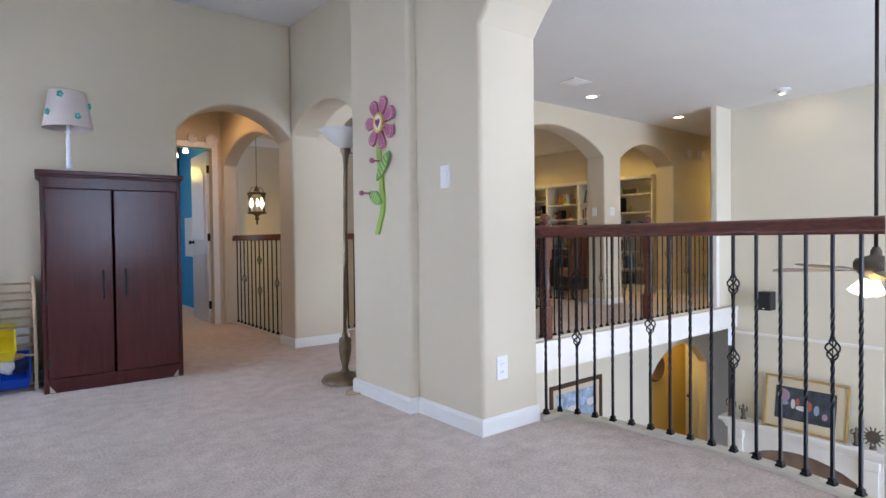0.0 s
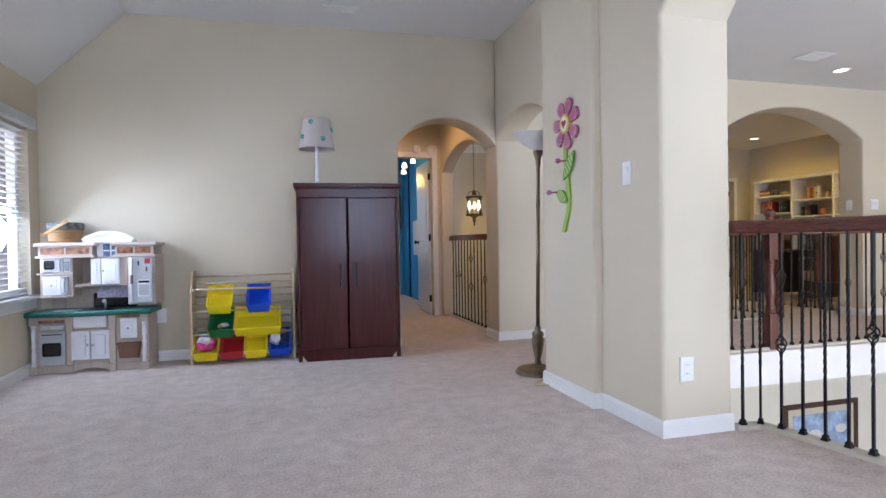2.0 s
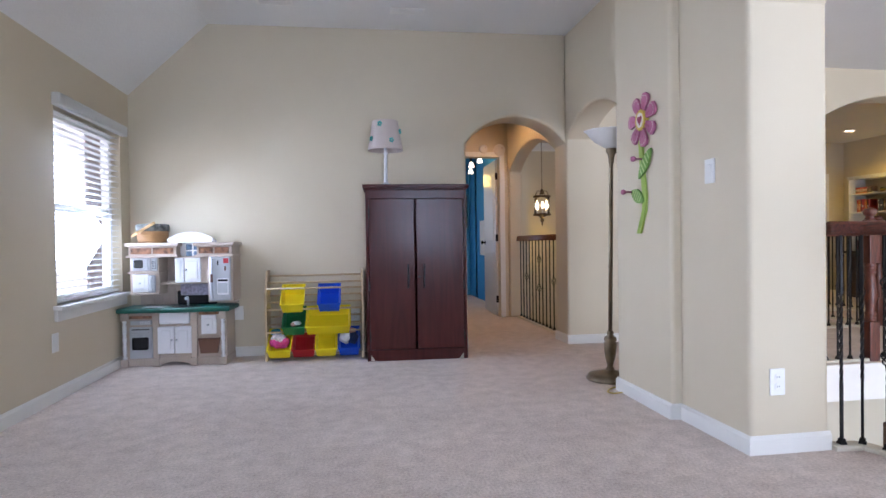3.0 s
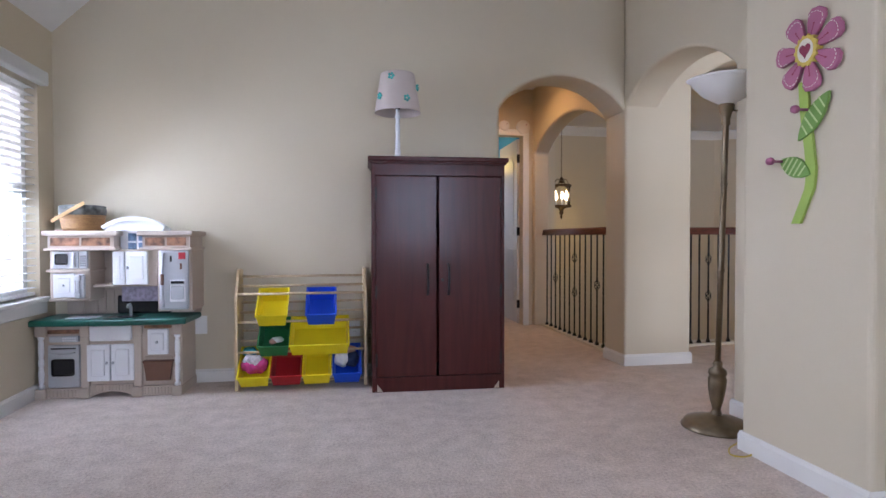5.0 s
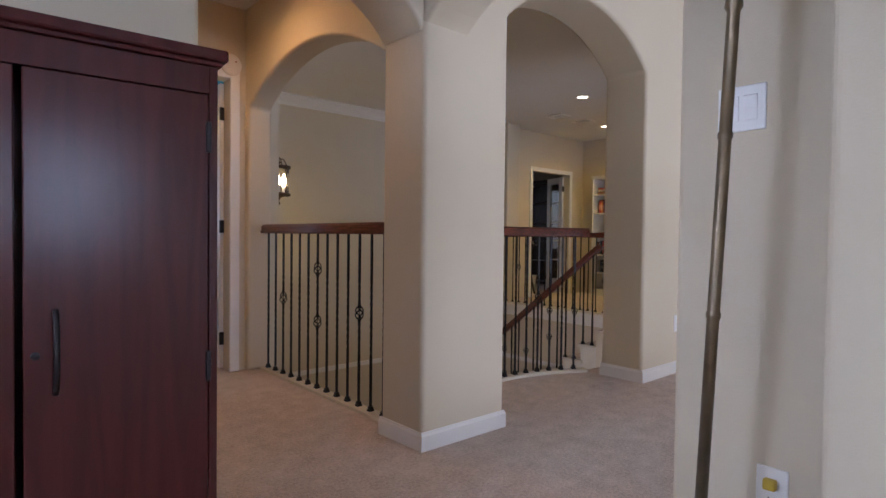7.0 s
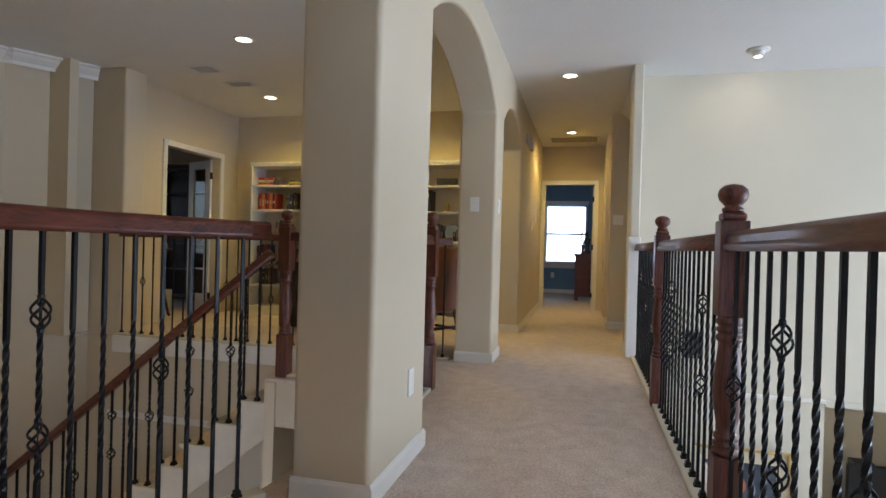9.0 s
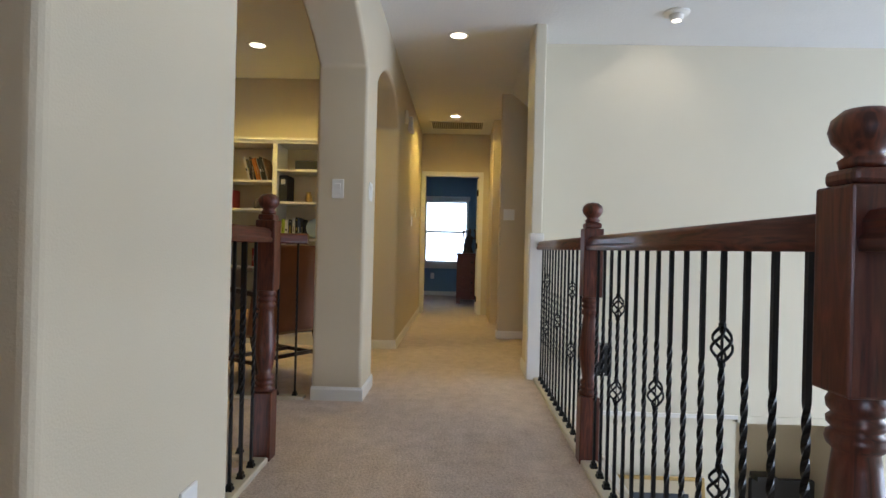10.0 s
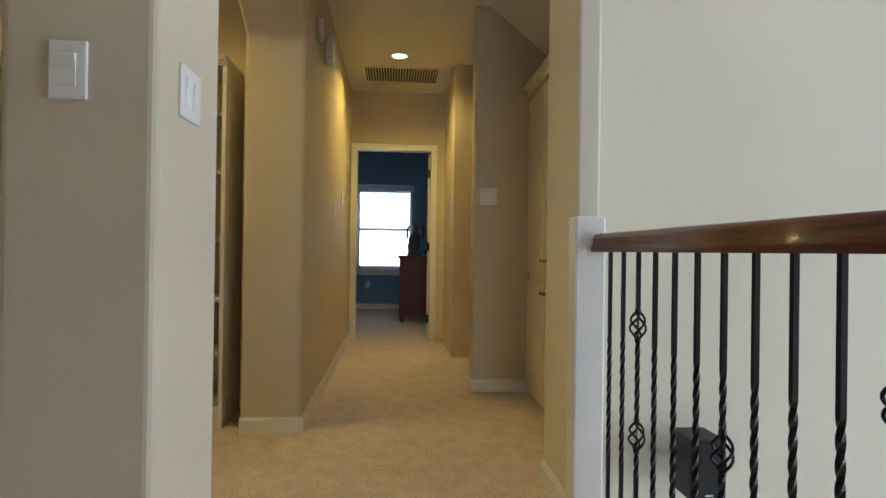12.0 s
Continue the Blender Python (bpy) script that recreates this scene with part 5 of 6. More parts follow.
slab(bm, [(-0.015, -0.04, 0.430), (0.30, -0.04, 0.430), (0.33, -0.055, 0.430), (0.52, -0.055, 0.430), (0.55, -0.04, 0.430), (0.86, -0.04, 0.430), (0.86, KD, 0.430), (-0.015, KD, 0.430)], (0, 0, 0.038))
ct = part("worktop", bm, GREENTOP, kit, "dark green plastic worktop")
mb = ct.modifiers.new("soft", "BEVEL")
mb.width, mb.segments = 0.012, 3
kbox("stove_plate", SILVER, 0.16, 0.33, 0.02, 0.11, 0.466, 0.474, 0.003)
kbox("sink_basin", BLACK, 0.37, 0.56, 0.02, 0.12, 0.4655, 0.470, 0.003)
bm = B()
sweep(bm, [(0.485, 0.13, 0.468), (0.485, 0.13, 0.52), (0.485, 0.115, 0.538), (0.485, 0.09, 0.536), (0.485, 0.082, 0.522)], ring_section(0.009, 10), up=(1, 0, 0))
part("tap", bm, SILVER, kit, "silver toy tap", True)
# upper part
kbox("back_panel", TAN, 0.06, 0.86, KD - 0.04, KD, 0.468, 0.90, 0.004)
kbox("back_plank", TAN, 0.10, 0.165, KD - 0.055, KD - 0.035, 0.475, 0.60, 0.004)
for i in range(4):
    kbox("back_plank", TAN, 0.20 + i * 0.05, 0.245 + i * 0.05, KD - 0.05, KD - 0.035, 0.475, 0.62, 0.003)
kbox("splashback", BLACK, 0.365, 0.69, KD - 0.062, KD - 0.035, 0.468, 0.585, 0.012, label="dark scalloped splashback")
kbox("tile_print", TILEPRINT, 0.395, 0.672, KD - 0.066, KD - 0.05, 0.545, 0.640, 0.004, label="lilac patterned tile print")
tw = kbox("left_tower", TAN, 0.060, 0.285, 0.06, KD, 0.575, 0.875)
mw = kbox("microwave", SILVER, 0.078, 0.225, 0.045, 0.062, 0.762, 0.865, 0.006, label="silver toy microwave")
kbox("microwave_window", BLACK, 0.098, 0.168, 0.038, 0.047, 0.785, 0.850, 0.010, mw)
part("microwave_handle", sweep(B(), [(0.205, 0.046 - 0.014 * math.sin(math.pi * i / 8), 0.775 + 0.08 * i / 8) for i in range(9)], ring_section(0.007, 8), up=(1, 0, 0)), SILVER, mw, "", True)
kp = kbox("keypad", SILVER, 0.230, 0.276, 0.048, 0.062, 0.762, 0.865, 0.004)
for i in range(3):
    for j in range(5):
        kbox("key", BLACK, 0.236 + i * 0.012, 0.243 + i * 0.012, 0.045, 0.049, 0.775 + j * 0.014, 0.783 + j * 0.014, 0.001, kp)
kbox("tower_shelf", TAN, 0.050, 0.295, 0.035, KD, 0.742, 0.758, 0.004)
kbox("tower_shelf", TAN, 0.060, 0.285, 0.045, KD, 0.568, 0.584, 0.004)
wd = kbox("wall_cupboard_door", WHITEPLASTIC, 0.083, 0.205, 0.045, 0.062, 0.590, 0.735, 0.005)
kbox("raised_panel", WHITEPLASTIC, 0.108, 0.180, 0.040, 0.047, 0.620, 0.705, 0.004, wd)
part("knob", lathe(B(), [(0.004, 0.045), (0.008, 0.036), (0.001, 0.030)], 12, (0.145, 0, 0.662), "y"), SILVER, wd, "", True)
ph = kbox("toy_phone", SILVER, 0.212, 0.262, 0.030, 0.062, 0.585, 0.728, 0.012, label="grey toy wall phone")
bm = B()
box(bm, 0.222, 0.246, 0.012, 0.032, 0.590, 0.722, 0.009)
box(bm, 0.218, 0.250, 0.008, 0.034, 0.690, 0.726, 0.009)
box(bm, 0.218, 0.250, 0.008, 0.034, 0.586, 0.622, 0.009)
part("receiver", bm, SILVER, ph)


def crown(x0, x1):
    c = kbox("crown_box", TAN, x0 + 0.012, x1 - 0.012, 0.035, KD, 0.872, 0.955, 0.003)
    bm = B()
    box(bm, x0 - 0.012, x1 + 0.012, 0.008, KD, 0.955, 0.985, 0.008)
    box(bm, x0 - 0.004, x1 + 0.004, 0.018, KD, 0.868, 0.886, 0.005)
    part("moulding", bm, TAN, c)
    n = 2
    for i in range(n):
        a = x0 + 0.025 + (x1 - x0 - 0.05) * i / n
        part("fruit_print", box(B(), a + 0.004, a + (x1 - x0 - 0.05) / n - 0.010, 0.030, 0.036, 0.897, 0.945, 0.001), FRUIT, c, "fruit patterned strip")


crown(0.050, 0.445)
crown(0.580, 0.880)
sh = kbox("open_shelf", TAN, 0.285, 0.42, 0.09, KD, 0.645, 0.662, 0.005)
for i in range(7):
    kbox("dowel_row", TAN, 0.295 + i * 0.017, 0.303 + i * 0.017, 0.10, 0.11, 0.660, 0.672, 0.002, sh)
cb = kbox("centre_cupboard", TAN, 0.415, 0.665, 0.075, KD, 0.650, 0.875, 0.005)
for a, b in ((0.412, 0.480), (0.487, 0.612)):
    d = kbox("cupboard_door", WHITEPLASTIC, a, b, 0.055, 0.076, 0.662, 0.862, 0.005, label="white toy wall cupboard door")
    kbox("raised_panel", WHITEPLASTIC, a + 0.022, b - 0.022, 0.050, 0.058, 0.690, 0.835, 0.004, d)
part("knob", lathe(B(), [(0.004, 0.056), (0.010, 0.044), (0.001, 0.038)], 14, (0.500, 0, 0.765), "y"), SILVER, kit, "", True)
fr = kbox("fridge_side", TAN, 0.675, 0.875, 0.045, KD, 0.500, 0.875, 0.005)
fd = kbox("fridge_door", SILVER, 0.690, 0.860, 0.020, 0.046, 0.512, 0.868, 0.010, label="silver toy fridge door")
kbox("dispenser", WHITEPLASTIC, 0.752, 0.845, 0.014, 0.022, 0.560, 0.692, 0.008, fd)
kbox("dispenser_recess", SILVER, 0.762, 0.835, 0.011, 0.016, 0.575, 0.655, 0.006, fd)
kbox("dispenser_panel", BLACK, 0.760, 0.838, 0.0115, 0.016, 0.668, 0.684, 0.002, fd)
part("fridge_handle", sweep(B(), [(0.715, 0.020 - 0.020 * math.sin(math.pi * i / 12), 0.53 + 0.32 * i / 12) for i in range(13)], ring_section(0.008, 8), up=(1, 0, 0)), SILVER, fd, "", True)
kbox("handle_grip", BROWN, 0.706, 0.725, -0.008, 0.010, 0.66, 0.73, 0.006, fd)
kbox("magnet", material("red_toy_magnet", (0.45, 0.03, 0.04), 0.5), 0.805, 0.845, 0.016, 0.021, 0.815, 0.855, 0.002, fd)
kbox("magnet", BLACK, 0.755, 0.766, 0.017, 0.021, 0.800, 0.835, 0.001, fd)
kbox("magnet", BROWN, 0.812, 0.824, 0.017, 0.021, 0.755, 0.790, 0.001, fd)
# window with a white arched top
wf = kbox("toy_window", WHITEPLASTIC, 0.440, 0.585, 0.10, 0.14, 0.862, 1.02, 0.003, label="white toy window frame")
for a in (0.488, 0.548):
    for c in (0.868, 0.925):
        kbox("picture_pane", material("garden_print", (0.10, 0.16, 0.25), 0.4, vary=0.6, scale=30), a, a + 0.046, 0.094, 0.102, c, c + 0.046, 0.001, wf)
bm = B()
arc = arch_points(0.37, 0.70, 1.000, 1.055, 16)
slab(bm, [(0.37, 0.07, 0.985)] + [(u, 0.07, z) for u, z in arc] + [(0.70, 0.07, 0.985)], (0, 0.14, 0))
o = part("arched_top", bm, WHITEPLASTIC, kit, "white arched moulding")
bm = B()
sweep(bm, [(u, 0.07, z + 0.004) for u, z in arch_points(0.355, 0.715, 1.000, 1.058, 16)], [(-0.018, -0.012), (0.012, -0.012), (0.012, 0.010), (-0.018, 0.010)])
bmesh.ops.recalc_face_normals(bm, faces=bm.faces[:])
part("moulding", bm, WHITEPLASTIC, o)

# woven basket on the toy kitchen
WICKER = wood("honey_wicker", (0.20, 0.09, 0.03), (0.46, 0.25, 0.09), 0.6, (30, 30, 60), 0.1)
CLOTH = material("dark_floral_cloth", (0.09, 0.09, 0.08), 0.9, vary=0.8, scale=28)
bk = empty("wicker_basket", "round honey wicker basket with a dark floral lining and handle", "basket", where=(KX + 0.22, KF + 0.125, 0.998))
bm = B()
lathe(bm, [(0.105, 0.0), (0.113, 0.03), (0.118, 0.075), (0.120, 0.10), (0.116, 0.10), (0.112, 0.03), (0.10, 0.006)], 40)
part("bowl", bm, WICKER, bk, "", True)
for k in range(5):
    part("weave_band", lathe(B(), [(0.107 + 0.0035 * k, 0.010 + k * 0.019), (0.113 + 0.0032 * k, 0.016 + k * 0.019), (0.107 + 0.0035 * k, 0.024 + k * 0.019)], 40, caps=False), WICKER, bk, "", True)
part("lining", lathe(B(), [(0.119, 0.085), (0.124, 0.09), (0.127, 0.125), (0.124, 0.15), (0.10, 0.155), (0.001, 0.15)], 40), CLOTH, bk, "dark floral cloth lining", True)
bm = B()
sweep(bm, [(-0.118 + 0.236 * i / 16 * 0.75, -0.128, 0.055 + 0.11 * i / 16) for i in range(17)], [(-0.002, -0.010), (0.003, -0.010), (0.003, 0.010), (-0.002, 0.010)])
bmesh.ops.recalc_face_normals(bm, faces=bm.faces[:])
part("handle", bm, material("bent_wood_handle", (0.45, 0.26, 0.11), 0.5, vary=0.1), bk, "bent wooden handle")

# ---- great room ----
BLK = material("black_speaker_cabinet", (0.014, 0.014, 0.016), 0.5, vary=0.1)
sp1 = empty("loudspeaker", "small black loudspeaker mounted on the great room wall", "loudspeaker", where=(7.20, 3.46, 0.12))
part("cabinet", box(B(), -0.08, 0.09, -0.075, 0.075, -0.12, 0.12, 0.008), BLK, sp1)
part("grille", box(B(), -0.088, -0.079, -0.066, 0.066, -0.11, 0.11, 0.004), material("speaker_cloth", (0.02, 0.02, 0.02), 0.9, bump=0.4, bump_scale=400), sp1)
part("badge", box(B(), -0.0895, -0.088, -0.016, 0.016, -0.10, -0.093), TRIM, sp1)
part("wall_bracket", box(B(), 0.08, 0.14, -0.02, 0.02, -0.03, 0.03, 0.003), BLK, sp1)
MANTEL = TRIM
STONE = material("brown_fireplace_stone", (0.20, 0.135, 0.10), 0.6, vary=0.25, scale=5, bump=0.3, bump_scale=20)
fp = empty("fireplace", "white painted fireplace mantel over a brown stone surround", "fireplace", where=(7.36, 3.15, LOW))
bm = B()
box(bm, -0.24, 0.0, -0.98, 0.90, 1.36, 1.41, 0.008)
box(bm, -0.20, 0.0, -0.94, 0.86, 1.31, 1.36, 0.010)
box(bm, -0.17, 0.0, -0.92, 0.84, 1.27, 1.31, 0.006)
part("mantel_shelf", bm, MANTEL, fp)
surround = B()
slab(surround, [(-0.13, -0.90, 0.0), (-0.13, -0.66, 0.0)] + [(-0.13, u, z) for u, z in arch_points(-0.66, 0.58, 0.95, 1.13, 16)] + [(-0.13, 0.58, 0.0), (-0.13, 0.82, 0.0), (-0.13, 0.82, 1.27), (-0.13, -0.90, 1.27)], (0.13, 0, 0))
part("surround", surround, MANTEL, fp)
part("stone_panel", box(B(), -0.06, 0.0, -0.66, 0.58, 0.0, 1.20), STONE, fp, "brown stone panel")
# flat black plate on the stone, in place of an open firebox
part("firebox", box(B(), -0.065, -0.058, -0.42, 0.34, 0.0, 0.72), BLK, fp, "flat black plate in place of the firebox opening")
for y in (-0.78, 0.70):
    part("pilaster", box(B(), -0.16, -0.12, y - 0.085, y + 0.085, 0.0, 1.26, 0.006), MANTEL, fp)
    part("capital", box(B(), -0.185, -0.12, y - 0.10, y + 0.10, 1.16, 1.27, 0.012), MANTEL, fp)

GOLD = material("gold_frame", (0.45, 0.31, 0.12), 0.4, 0.5, vary=0.15, scale=20)
MAT_ = material("cream_picture_mount", (0.55, 0.47, 0.33), 0.8, vary=0.03)
DARKFRAME = wood("carved_dark_frame", (0.03, 0.014, 0.008), (0.10, 0.045, 0.02), 0.45, (20, 20, 20))


def picture(where, turn, tilt, w, h, fw, frame_mat, mount, canvas_mat, label, shapes):
    """A framed picture; its face looks along local -y. Shapes: (u, v, width, height, material)."""
    top = tagged(new("framed_picture"), label, "picture")
    top.matrix_world = pose(*where, 0, 0, turn) @ pose(0, 0, 0, tilt)
    bm = B()
    for a, b, c, d in ((-w / 2, w / 2, 0, fw), (-w / 2, w / 2, h - fw, h), (-w / 2, -w / 2 + fw, fw, h - fw), (w / 2 - fw, w / 2, fw, h - fw)):
        box(bm, a, b, -0.028, 0.0, c, d, 0.006)
    part("frame", bm, frame_mat, top)
    part("mount", box(B(), -w / 2 + fw, w / 2 - fw, -0.012, -0.006, fw, h - fw), MAT_, top)
    m = fw + mount
    part("canvas", box(B(), -w / 2 + m, w / 2 - m, -0.015, -0.0125, m, h - m), canvas_mat, top)
    for u, v, sw, shh, mm in shapes:
        bm = B()
        lathe(bm, [(1, -0.0155), (1, -0.018)], 14, (0, 0, 0), "y")
        bmesh.ops.scale(bm, vec=(sw, 1, shh), verts=bm.verts[:])
        bmesh.ops.translate(bm, vec=(u, 0, v), verts=bm.verts[:])
        part("painted_shape", bm, mm, top)
    return top


NIGHT = material("dark_painting", (0.035, 0.045, 0.06), 0.5, vary=0.6, scale=9)
RED_P = material("painted_red", (0.40, 0.10, 0.06), 0.6)
BLUE_P = material("painted_pale_blue", (0.25, 0.32, 0.42), 0.6)
WHITE_P = material("painted_white", (0.60, 0.57, 0.52), 0.6)
LILAC_P = material("painted_lilac", (0.35, 0.24, 0.30), 0.6)
picture((7.20, 3.04, -1.485), -90, -10, 0.93, 0.66, 0.03, GOLD, 0.10, NIGHT, "gold-framed dark painting leaning on the mantel",
        [(-0.24, 0.42, 0.07, 0.08, LILAC_P), (-0.23, 0.33, 0.05, 0.03, BLUE_P), (-0.13, 0.33, 0.025, 0.06, WHITE_P), (-0.03, 0.29, 0.07, 0.03, WHITE_P), (0.05, 0.33, 0.03, 0.06, RED_P), (0.13, 0.30, 0.03, 0.06, BLUE_P), (0.22, 0.24, 0.03, 0.04, LILAC_P), (-0.08, 0.36, 0.02, 0.05, RED_P)])
SNOW = material("pale_blue_painting", (0.28, 0.36, 0.48), 0.5, vary=0.5, scale=10)
picture((5.28, 4.998, -1.70), 0, 0, 1.05, 0.82, 0.055, DARKFRAME, 0.07, SNOW, "dark-framed pale blue picture on the lower wall",
        [(-0.1, 0.42, 0.12, 0.10, WHITE_P), (0.14, 0.36, 0.10, 0.12, BLUE_P), (0.28, 0.5, 0.08, 0.05, WHITE_P)])
clock = empty("wall_clock", "round dark wooden wall clock with a cream face", "clock", where=(8.32, 5.699, -1.30))
part("rim", lathe(B(), [(0.185, 0.0), (0.245, 0.0), (0.25, -0.02), (0.235, -0.04), (0.20, -0.045), (0.185, -0.02)], 40, axis="y"), DARKFRAME, clock, "", True)
part("face", lathe(B(), [(0.19, -0.010), (0.001, -0.012)], 36, axis="y", caps=False), CREAM, clock, "cream clock face")
for k in range(12):
    a = k * math.pi / 6
    o = part("hour_mark", box(B(), -0.008, 0.008, -0.016, -0.012, 0.13, 0.17), BLK, clock)
    o.matrix_basis = Matrix.Rotation(a, 4, "Y")
for a, l in ((40, 0.10), (170, 0.15)):
    o = part("clock_hand", box(B(), -0.006, 0.006, -0.020, -0.017, -0.02, l), BLK, clock)
    o.matrix_basis = Matrix.Rotation(radians(a), 4, "Y")
STATUE = material("dark_bronze_statuette", (0.10, 0.08, 0.06), 0.5, 0.4, vary=0.2)


def figurine(name, where, s, label, seed):
    bm = B()
    lathe(bm, [(0.042, 0.0), (0.042, 0.02), (0.028, 0.03), (0.024, 0.07), (0.034, 0.11), (0.028, 0.16), (0.012, 0.175), (0.020, 0.20), (0.016, 0.225), (0.002, 0.24)], 14)
    for sgn in (-1, 1):
        sweep(bm, [(0, sgn * 0.025, 0.15), (0, sgn * 0.058, 0.135), (0, sgn * 0.062, 0.17 + 0.03 * seed), (0, sgn * 0.045, 0.20 + 0.03 * seed)], ring_section(0.009, 6), up=(1, 0, 0))
    bmesh.ops.scale(bm, vec=(s, s, s), verts=bm.verts[:])
    ob = solid(name, bm, STATUE, label, "statuette", smooth=True)
    ob.location = where
    return ob


figurine("statuette", (7.24, 3.93, -1.49), 1.0, "small bronze statuette on the mantel", 1)
figurine("statuette", (7.24, 3.77, -1.49), 0.85, "small dark statuette on the mantel", 0)
figurine("statuette", (7.23, 2.50, -1.49), 0.9, "small dark blue statuette on the mantel", 0)
bm = B()
for k in range(14):
    a = 2 * math.pi * k / 14
    sweep(bm, [(0, 0.06 * math.cos(a), 0.14 + 0.06 * math.sin(a)), (0, 0.115 * math.cos(a), 0.14 + 0.115 * math.sin(a))], ring_section(0.008, 5), up=(1, 0, 0))
lathe(bm, [(0.07, -0.012), (0.07, 0.012)], 20, (0, 0, 0.14), "x")
lathe(bm, [(0.04, 0.0), (0.03, 0.03)], 14)
ob = solid("sunburst_ornament", bm, STATUE, "dark sunburst ornament standing on the mantel", "ornament")
ob.location = (7.22, 2.34, -1.49)

# television on a low stand in the niche
tv = empty("television", "black flat television on a low dark stand", "television", where=(8.02, 1.62, LOW))
part("stand", box(B(), -0.22, 0.22, -0.40, 0.46, 0.0, 1.18, 0.01), DARKFRAME, tv, "dark wooden stand")
part("foot", box(B(), -0.10, 0.10, -0.16, 0.16, 1.18, 1.20, 0.004), BLK, tv)
part("screen", box(B(), -0.03, 0.03, -0.36, 0.22, 1.20, 1.80, 0.008), BLK, tv, "black glossy screen")
part("receiver_box", box(B(), -0.10, 0.05, 0.02, 0.20, 1.80, 1.85, 0.004), BLK, tv)

# ceiling fan
FANWOOD = wood("grey_brown_fan_blade", (0.20, 0.17, 0.14), (0.30, 0.26, 0.22), 0.5, (3, 12, 12))
fan = empty("ceiling_fan", "five-blade ceiling fan on a long rod with lit glass shades", "ceiling fan", where=(4.32, 1.595, H))
part("canopy", lathe(B(), [(0.075, 0.0), (0.07, -0.03), (0.03, -0.055)], 28), DARKMETAL, fan, "", True)
part("rod", lathe(B(), [(0.0125, -1.84), (0.0125, -0.04)], 14), DARKMETAL, fan, "", True)
part("motor", lathe(B(), [(0.02, -1.80), (0.035, -1.83), (0.035, -1.86), (0.12, -1.885), (0.135, -1.91), (0.135, -1.95), (0.11, -1.985), (0.06, -2.02), (0.04, -2.04)], 36), STATUE, fan, "", True)
for k in range(5):
    a = radians(62 + 72 * k)
    bm = B()
    slab(bm, [(0.20, -0.055, 0), (0.30, -0.065, 0), (0.60, -0.078, 0), (0.665, -0.055, 0), (0.68, 0.0, 0), (0.665, 0.055, 0), (0.60, 0.078, 0), (0.30, 0.065, 0), (0.20, 0.055, 0)], (0, 0, 0.007))
    o = part("blade", bm, FANWOOD, fan)
    o.matrix_basis = Matrix.Translation((0, 0, -1.965)) @ Matrix.Rotation(a, 4, "Z") @ Matrix.Rotation(radians(12), 4, "X")
    bm = B()
    box(bm, 0.09, 0.26, -0.018, 0.018, -0.008, -0.002, 0.002)
    o = part("blade_arm", bm, STATUE, fan)
    o.matrix_basis = Matrix.Translation((0, 0, -1.962)) @ Matrix.Rotation(a, 4, "Z")
LAMPGLOW = glow("lit_frosted_shade", (1.0, 0.82, 0.56), 5.0)
for k in range(3):
    a = radians(20 + 120 * k)
    bm = B()
    lathe(bm, [(0.022, 0.0), (0.030, -0.02), (0.050, -0.07), (0.068, -0.11), (0.066, -0.11), (0.046, -0.07), (0.02, -0.01)], 24)
    o = part("glass_shade", bm, LAMPGLOW, fan, "lit frosted glass shade", True)
    o.matrix_basis = Matrix.Translation((0.075 * math.cos(a), 0.075 * math.sin(a), -2.03)) @ Matrix.Rotation(a, 4, "Z") @ Matrix.Rotation(radians(-28), 4, "Y")
bulb("fan_bulb", (4.32, 1.595, H - 2.22), 12, WARM, 0.06)

# ---- lantern and stair hall ----
LGLASS = glass("clear_seeded_glass", 0.06)
CANDLE = glow("lit_candle_bulb", (1.0, 0.78, 0.45), 9)
RUST = material("rusty_bronze", (0.09, 0.055, 0.03), 0.5, 0.6, vary=0.3, scale=25)
ln = empty("hanging_lantern", "round bronze hanging lantern with lit glass, on a chain", "lantern", where=(2.66, 9.08, 0.10))
ln.scale = (0.87, 0.87, 0.87)
part("canopy", lathe(B(), [(0.07, 2.965), (0.065, 2.945), (0.02, 2.93)], 24), RUST, ln, "", True)
bm = B()
for i in range(25):
    z = 2.91 - i * 0.038
    pts = [((0.010 * math.cos(t)) * (1 if i % 2 else 0), (0.010 * math.cos(t)) * (0 if i % 2 else 1), z + 0.024 * math.sin(t)) for t in np.linspace(0, 2 * math.pi, 8, endpoint=False)]
    sweep(bm, pts, ring_section(0.0028, 4), up=(0.7, 0.7, 0.1), closed=True)
part("chain", bm, RUST, ln)
part("top_scroll", lathe(B(), [(0.012, 1.985), (0.03, 1.96), (0.012, 1.93), (0.05, 1.90), (0.02, 1.88)], 20), RUST, ln, "", True)
for k in range(4):
    a = k * math.pi / 2
    pts = [((0.02 + 0.11 * (i / 8) ** 0.8) * math.cos(a), (0.02 + 0.11 * (i / 8) ** 0.8) * math.sin(a), 1.93 - 0.07 * (i / 8) + 0.05 * math.sin(math.pi * i / 8)) for i in range(9)]
    part("scroll_arm", sweep(B(), pts, ring_section(0.006, 6)), RUST, ln, "", True)
for z in (1.84, 1.50):
    part("hoop", lathe(B(), [(0.150, z - 0.02), (0.165, z - 0.015), (0.165, z + 0.015), (0.150, z + 0.02)], 36, caps=False), RUST, ln, "", True)
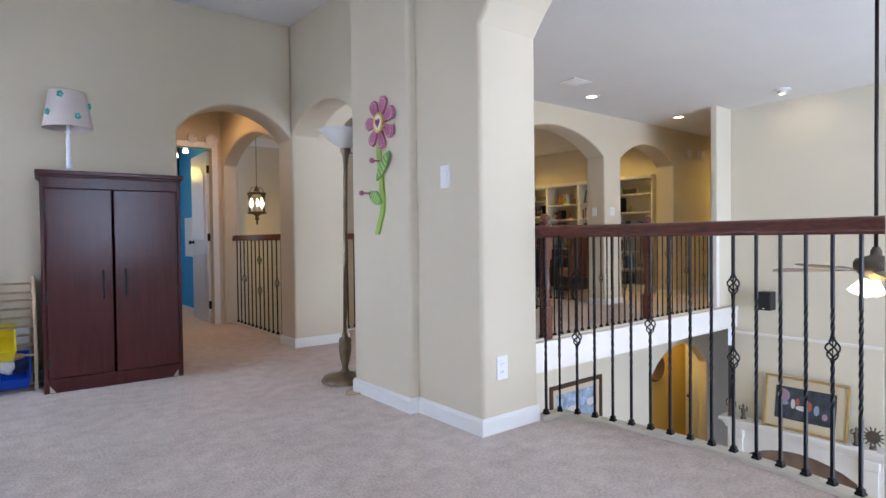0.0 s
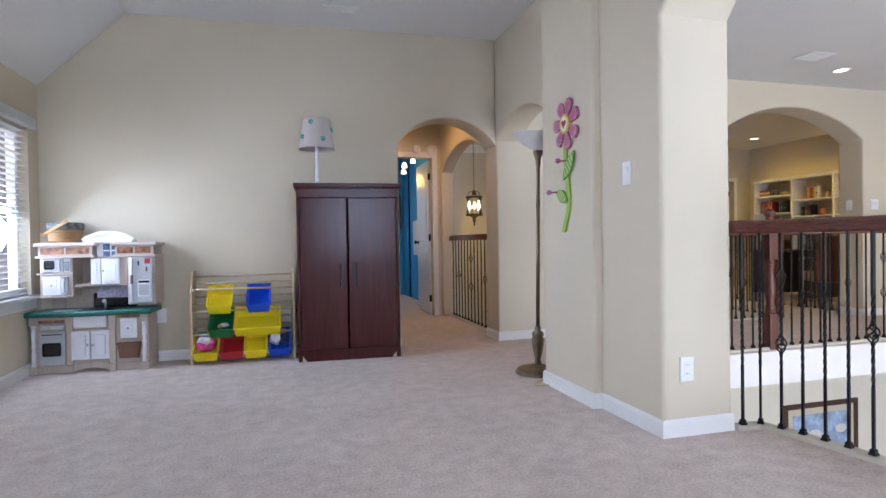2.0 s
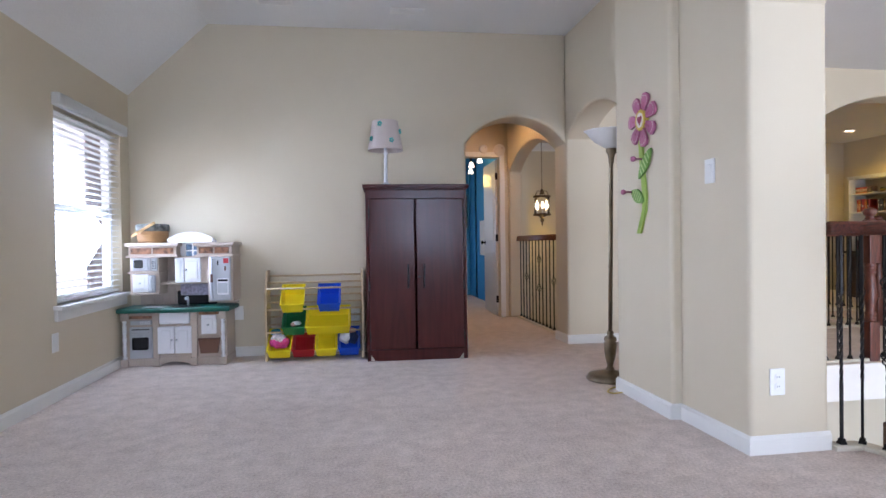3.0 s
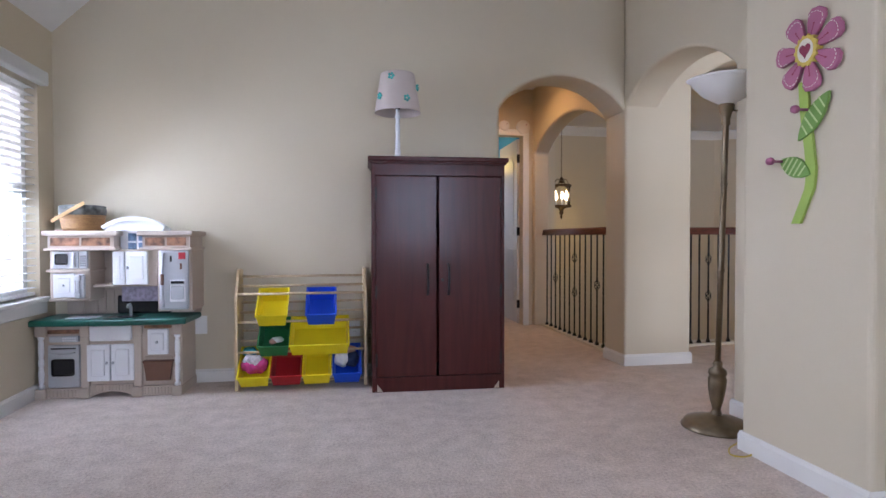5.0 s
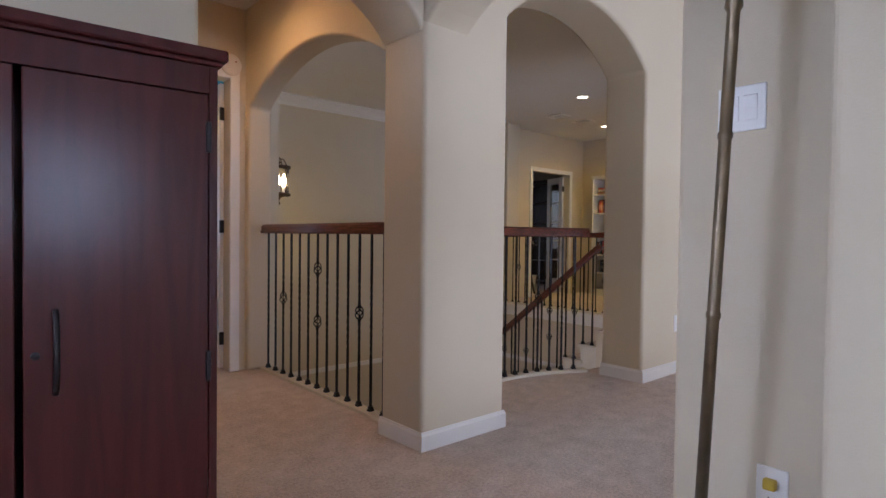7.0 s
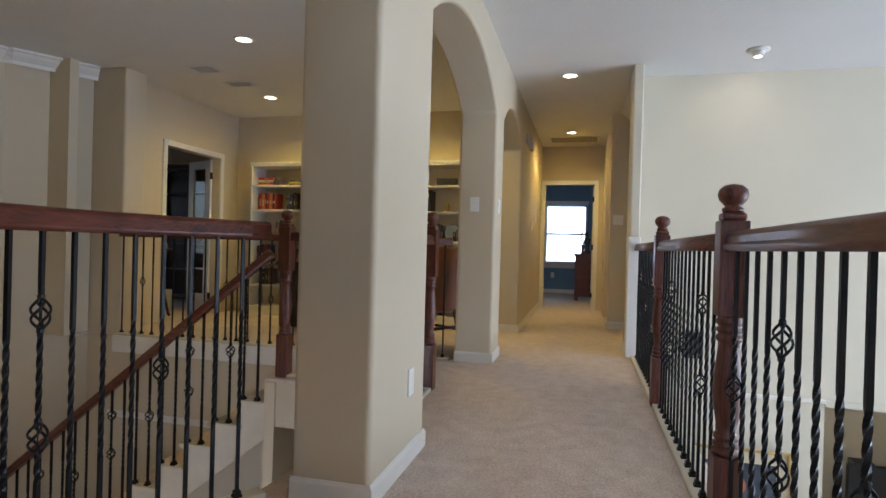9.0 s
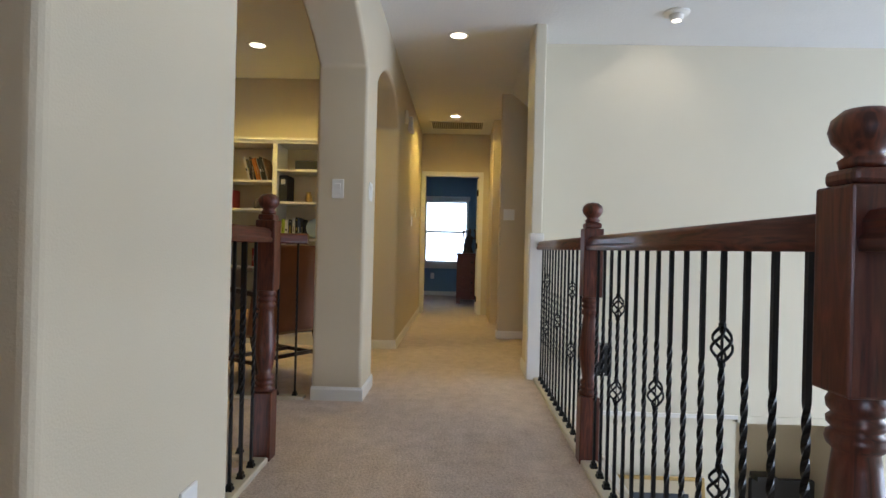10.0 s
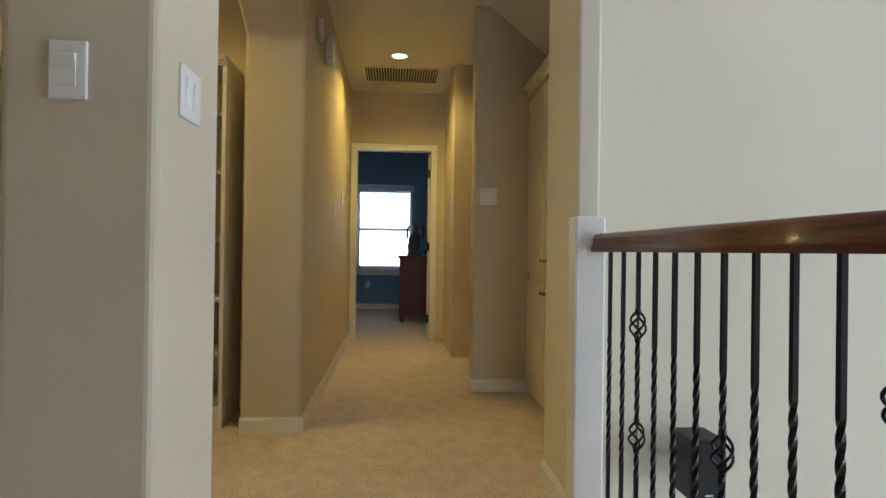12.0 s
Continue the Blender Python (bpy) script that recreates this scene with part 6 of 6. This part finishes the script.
for k in range(4):
    a = k * math.pi / 2 + 0.4
    part("upright", box(B(), 0.152 * math.cos(a) - 0.005, 0.152 * math.cos(a) + 0.005, 0.152 * math.sin(a) - 0.005, 0.152 * math.sin(a) + 0.005, 1.5, 1.84), RUST, ln)
drum = part("glass_drum", lathe(B(), [(0.142, 1.515), (0.146, 1.515), (0.146, 1.825), (0.142, 1.825)], 36, caps=False), LGLASS, ln, "clear seeded glass", True)
drum.visible_shadow = False
for k in range(3):
    a = k * 2 * math.pi / 3 + 0.3
    at = (0.065 * math.cos(a), 0.065 * math.sin(a), 0)
    part("candle_sleeve", lathe(B(), [(0.011, 1.52), (0.011, 1.62)], 12, at), TRIM, ln, "cream candle sleeve", True)
    part("candle_bulb", lathe(B(), [(0.008, 1.62), (0.021, 1.65), (0.023, 1.675), (0.012, 1.71), (0.002, 1.735)], 14, at), CANDLE, ln, "lit candle bulb", True)
part("finial", lathe(B(), [(0.12, 1.485), (0.05, 1.46), (0.025, 1.42), (0.04, 1.39), (0.012, 1.35), (0.02, 1.32), (0.002, 1.28)], 20), RUST, ln, "", True)
bulb("lantern_bulb", (2.66, 9.08, 1.05), 6, WARM, 0.08)

crown_sec = [(0.0, 0.0), (0.0, -0.13), (0.012, -0.13), (0.018, -0.10), (0.055, -0.055), (0.07, -0.025), (0.09, -0.02), (0.09, 0.0)]
bm = B()
sweep(bm, [(6.22, 9.30, H), (5.62, 9.66, H), (5.56, 9.72, H), (1.852, 9.72, H), (1.852, 7.32, H)], [(-u, w) for u, w in crown_sec])
bmesh.ops.recalc_face_normals(bm, faces=bm.faces[:])
structure("trim_crown_moulding", bm, TRIM, "white crown moulding round the stair hall")

# ---- library ----
SHELFW = material("white_bookcase_paint", (0.70, 0.67, 0.60), 0.45, vary=0.03)


def bookcase(y0, y1, shelves, label):
    top = empty("bookcase", label, "bookcase", "white built-in bookcases", where=(8.45, (y0 + y1) / 2, 0))
    w, d, h = (y1 - y0) / 2, 0.34, 1.95
    for s in (-1, 1):
        part("side_panel", box(B(), -d, 0.0, s * w - (0.022 if s > 0 else 0.0), s * w + (0.0 if s > 0 else 0.022), 0.0, h, 0.002), SHELFW, top)
    part("back_panel", box(B(), -0.010, -0.003, -w + 0.022, w - 0.022, 0.0, h), PAINT, top, "beige painted back")
    part("plinth", box(B(), -d + 0.01, -d + 0.03, -w + 0.022, w - 0.022, 0.0, 0.10), SHELFW, top)
    for z in shelves:
        part("shelf", box(B(), -d + 0.004, -0.012, -w + 0.0225, w - 0.0225, z - 0.022, z, 0.002), SHELFW, top)
    bm = B()
    box(bm, -d - 0.012, 0.0, -w, w, h, h + 0.03, 0.0)
    box(bm, -d - 0.03, 0.0, -w, w, h + 0.03, h + 0.055, 0.0)
    part("cornice", bm, SHELFW, top)
    return top


ROWS_A = [0.12, 0.485, 0.745, 1.03, 1.315, 1.595]
ROWS_B = [0.12, 0.40, 0.70, 1.03, 1.39, 1.705]
BAYS = [(5.62, 6.41, ROWS_B), (6.41, 7.155, ROWS_A), (7.155, 7.93, ROWS_A), (7.93, 8.75, ROWS_B)]
for y0, y1, rows in BAYS:
    bookcase(y0, y1, rows, "tall white built-in bookcase, partly filled with books")


COVER = {"navy": (0.03, 0.05, 0.12), "red": (0.34, 0.03, 0.025), "cream": (0.55, 0.50, 0.40), "black": (0.018, 0.018, 0.022), "orange": (0.50, 0.16, 0.025), "green": (0.025, 0.07, 0.045), "blue": (0.07, 0.15, 0.32), "yellow": (0.52, 0.40, 0.05), "brown": (0.14, 0.07, 0.04), "white": (0.62, 0.60, 0.57), "maroon": (0.13, 0.02, 0.03), "lime": (0.40, 0.48, 0.04)}
COVER = {k: material(k + "_book_cover", c, 0.42, vary=0.12, scale=9, bump=0.05) for k, c in COVER.items()}
PAGES = material("book_pages", (0.60, 0.54, 0.42), 0.9, vary=0.05)


def mesh_of(name, bm, mat):
    me = bpy.data.meshes.new(name)
    bm.normal_update()
    bm.to_mesh(me)
    bm.free()
    me.materials.append(mat)
    return me


# unit book: spine towards -x; x deep, y thick, z high
SPINE = [(0.0, -0.5, 0), (-0.96, -0.5, 0), (-1.0, -0.3, 0), (-1.0, 0.3, 0), (-0.96, 0.5, 0), (0.0, 0.5, 0), (0.0, 0.42, 0), (-0.93, 0.42, 0), (-0.93, -0.42, 0), (0.0, -0.42, 0)]
BOOK_ME = {k: mesh_of("book", slab(B(), SPINE, (0, 0, 1)), m) for k, m in COVER.items()}
BAND_ME = {k: mesh_of("spine_label", box(B(), -1.004, -1.0, -0.28, 0.28, 0.62, 0.80), COVER[k]) for k in ("cream", "black", "red", "yellow", "white")}
PAGE_ME = mesh_of("pages", box(B(), -0.93, -0.03, -0.42, 0.42, 0.015, 0.985), PAGES)
rng = random.Random(7)


def book(x, y, z, thick, high, deep, colour, lean=0.0, flat_=False):
    lab = colour + (" book lying flat on a white shelf" if flat_ else " book leaning on a white shelf" if lean else " book standing upright on a white shelf")
    o = tagged(new("book", BOOK_ME[colour]), lab, "book", "books in the bookcases")
    m = Matrix.Translation((x, y, z)) @ (Matrix.Rotation(radians(90), 4, "X") if flat_ else Matrix.Rotation(radians(lean), 4, "X"))
    o.matrix_world = m @ Matrix.Diagonal((deep, thick, high, 1))
    p = new("pages", PAGE_ME)
    p.parent = o
    light = colour in ("cream", "white", "yellow", "lime")
    for k in range(rng.choice((1, 1, 2))):
        p = new("spine_label", BAND_ME[rng.choice(("black", "red")) if light else rng.choice(("cream", "white", "yellow"))])
        p.parent = o
        n = rng.uniform(0.3, 2.6) if k == 0 else 0.3
        p.matrix_basis = Matrix.Translation((0, 0, (0.45 if k == 0 else 0.88) - 0.71 * n)) @ Matrix.Diagonal((1, rng.uniform(0.5, 1.3) if n < 1 else rng.uniform(0.2, 0.5), n, 1))


def row(y, z, colours, high, lean=0.0, thick=(0.022, 0.040)):
    """Books side by side on a shelf from y towards -y; a lean tips their heads to +y or -y."""
    for c in colours.split():
        th = rng.uniform(*thick)
        hh = high * rng.uniform(0.88, 1.06)
        book(8.38, y - th / 2, z + 0.001 + (0.5 * th * abs(math.sin(radians(lean)))), th, hh, rng.uniform(0.15, 0.20), c, lean)
        y -= th / math.cos(radians(lean)) + 0.0015


def pile(y, z, colours, long=0.20):
    """Books lying flat on one another; their spines look out of the shelf."""
    for c in colours.split():
        th = rng.uniform(0.022, 0.034)
        book(8.38, y, z + 0.001 + th / 2, th, long * rng.uniform(0.9, 1.05), 0.17, c, 0, True)
        z += th + 0.0005


# bay beside the gallery arch
row(6.36, 1.03, "lime white black white black navy black", 0.21)
row(6.02, 1.03, "black brown navy", 0.19)
row(6.34, 0.70, "white red black white navy white black cream", 0.22)
row(6.34, 0.40, "navy black white red black blue", 0.20)
pile(5.95, 0.40, "cream navy brown")
row(6.34, 0.12, "black white black brown navy black", 0.20)
# second bay
row(7.105, 1.595, "green white brown", 0.25, 13, (0.020, 0.034))
row(6.70, 1.595, "white black cream black orange orange white black black white brown", 0.24, -16, (0.014, 0.024))
row(7.12, 1.315, "red white blue white navy red white orange white cream maroon red", 0.19, 0, (0.018, 0.026))
row(6.66, 1.03, "maroon brown cream black white brown maroon black", 0.13, -6, (0.018, 0.026))
row(7.12, 1.03, "navy white black red cream", 0.20)
row(7.12, 0.745, "white white navy black lime black blue navy", 0.21, 0, (0.018, 0.030))
row(6.66, 0.745, "red blue maroon", 0.18)
row(7.12, 0.485, "white black white cream black red black white", 0.20)
row(7.12, 0.12, "navy white blue blue navy", 0.22)
row(6.62, 0.12, "red brown black", 0.20)
# third bay
row(7.70, 1.595, "orange orange brown yellow orange cream", 0.20, 0, (0.026, 0.042))
row(7.82, 1.315, "black brown maroon black", 0.17, 0, (0.03, 0.05))
row(7.88, 1.03, "maroon red brown red maroon black red", 0.20)
pile(7.45, 1.03, "navy cream")
pile(7.52, 0.745, "red red yellow orange", 0.24)
pile(7.86, 0.745, "navy cream blue", 0.22)
pile(7.55, 0.485, "blue white navy blue", 0.24)
row(7.26, 0.485, "yellow brown", 0.19)
row(7.74, 0.12, "white cream white white", 0.22, 0, (0.04, 0.06))
row(7.88, 0.485, "black red black", 0.20)
# fourth bay
pile(8.70, 1.705, "orange brown cream red", 0.26)
pile(8.24, 1.705, "brown yellow green", 0.22)
row(8.70, 1.39, "maroon red orange maroon red orange black red", 0.22, 0, (0.026, 0.040))
row(8.26, 1.39, "black black black brown black", 0.22)
pile(8.66, 1.03, "yellow cream")
row(8.44, 1.03, "black brown black maroon", 0.22)
row(8.70, 0.70, "maroon brown navy black red black", 0.22)
row(8.34, 0.70, "black red maroon brown", 0.20, 12)
row(8.66, 0.40, "black navy black black brown", 0.20)
row(8.36, 0.12, "red black brown black", 0.20)

OLIVE = material("green_glass_ornament", (0.16, 0.22, 0.04), 0.25, vary=0.2)
BRASSY = material("brass_ornament", (0.36, 0.25, 0.09), 0.35, 0.7, vary=0.2)
for x, y, z, mat, lab in ((8.22, 7.21, 1.596, OLIVE, "small green glass jar on a white shelf"), (8.22, 7.33, 1.596, BRASSY, "small brass candle pot on a white shelf"), (8.22, 6.10, 1.391, BRASSY, "small brass figure on a white shelf"), (8.22, 7.42, 1.316, RED_P, "small red ornament on a white shelf"), (8.22, 8.44, 1.706, STATUE, "dark glass jar on a white shelf"), (8.24, 6.62, 1.316, STATUE, "small dark ornament on a white shelf")):
    bm = B()
    lathe(bm, [(0.032, 0.0), (0.038, 0.02), (0.034, 0.07), (0.022, 0.085), (0.026, 0.10), (0.002, 0.105)], 20)
    ob = solid("shelf_ornament", bm, mat, lab, "ornament", smooth=True)
    ob.location = (x, y, z)
bm = B()
box(bm, 8.20, 8.24, 5.98, 6.24, 1.706, 1.80, 0.004)
solid("photo_frame", bm, BLK, "low black photo frame on a white shelf", "photo frame")
bm = B()
box(bm, 8.16, 8.40, 6.30, 6.38, 1.391, 1.65, 0.004)
binder = solid("ring_binder", bm, BLK, "black ring binder standing on a white shelf", "binder")
part("binder_label", box(B(), 8.157, 8.1605, 6.32, 6.36, 1.56, 1.61), WHITE_P, binder, "white spine label")
bm = B()
lathe(bm, [(0.10, 0.0), (0.10, 0.02), (0.001, 0.021)], 28, (0, 0, 0), "x")
ob = solid("decorative_plate", bm, BLUE_P, "blue painted plate leaning on a white shelf", "plate")
ob.matrix_world = pose(8.22, 6.02, 1.133, 0, -14, 0)

# leather chair that turns its back to the gallery
LEATHER = material("tan_brown_upholstery", (0.20, 0.075, 0.035), 0.6, vary=0.12, scale=5, bump=0.15, bump_scale=120)
SEATC = material("tan_seat_upholstery", (0.34, 0.19, 0.09), 0.7, vary=0.12, scale=6, bump=0.15, bump_scale=120)
DARKW = wood("dark_walnut", (0.016, 0.008, 0.006), (0.05, 0.022, 0.014), 0.35, (10, 10, 1), 0.2)
chair = empty("armchair", "brown upholstered armchair with dark wooden arms and legs", "chair", where=(6.72, 6.02, 0), turn=-32)
bm = B()
slab(bm, [(-0.30, -0.30, 0.36), (0.30, -0.30, 0.36), (0.30, -0.36, 0.70), (0.27, -0.40, 0.93), (0.20, -0.41, 0.965), (-0.20, -0.41, 0.965), (-0.27, -0.40, 0.93), (-0.30, -0.36, 0.70)], (0, 0.085, 0))
o = part("backrest", bm, LEATHER, chair)
mb = o.modifiers.new("soft", "BEVEL")
mb.width, mb.segments, mb.limit_method = 0.022, 3, "ANGLE"
part("seat", box(B(), -0.29, 0.29, -0.28, 0.32, 0.34, 0.47, 0.03, 3), SEATC, chair)
for sx in (-1, 1):
    part("leg", slab(B(), [(sx * 0.27 - 0.022, -0.30, 0.36), (sx * 0.27 + 0.022, -0.30, 0.36), (sx * 0.27 + 0.018, -0.40, 0.0), (sx * 0.27 - 0.018, -0.40, 0.0)], (0, 0.045, 0)), DARKW, chair)
    part("leg", box(B(), sx * 0.27 - 0.022, sx * 0.27 + 0.022, 0.26, 0.305, 0.0, 0.36, 0.004), DARKW, chair)
    part("arm", sweep(B(), [(sx * 0.30, -0.33, 0.64), (sx * 0.31, -0.10, 0.66), (sx * 0.31, 0.12, 0.66), (sx * 0.31, 0.24, 0.635), (sx * 0.31, 0.27, 0.58), (sx * 0.30, 0.25, 0.46)], [(-0.025, -0.015), (0.025, -0.015), (0.025, 0.015), (-0.025, 0.015)], up=(0, 0.2, 1)), DARKW, chair)
    part("stretcher", box(B(), sx * 0.27 - 0.012, sx * 0.27 + 0.012, -0.35, 0.27, 0.17, 0.195, 0.003), DARKW, chair)
part("stretcher", box(B(), -0.27, 0.27, 0.0, 0.025, 0.17, 0.195, 0.003), DARKW, chair)
part("stretcher", box(B(), -0.27, 0.27, -0.36, -0.335, 0.20, 0.225, 0.003), DARKW, chair)
desk = empty("writing_desk", "dark walnut writing desk in the library", "desk", where=(7.30, 7.05, 0))
part("desktop", box(B(), -0.35, 0.35, -0.62, 0.62, 0.72, 0.755, 0.006), DARKW, desk)
for y in (-0.58, 0.26):
    part("pedestal", box(B(), -0.32, 0.32, y, y + 0.32, 0.06, 0.72, 0.004), DARKW, desk)
for k in range(3):
    part("drawer_front", box(B(), -0.332, -0.32, 0.28, 0.56, 0.10 + 0.2 * k, 0.28 + 0.2 * k, 0.004), DARKW, desk)

# study behind the open door
st = empty("study_bookcase", "tall dark wooden bookcase in the study", "bookcase", where=(9.17, 10.86, 0), turn=-90)
for x in (-0.5, 0.47):
    part("side_panel", box(B(), x, x + 0.03, -0.2, 0.2, 0, 2.05), DARKW, st)
part("back_panel", box(B(), -0.47, 0.47, 0.18, 0.2, 0, 2.05), DARKW, st)
for z in (0.08, 0.5, 0.9, 1.3, 1.7, 2.05):
    part("shelf", box(B(), -0.47, 0.47, -0.2, 0.18, z - 0.03, z), DARKW, st)
part("cornice", box(B(), -0.54, 0.54, -0.24, 0.22, 2.05, 2.12, 0.01), DARKW, st)
GLOBE = material("antique_globe_print", (0.42, 0.32, 0.14), 0.35, vary=0.4, scale=5)
gl = empty("floor_globe", "antique floor globe on a dark wooden stand", "globe", where=(7.55, 9.75, 0))
bm = B()
bmesh.ops.create_uvsphere(bm, u_segments=32, v_segments=18, radius=0.17, matrix=Matrix.Translation((0, 0, 0.84)))
part("sphere", bm, GLOBE, gl, "cream and gold globe", True)
part("meridian_ring", lathe(B(), [(0.18, 0.825), (0.22, 0.825), (0.22, 0.85), (0.18, 0.85)], 36, caps=False), DARKW, gl, "", True)
for k in range(3):
    a = k * 2 * math.pi / 3 + 0.5
    part("leg", sweep(B(), [(0.20 * math.cos(a), 0.20 * math.sin(a), 0.83), (0.13 * math.cos(a), 0.13 * math.sin(a), 0.45), (0.25 * math.cos(a), 0.25 * math.sin(a), 0.02), (0.27 * math.cos(a), 0.27 * math.sin(a), 0.012)], ring_section(0.018, 8)), DARKW, gl, "", True)
bin2 = B()
lathe(bin2, [(0.10, 0.0), (0.13, 0.28), (0.125, 0.28), (0.096, 0.01)], 20)
ob = solid("waste_basket", bin2, WHITE_P, "white waste basket on the study floor", "basket", smooth=True)
ob.location = (7.95, 9.95, 0)

# ---- hall ----
LINEN = material("cream_cabinet_paint", (0.74, 0.68, 0.54), 0.4, vary=0.03)
hc = empty("linen_cabinet", "tall cream built-in linen cupboard with panelled doors", "cabinet", where=(8.24, 3.77, 0))
part("carcass", box(B(), -0.36, 0.61, -0.36, 0.0, 0.0, 2.05, 0.003), LINEN, hc)
bm = B()
box(bm, -0.36, 0.62, -0.36, 0.03, 2.05, 2.09, 0.004)
box(bm, -0.36, 0.62, -0.36, 0.06, 2.09, 2.13, 0.01)
part("cornice", bm, LINEN, hc)
for k, (a, b) in enumerate(((-0.34, 0.13), (0.14, 0.60))):
    for z0, z1, kz in ((0.10, 0.78, 0.72), (0.84, 2.02, 0.92)):
        d = part("door", box(B(), a, b, 0.0, 0.02, z0, z1, 0.004), LINEN, hc)
        part("raised_panel", box(B(), a + 0.07, b - 0.07, 0.018, 0.028, z0 + 0.07, z1 - 0.07, 0.008), LINEN, d)
        bm = B()
        lathe(bm, [(0.006, 0.02), (0.012, 0.035), (0.013, 0.042), (0.001, 0.047)], 14, (b - 0.03 if k == 0 else a + 0.03, 0, kz), "y")
        bmesh.ops.recalc_face_normals(bm, faces=bm.faces[:])
        part("knob", bm, BRASSY, d, "small brass knob", True)
bm = B()
for i in range(7):
    box(bm, 9.0, 10.18, 3.90 - 0.26 * (i + 1), 3.90 - 0.26 * i if i else 4.02, 0.18 * i, 0.18 * (i + 1), 0.01)
up = solid("attic_stairs", bm, CARPET, "carpeted stairs that rise beside the hall", "stairs")
bm = B()
sweep(bm, [(9.02, 4.10, 0.98), (9.02, 3.4, 1.45)], HAND)
bmesh.ops.recalc_face_normals(bm, faces=bm.faces[:])
ob = solid("stair_handrail", bm, RAILWOOD_Y, "dark wooden handrail on the stair wall", "handrail", smooth=True)
structure("wall_stair_slope", box(B(), 10.12, 10.2, 3.0, 4.18, 0, H), PAINT)
REDWOOD = wood("dark_red_dresser_wood", (0.05, 0.009, 0.007), (0.12, 0.022, 0.016), 0.45, (2, 10, 10), 0.0)
dk = empty("dresser", "dark red wooden dresser in the far bedroom", "dresser", where=(12.95, 4.22, 0))
part("body", box(B(), -0.28, 0.28, -0.6, 0.42, 0.08, 0.86, 0.006), REDWOOD, dk)
part("top", box(B(), -0.31, 0.31, -0.62, 0.45, 0.86, 0.90, 0.008), REDWOOD, dk)
for k in range(4):
    part("drawer", box(B(), -0.296, -0.28, -0.1, 0.40, 0.12 + 0.18 * k, 0.28 + 0.18 * k, 0.004), REDWOOD, dk)
    part("drawer_knob", lathe(B(), [(0.012, -0.30), (0.016, -0.315), (0.001, -0.32)], 12, (0, 0.15, 0.20 + 0.18 * k), "x"), DARKMETAL, dk)
for x, y in ((-0.25, 0.38), (0.25, 0.38), (-0.25, -0.56), (0.25, -0.56)):
    part("foot", box(B(), x - 0.03, x + 0.03, y - 0.03, y + 0.03, 0, 0.08), REDWOOD, dk)
figurine("trophy", (12.95, 4.50, 0.90), 1.1, "dark trophy figure on the dresser", 1)
figurine("trophy", (13.05, 4.42, 0.90), 1.9, "tall dark trophy figure on the dresser", 1)
skirting("baseboard_far_room", [(14.40, 6.5), (14.40, 3.2)])
plate("socket", (14.398, 5.15, 0.40), -90, label="white wall outlet under the far window")

# ---- blue bedroom ----
POSTER = material("colourful_poster_print", (0.35, 0.12, 0.06), 0.5, vary=0.9, scale=12)
picture((1.47, 10.29, 1.22), 0, 0, 0.36, 0.60, 0.03, BLK, 0.0, POSTER, "colourful poster in a black frame on the blue wall", [])
board = B()
box(board, 1.682, 1.6995, 8.92, 9.42, 0.75, 1.32, 0.005)
solid("white_board", board, TRIM, "white notice board on the blue wall", "notice board")
ch = empty("bedroom_chandelier", "small ceiling lamp with three lit tulip shades", "ceiling light", where=(1.36, 8.55, H))
part("canopy", lathe(B(), [(0.06, 0.0), (0.05, -0.03), (0.01, -0.04)], 20), DARKMETAL, ch, "", True)
part("rod", lathe(B(), [(0.006, -0.35), (0.006, -0.03)], 10), DARKMETAL, ch)
for k, (a, l) in enumerate(((20, 0.16), (140, 0.20), (260, 0.14), (80, 0.22))):
    aa = radians(a)
    end = (l * math.cos(aa), l * math.sin(aa), -0.42 - 0.05 * k)
    part("arm", sweep(B(), [(0, 0, -0.34), (0.5 * end[0], 0.5 * end[1], -0.32), end], ring_section(0.006, 6)), DARKMETAL, ch)
    part("tulip_shade", lathe(B(), [(0.012, 0.0), (0.03, -0.03), (0.042, -0.075), (0.04, -0.075), (0.01, -0.005)], 18, end), LAMPGLOW, ch, "lit frosted shade", True)
bulb("bedroom_bulb", (1.30, 8.50, 1.90), 7, WARM, 0.1)
spot("side_hall_downlight", (1.0, 6.4, 2.535), 36, (1.0, 0.56, 0.20), 165)
hl = empty("recessed_light", "round recessed ceiling light in the side hall, lit", "ceiling light", "recessed lights", where=(1.0, 6.4, 2.55))
part("trim_ring", lathe(B(), [(0.062, -0.002), (0.066, -0.008), (0.088, -0.007), (0.092, 0.0)], 28, caps=False), TRIM, hl, "", True)
part("lamp_face", lathe(B(), [(0.001, -0.0035), (0.062, -0.003), (0.062, 0.0)], 24), CAN_GLOW, hl)

panel_door("door_4", (9.28, 5.18, LOW), 90, 0.48, "closed panel door in the gold painted room below")
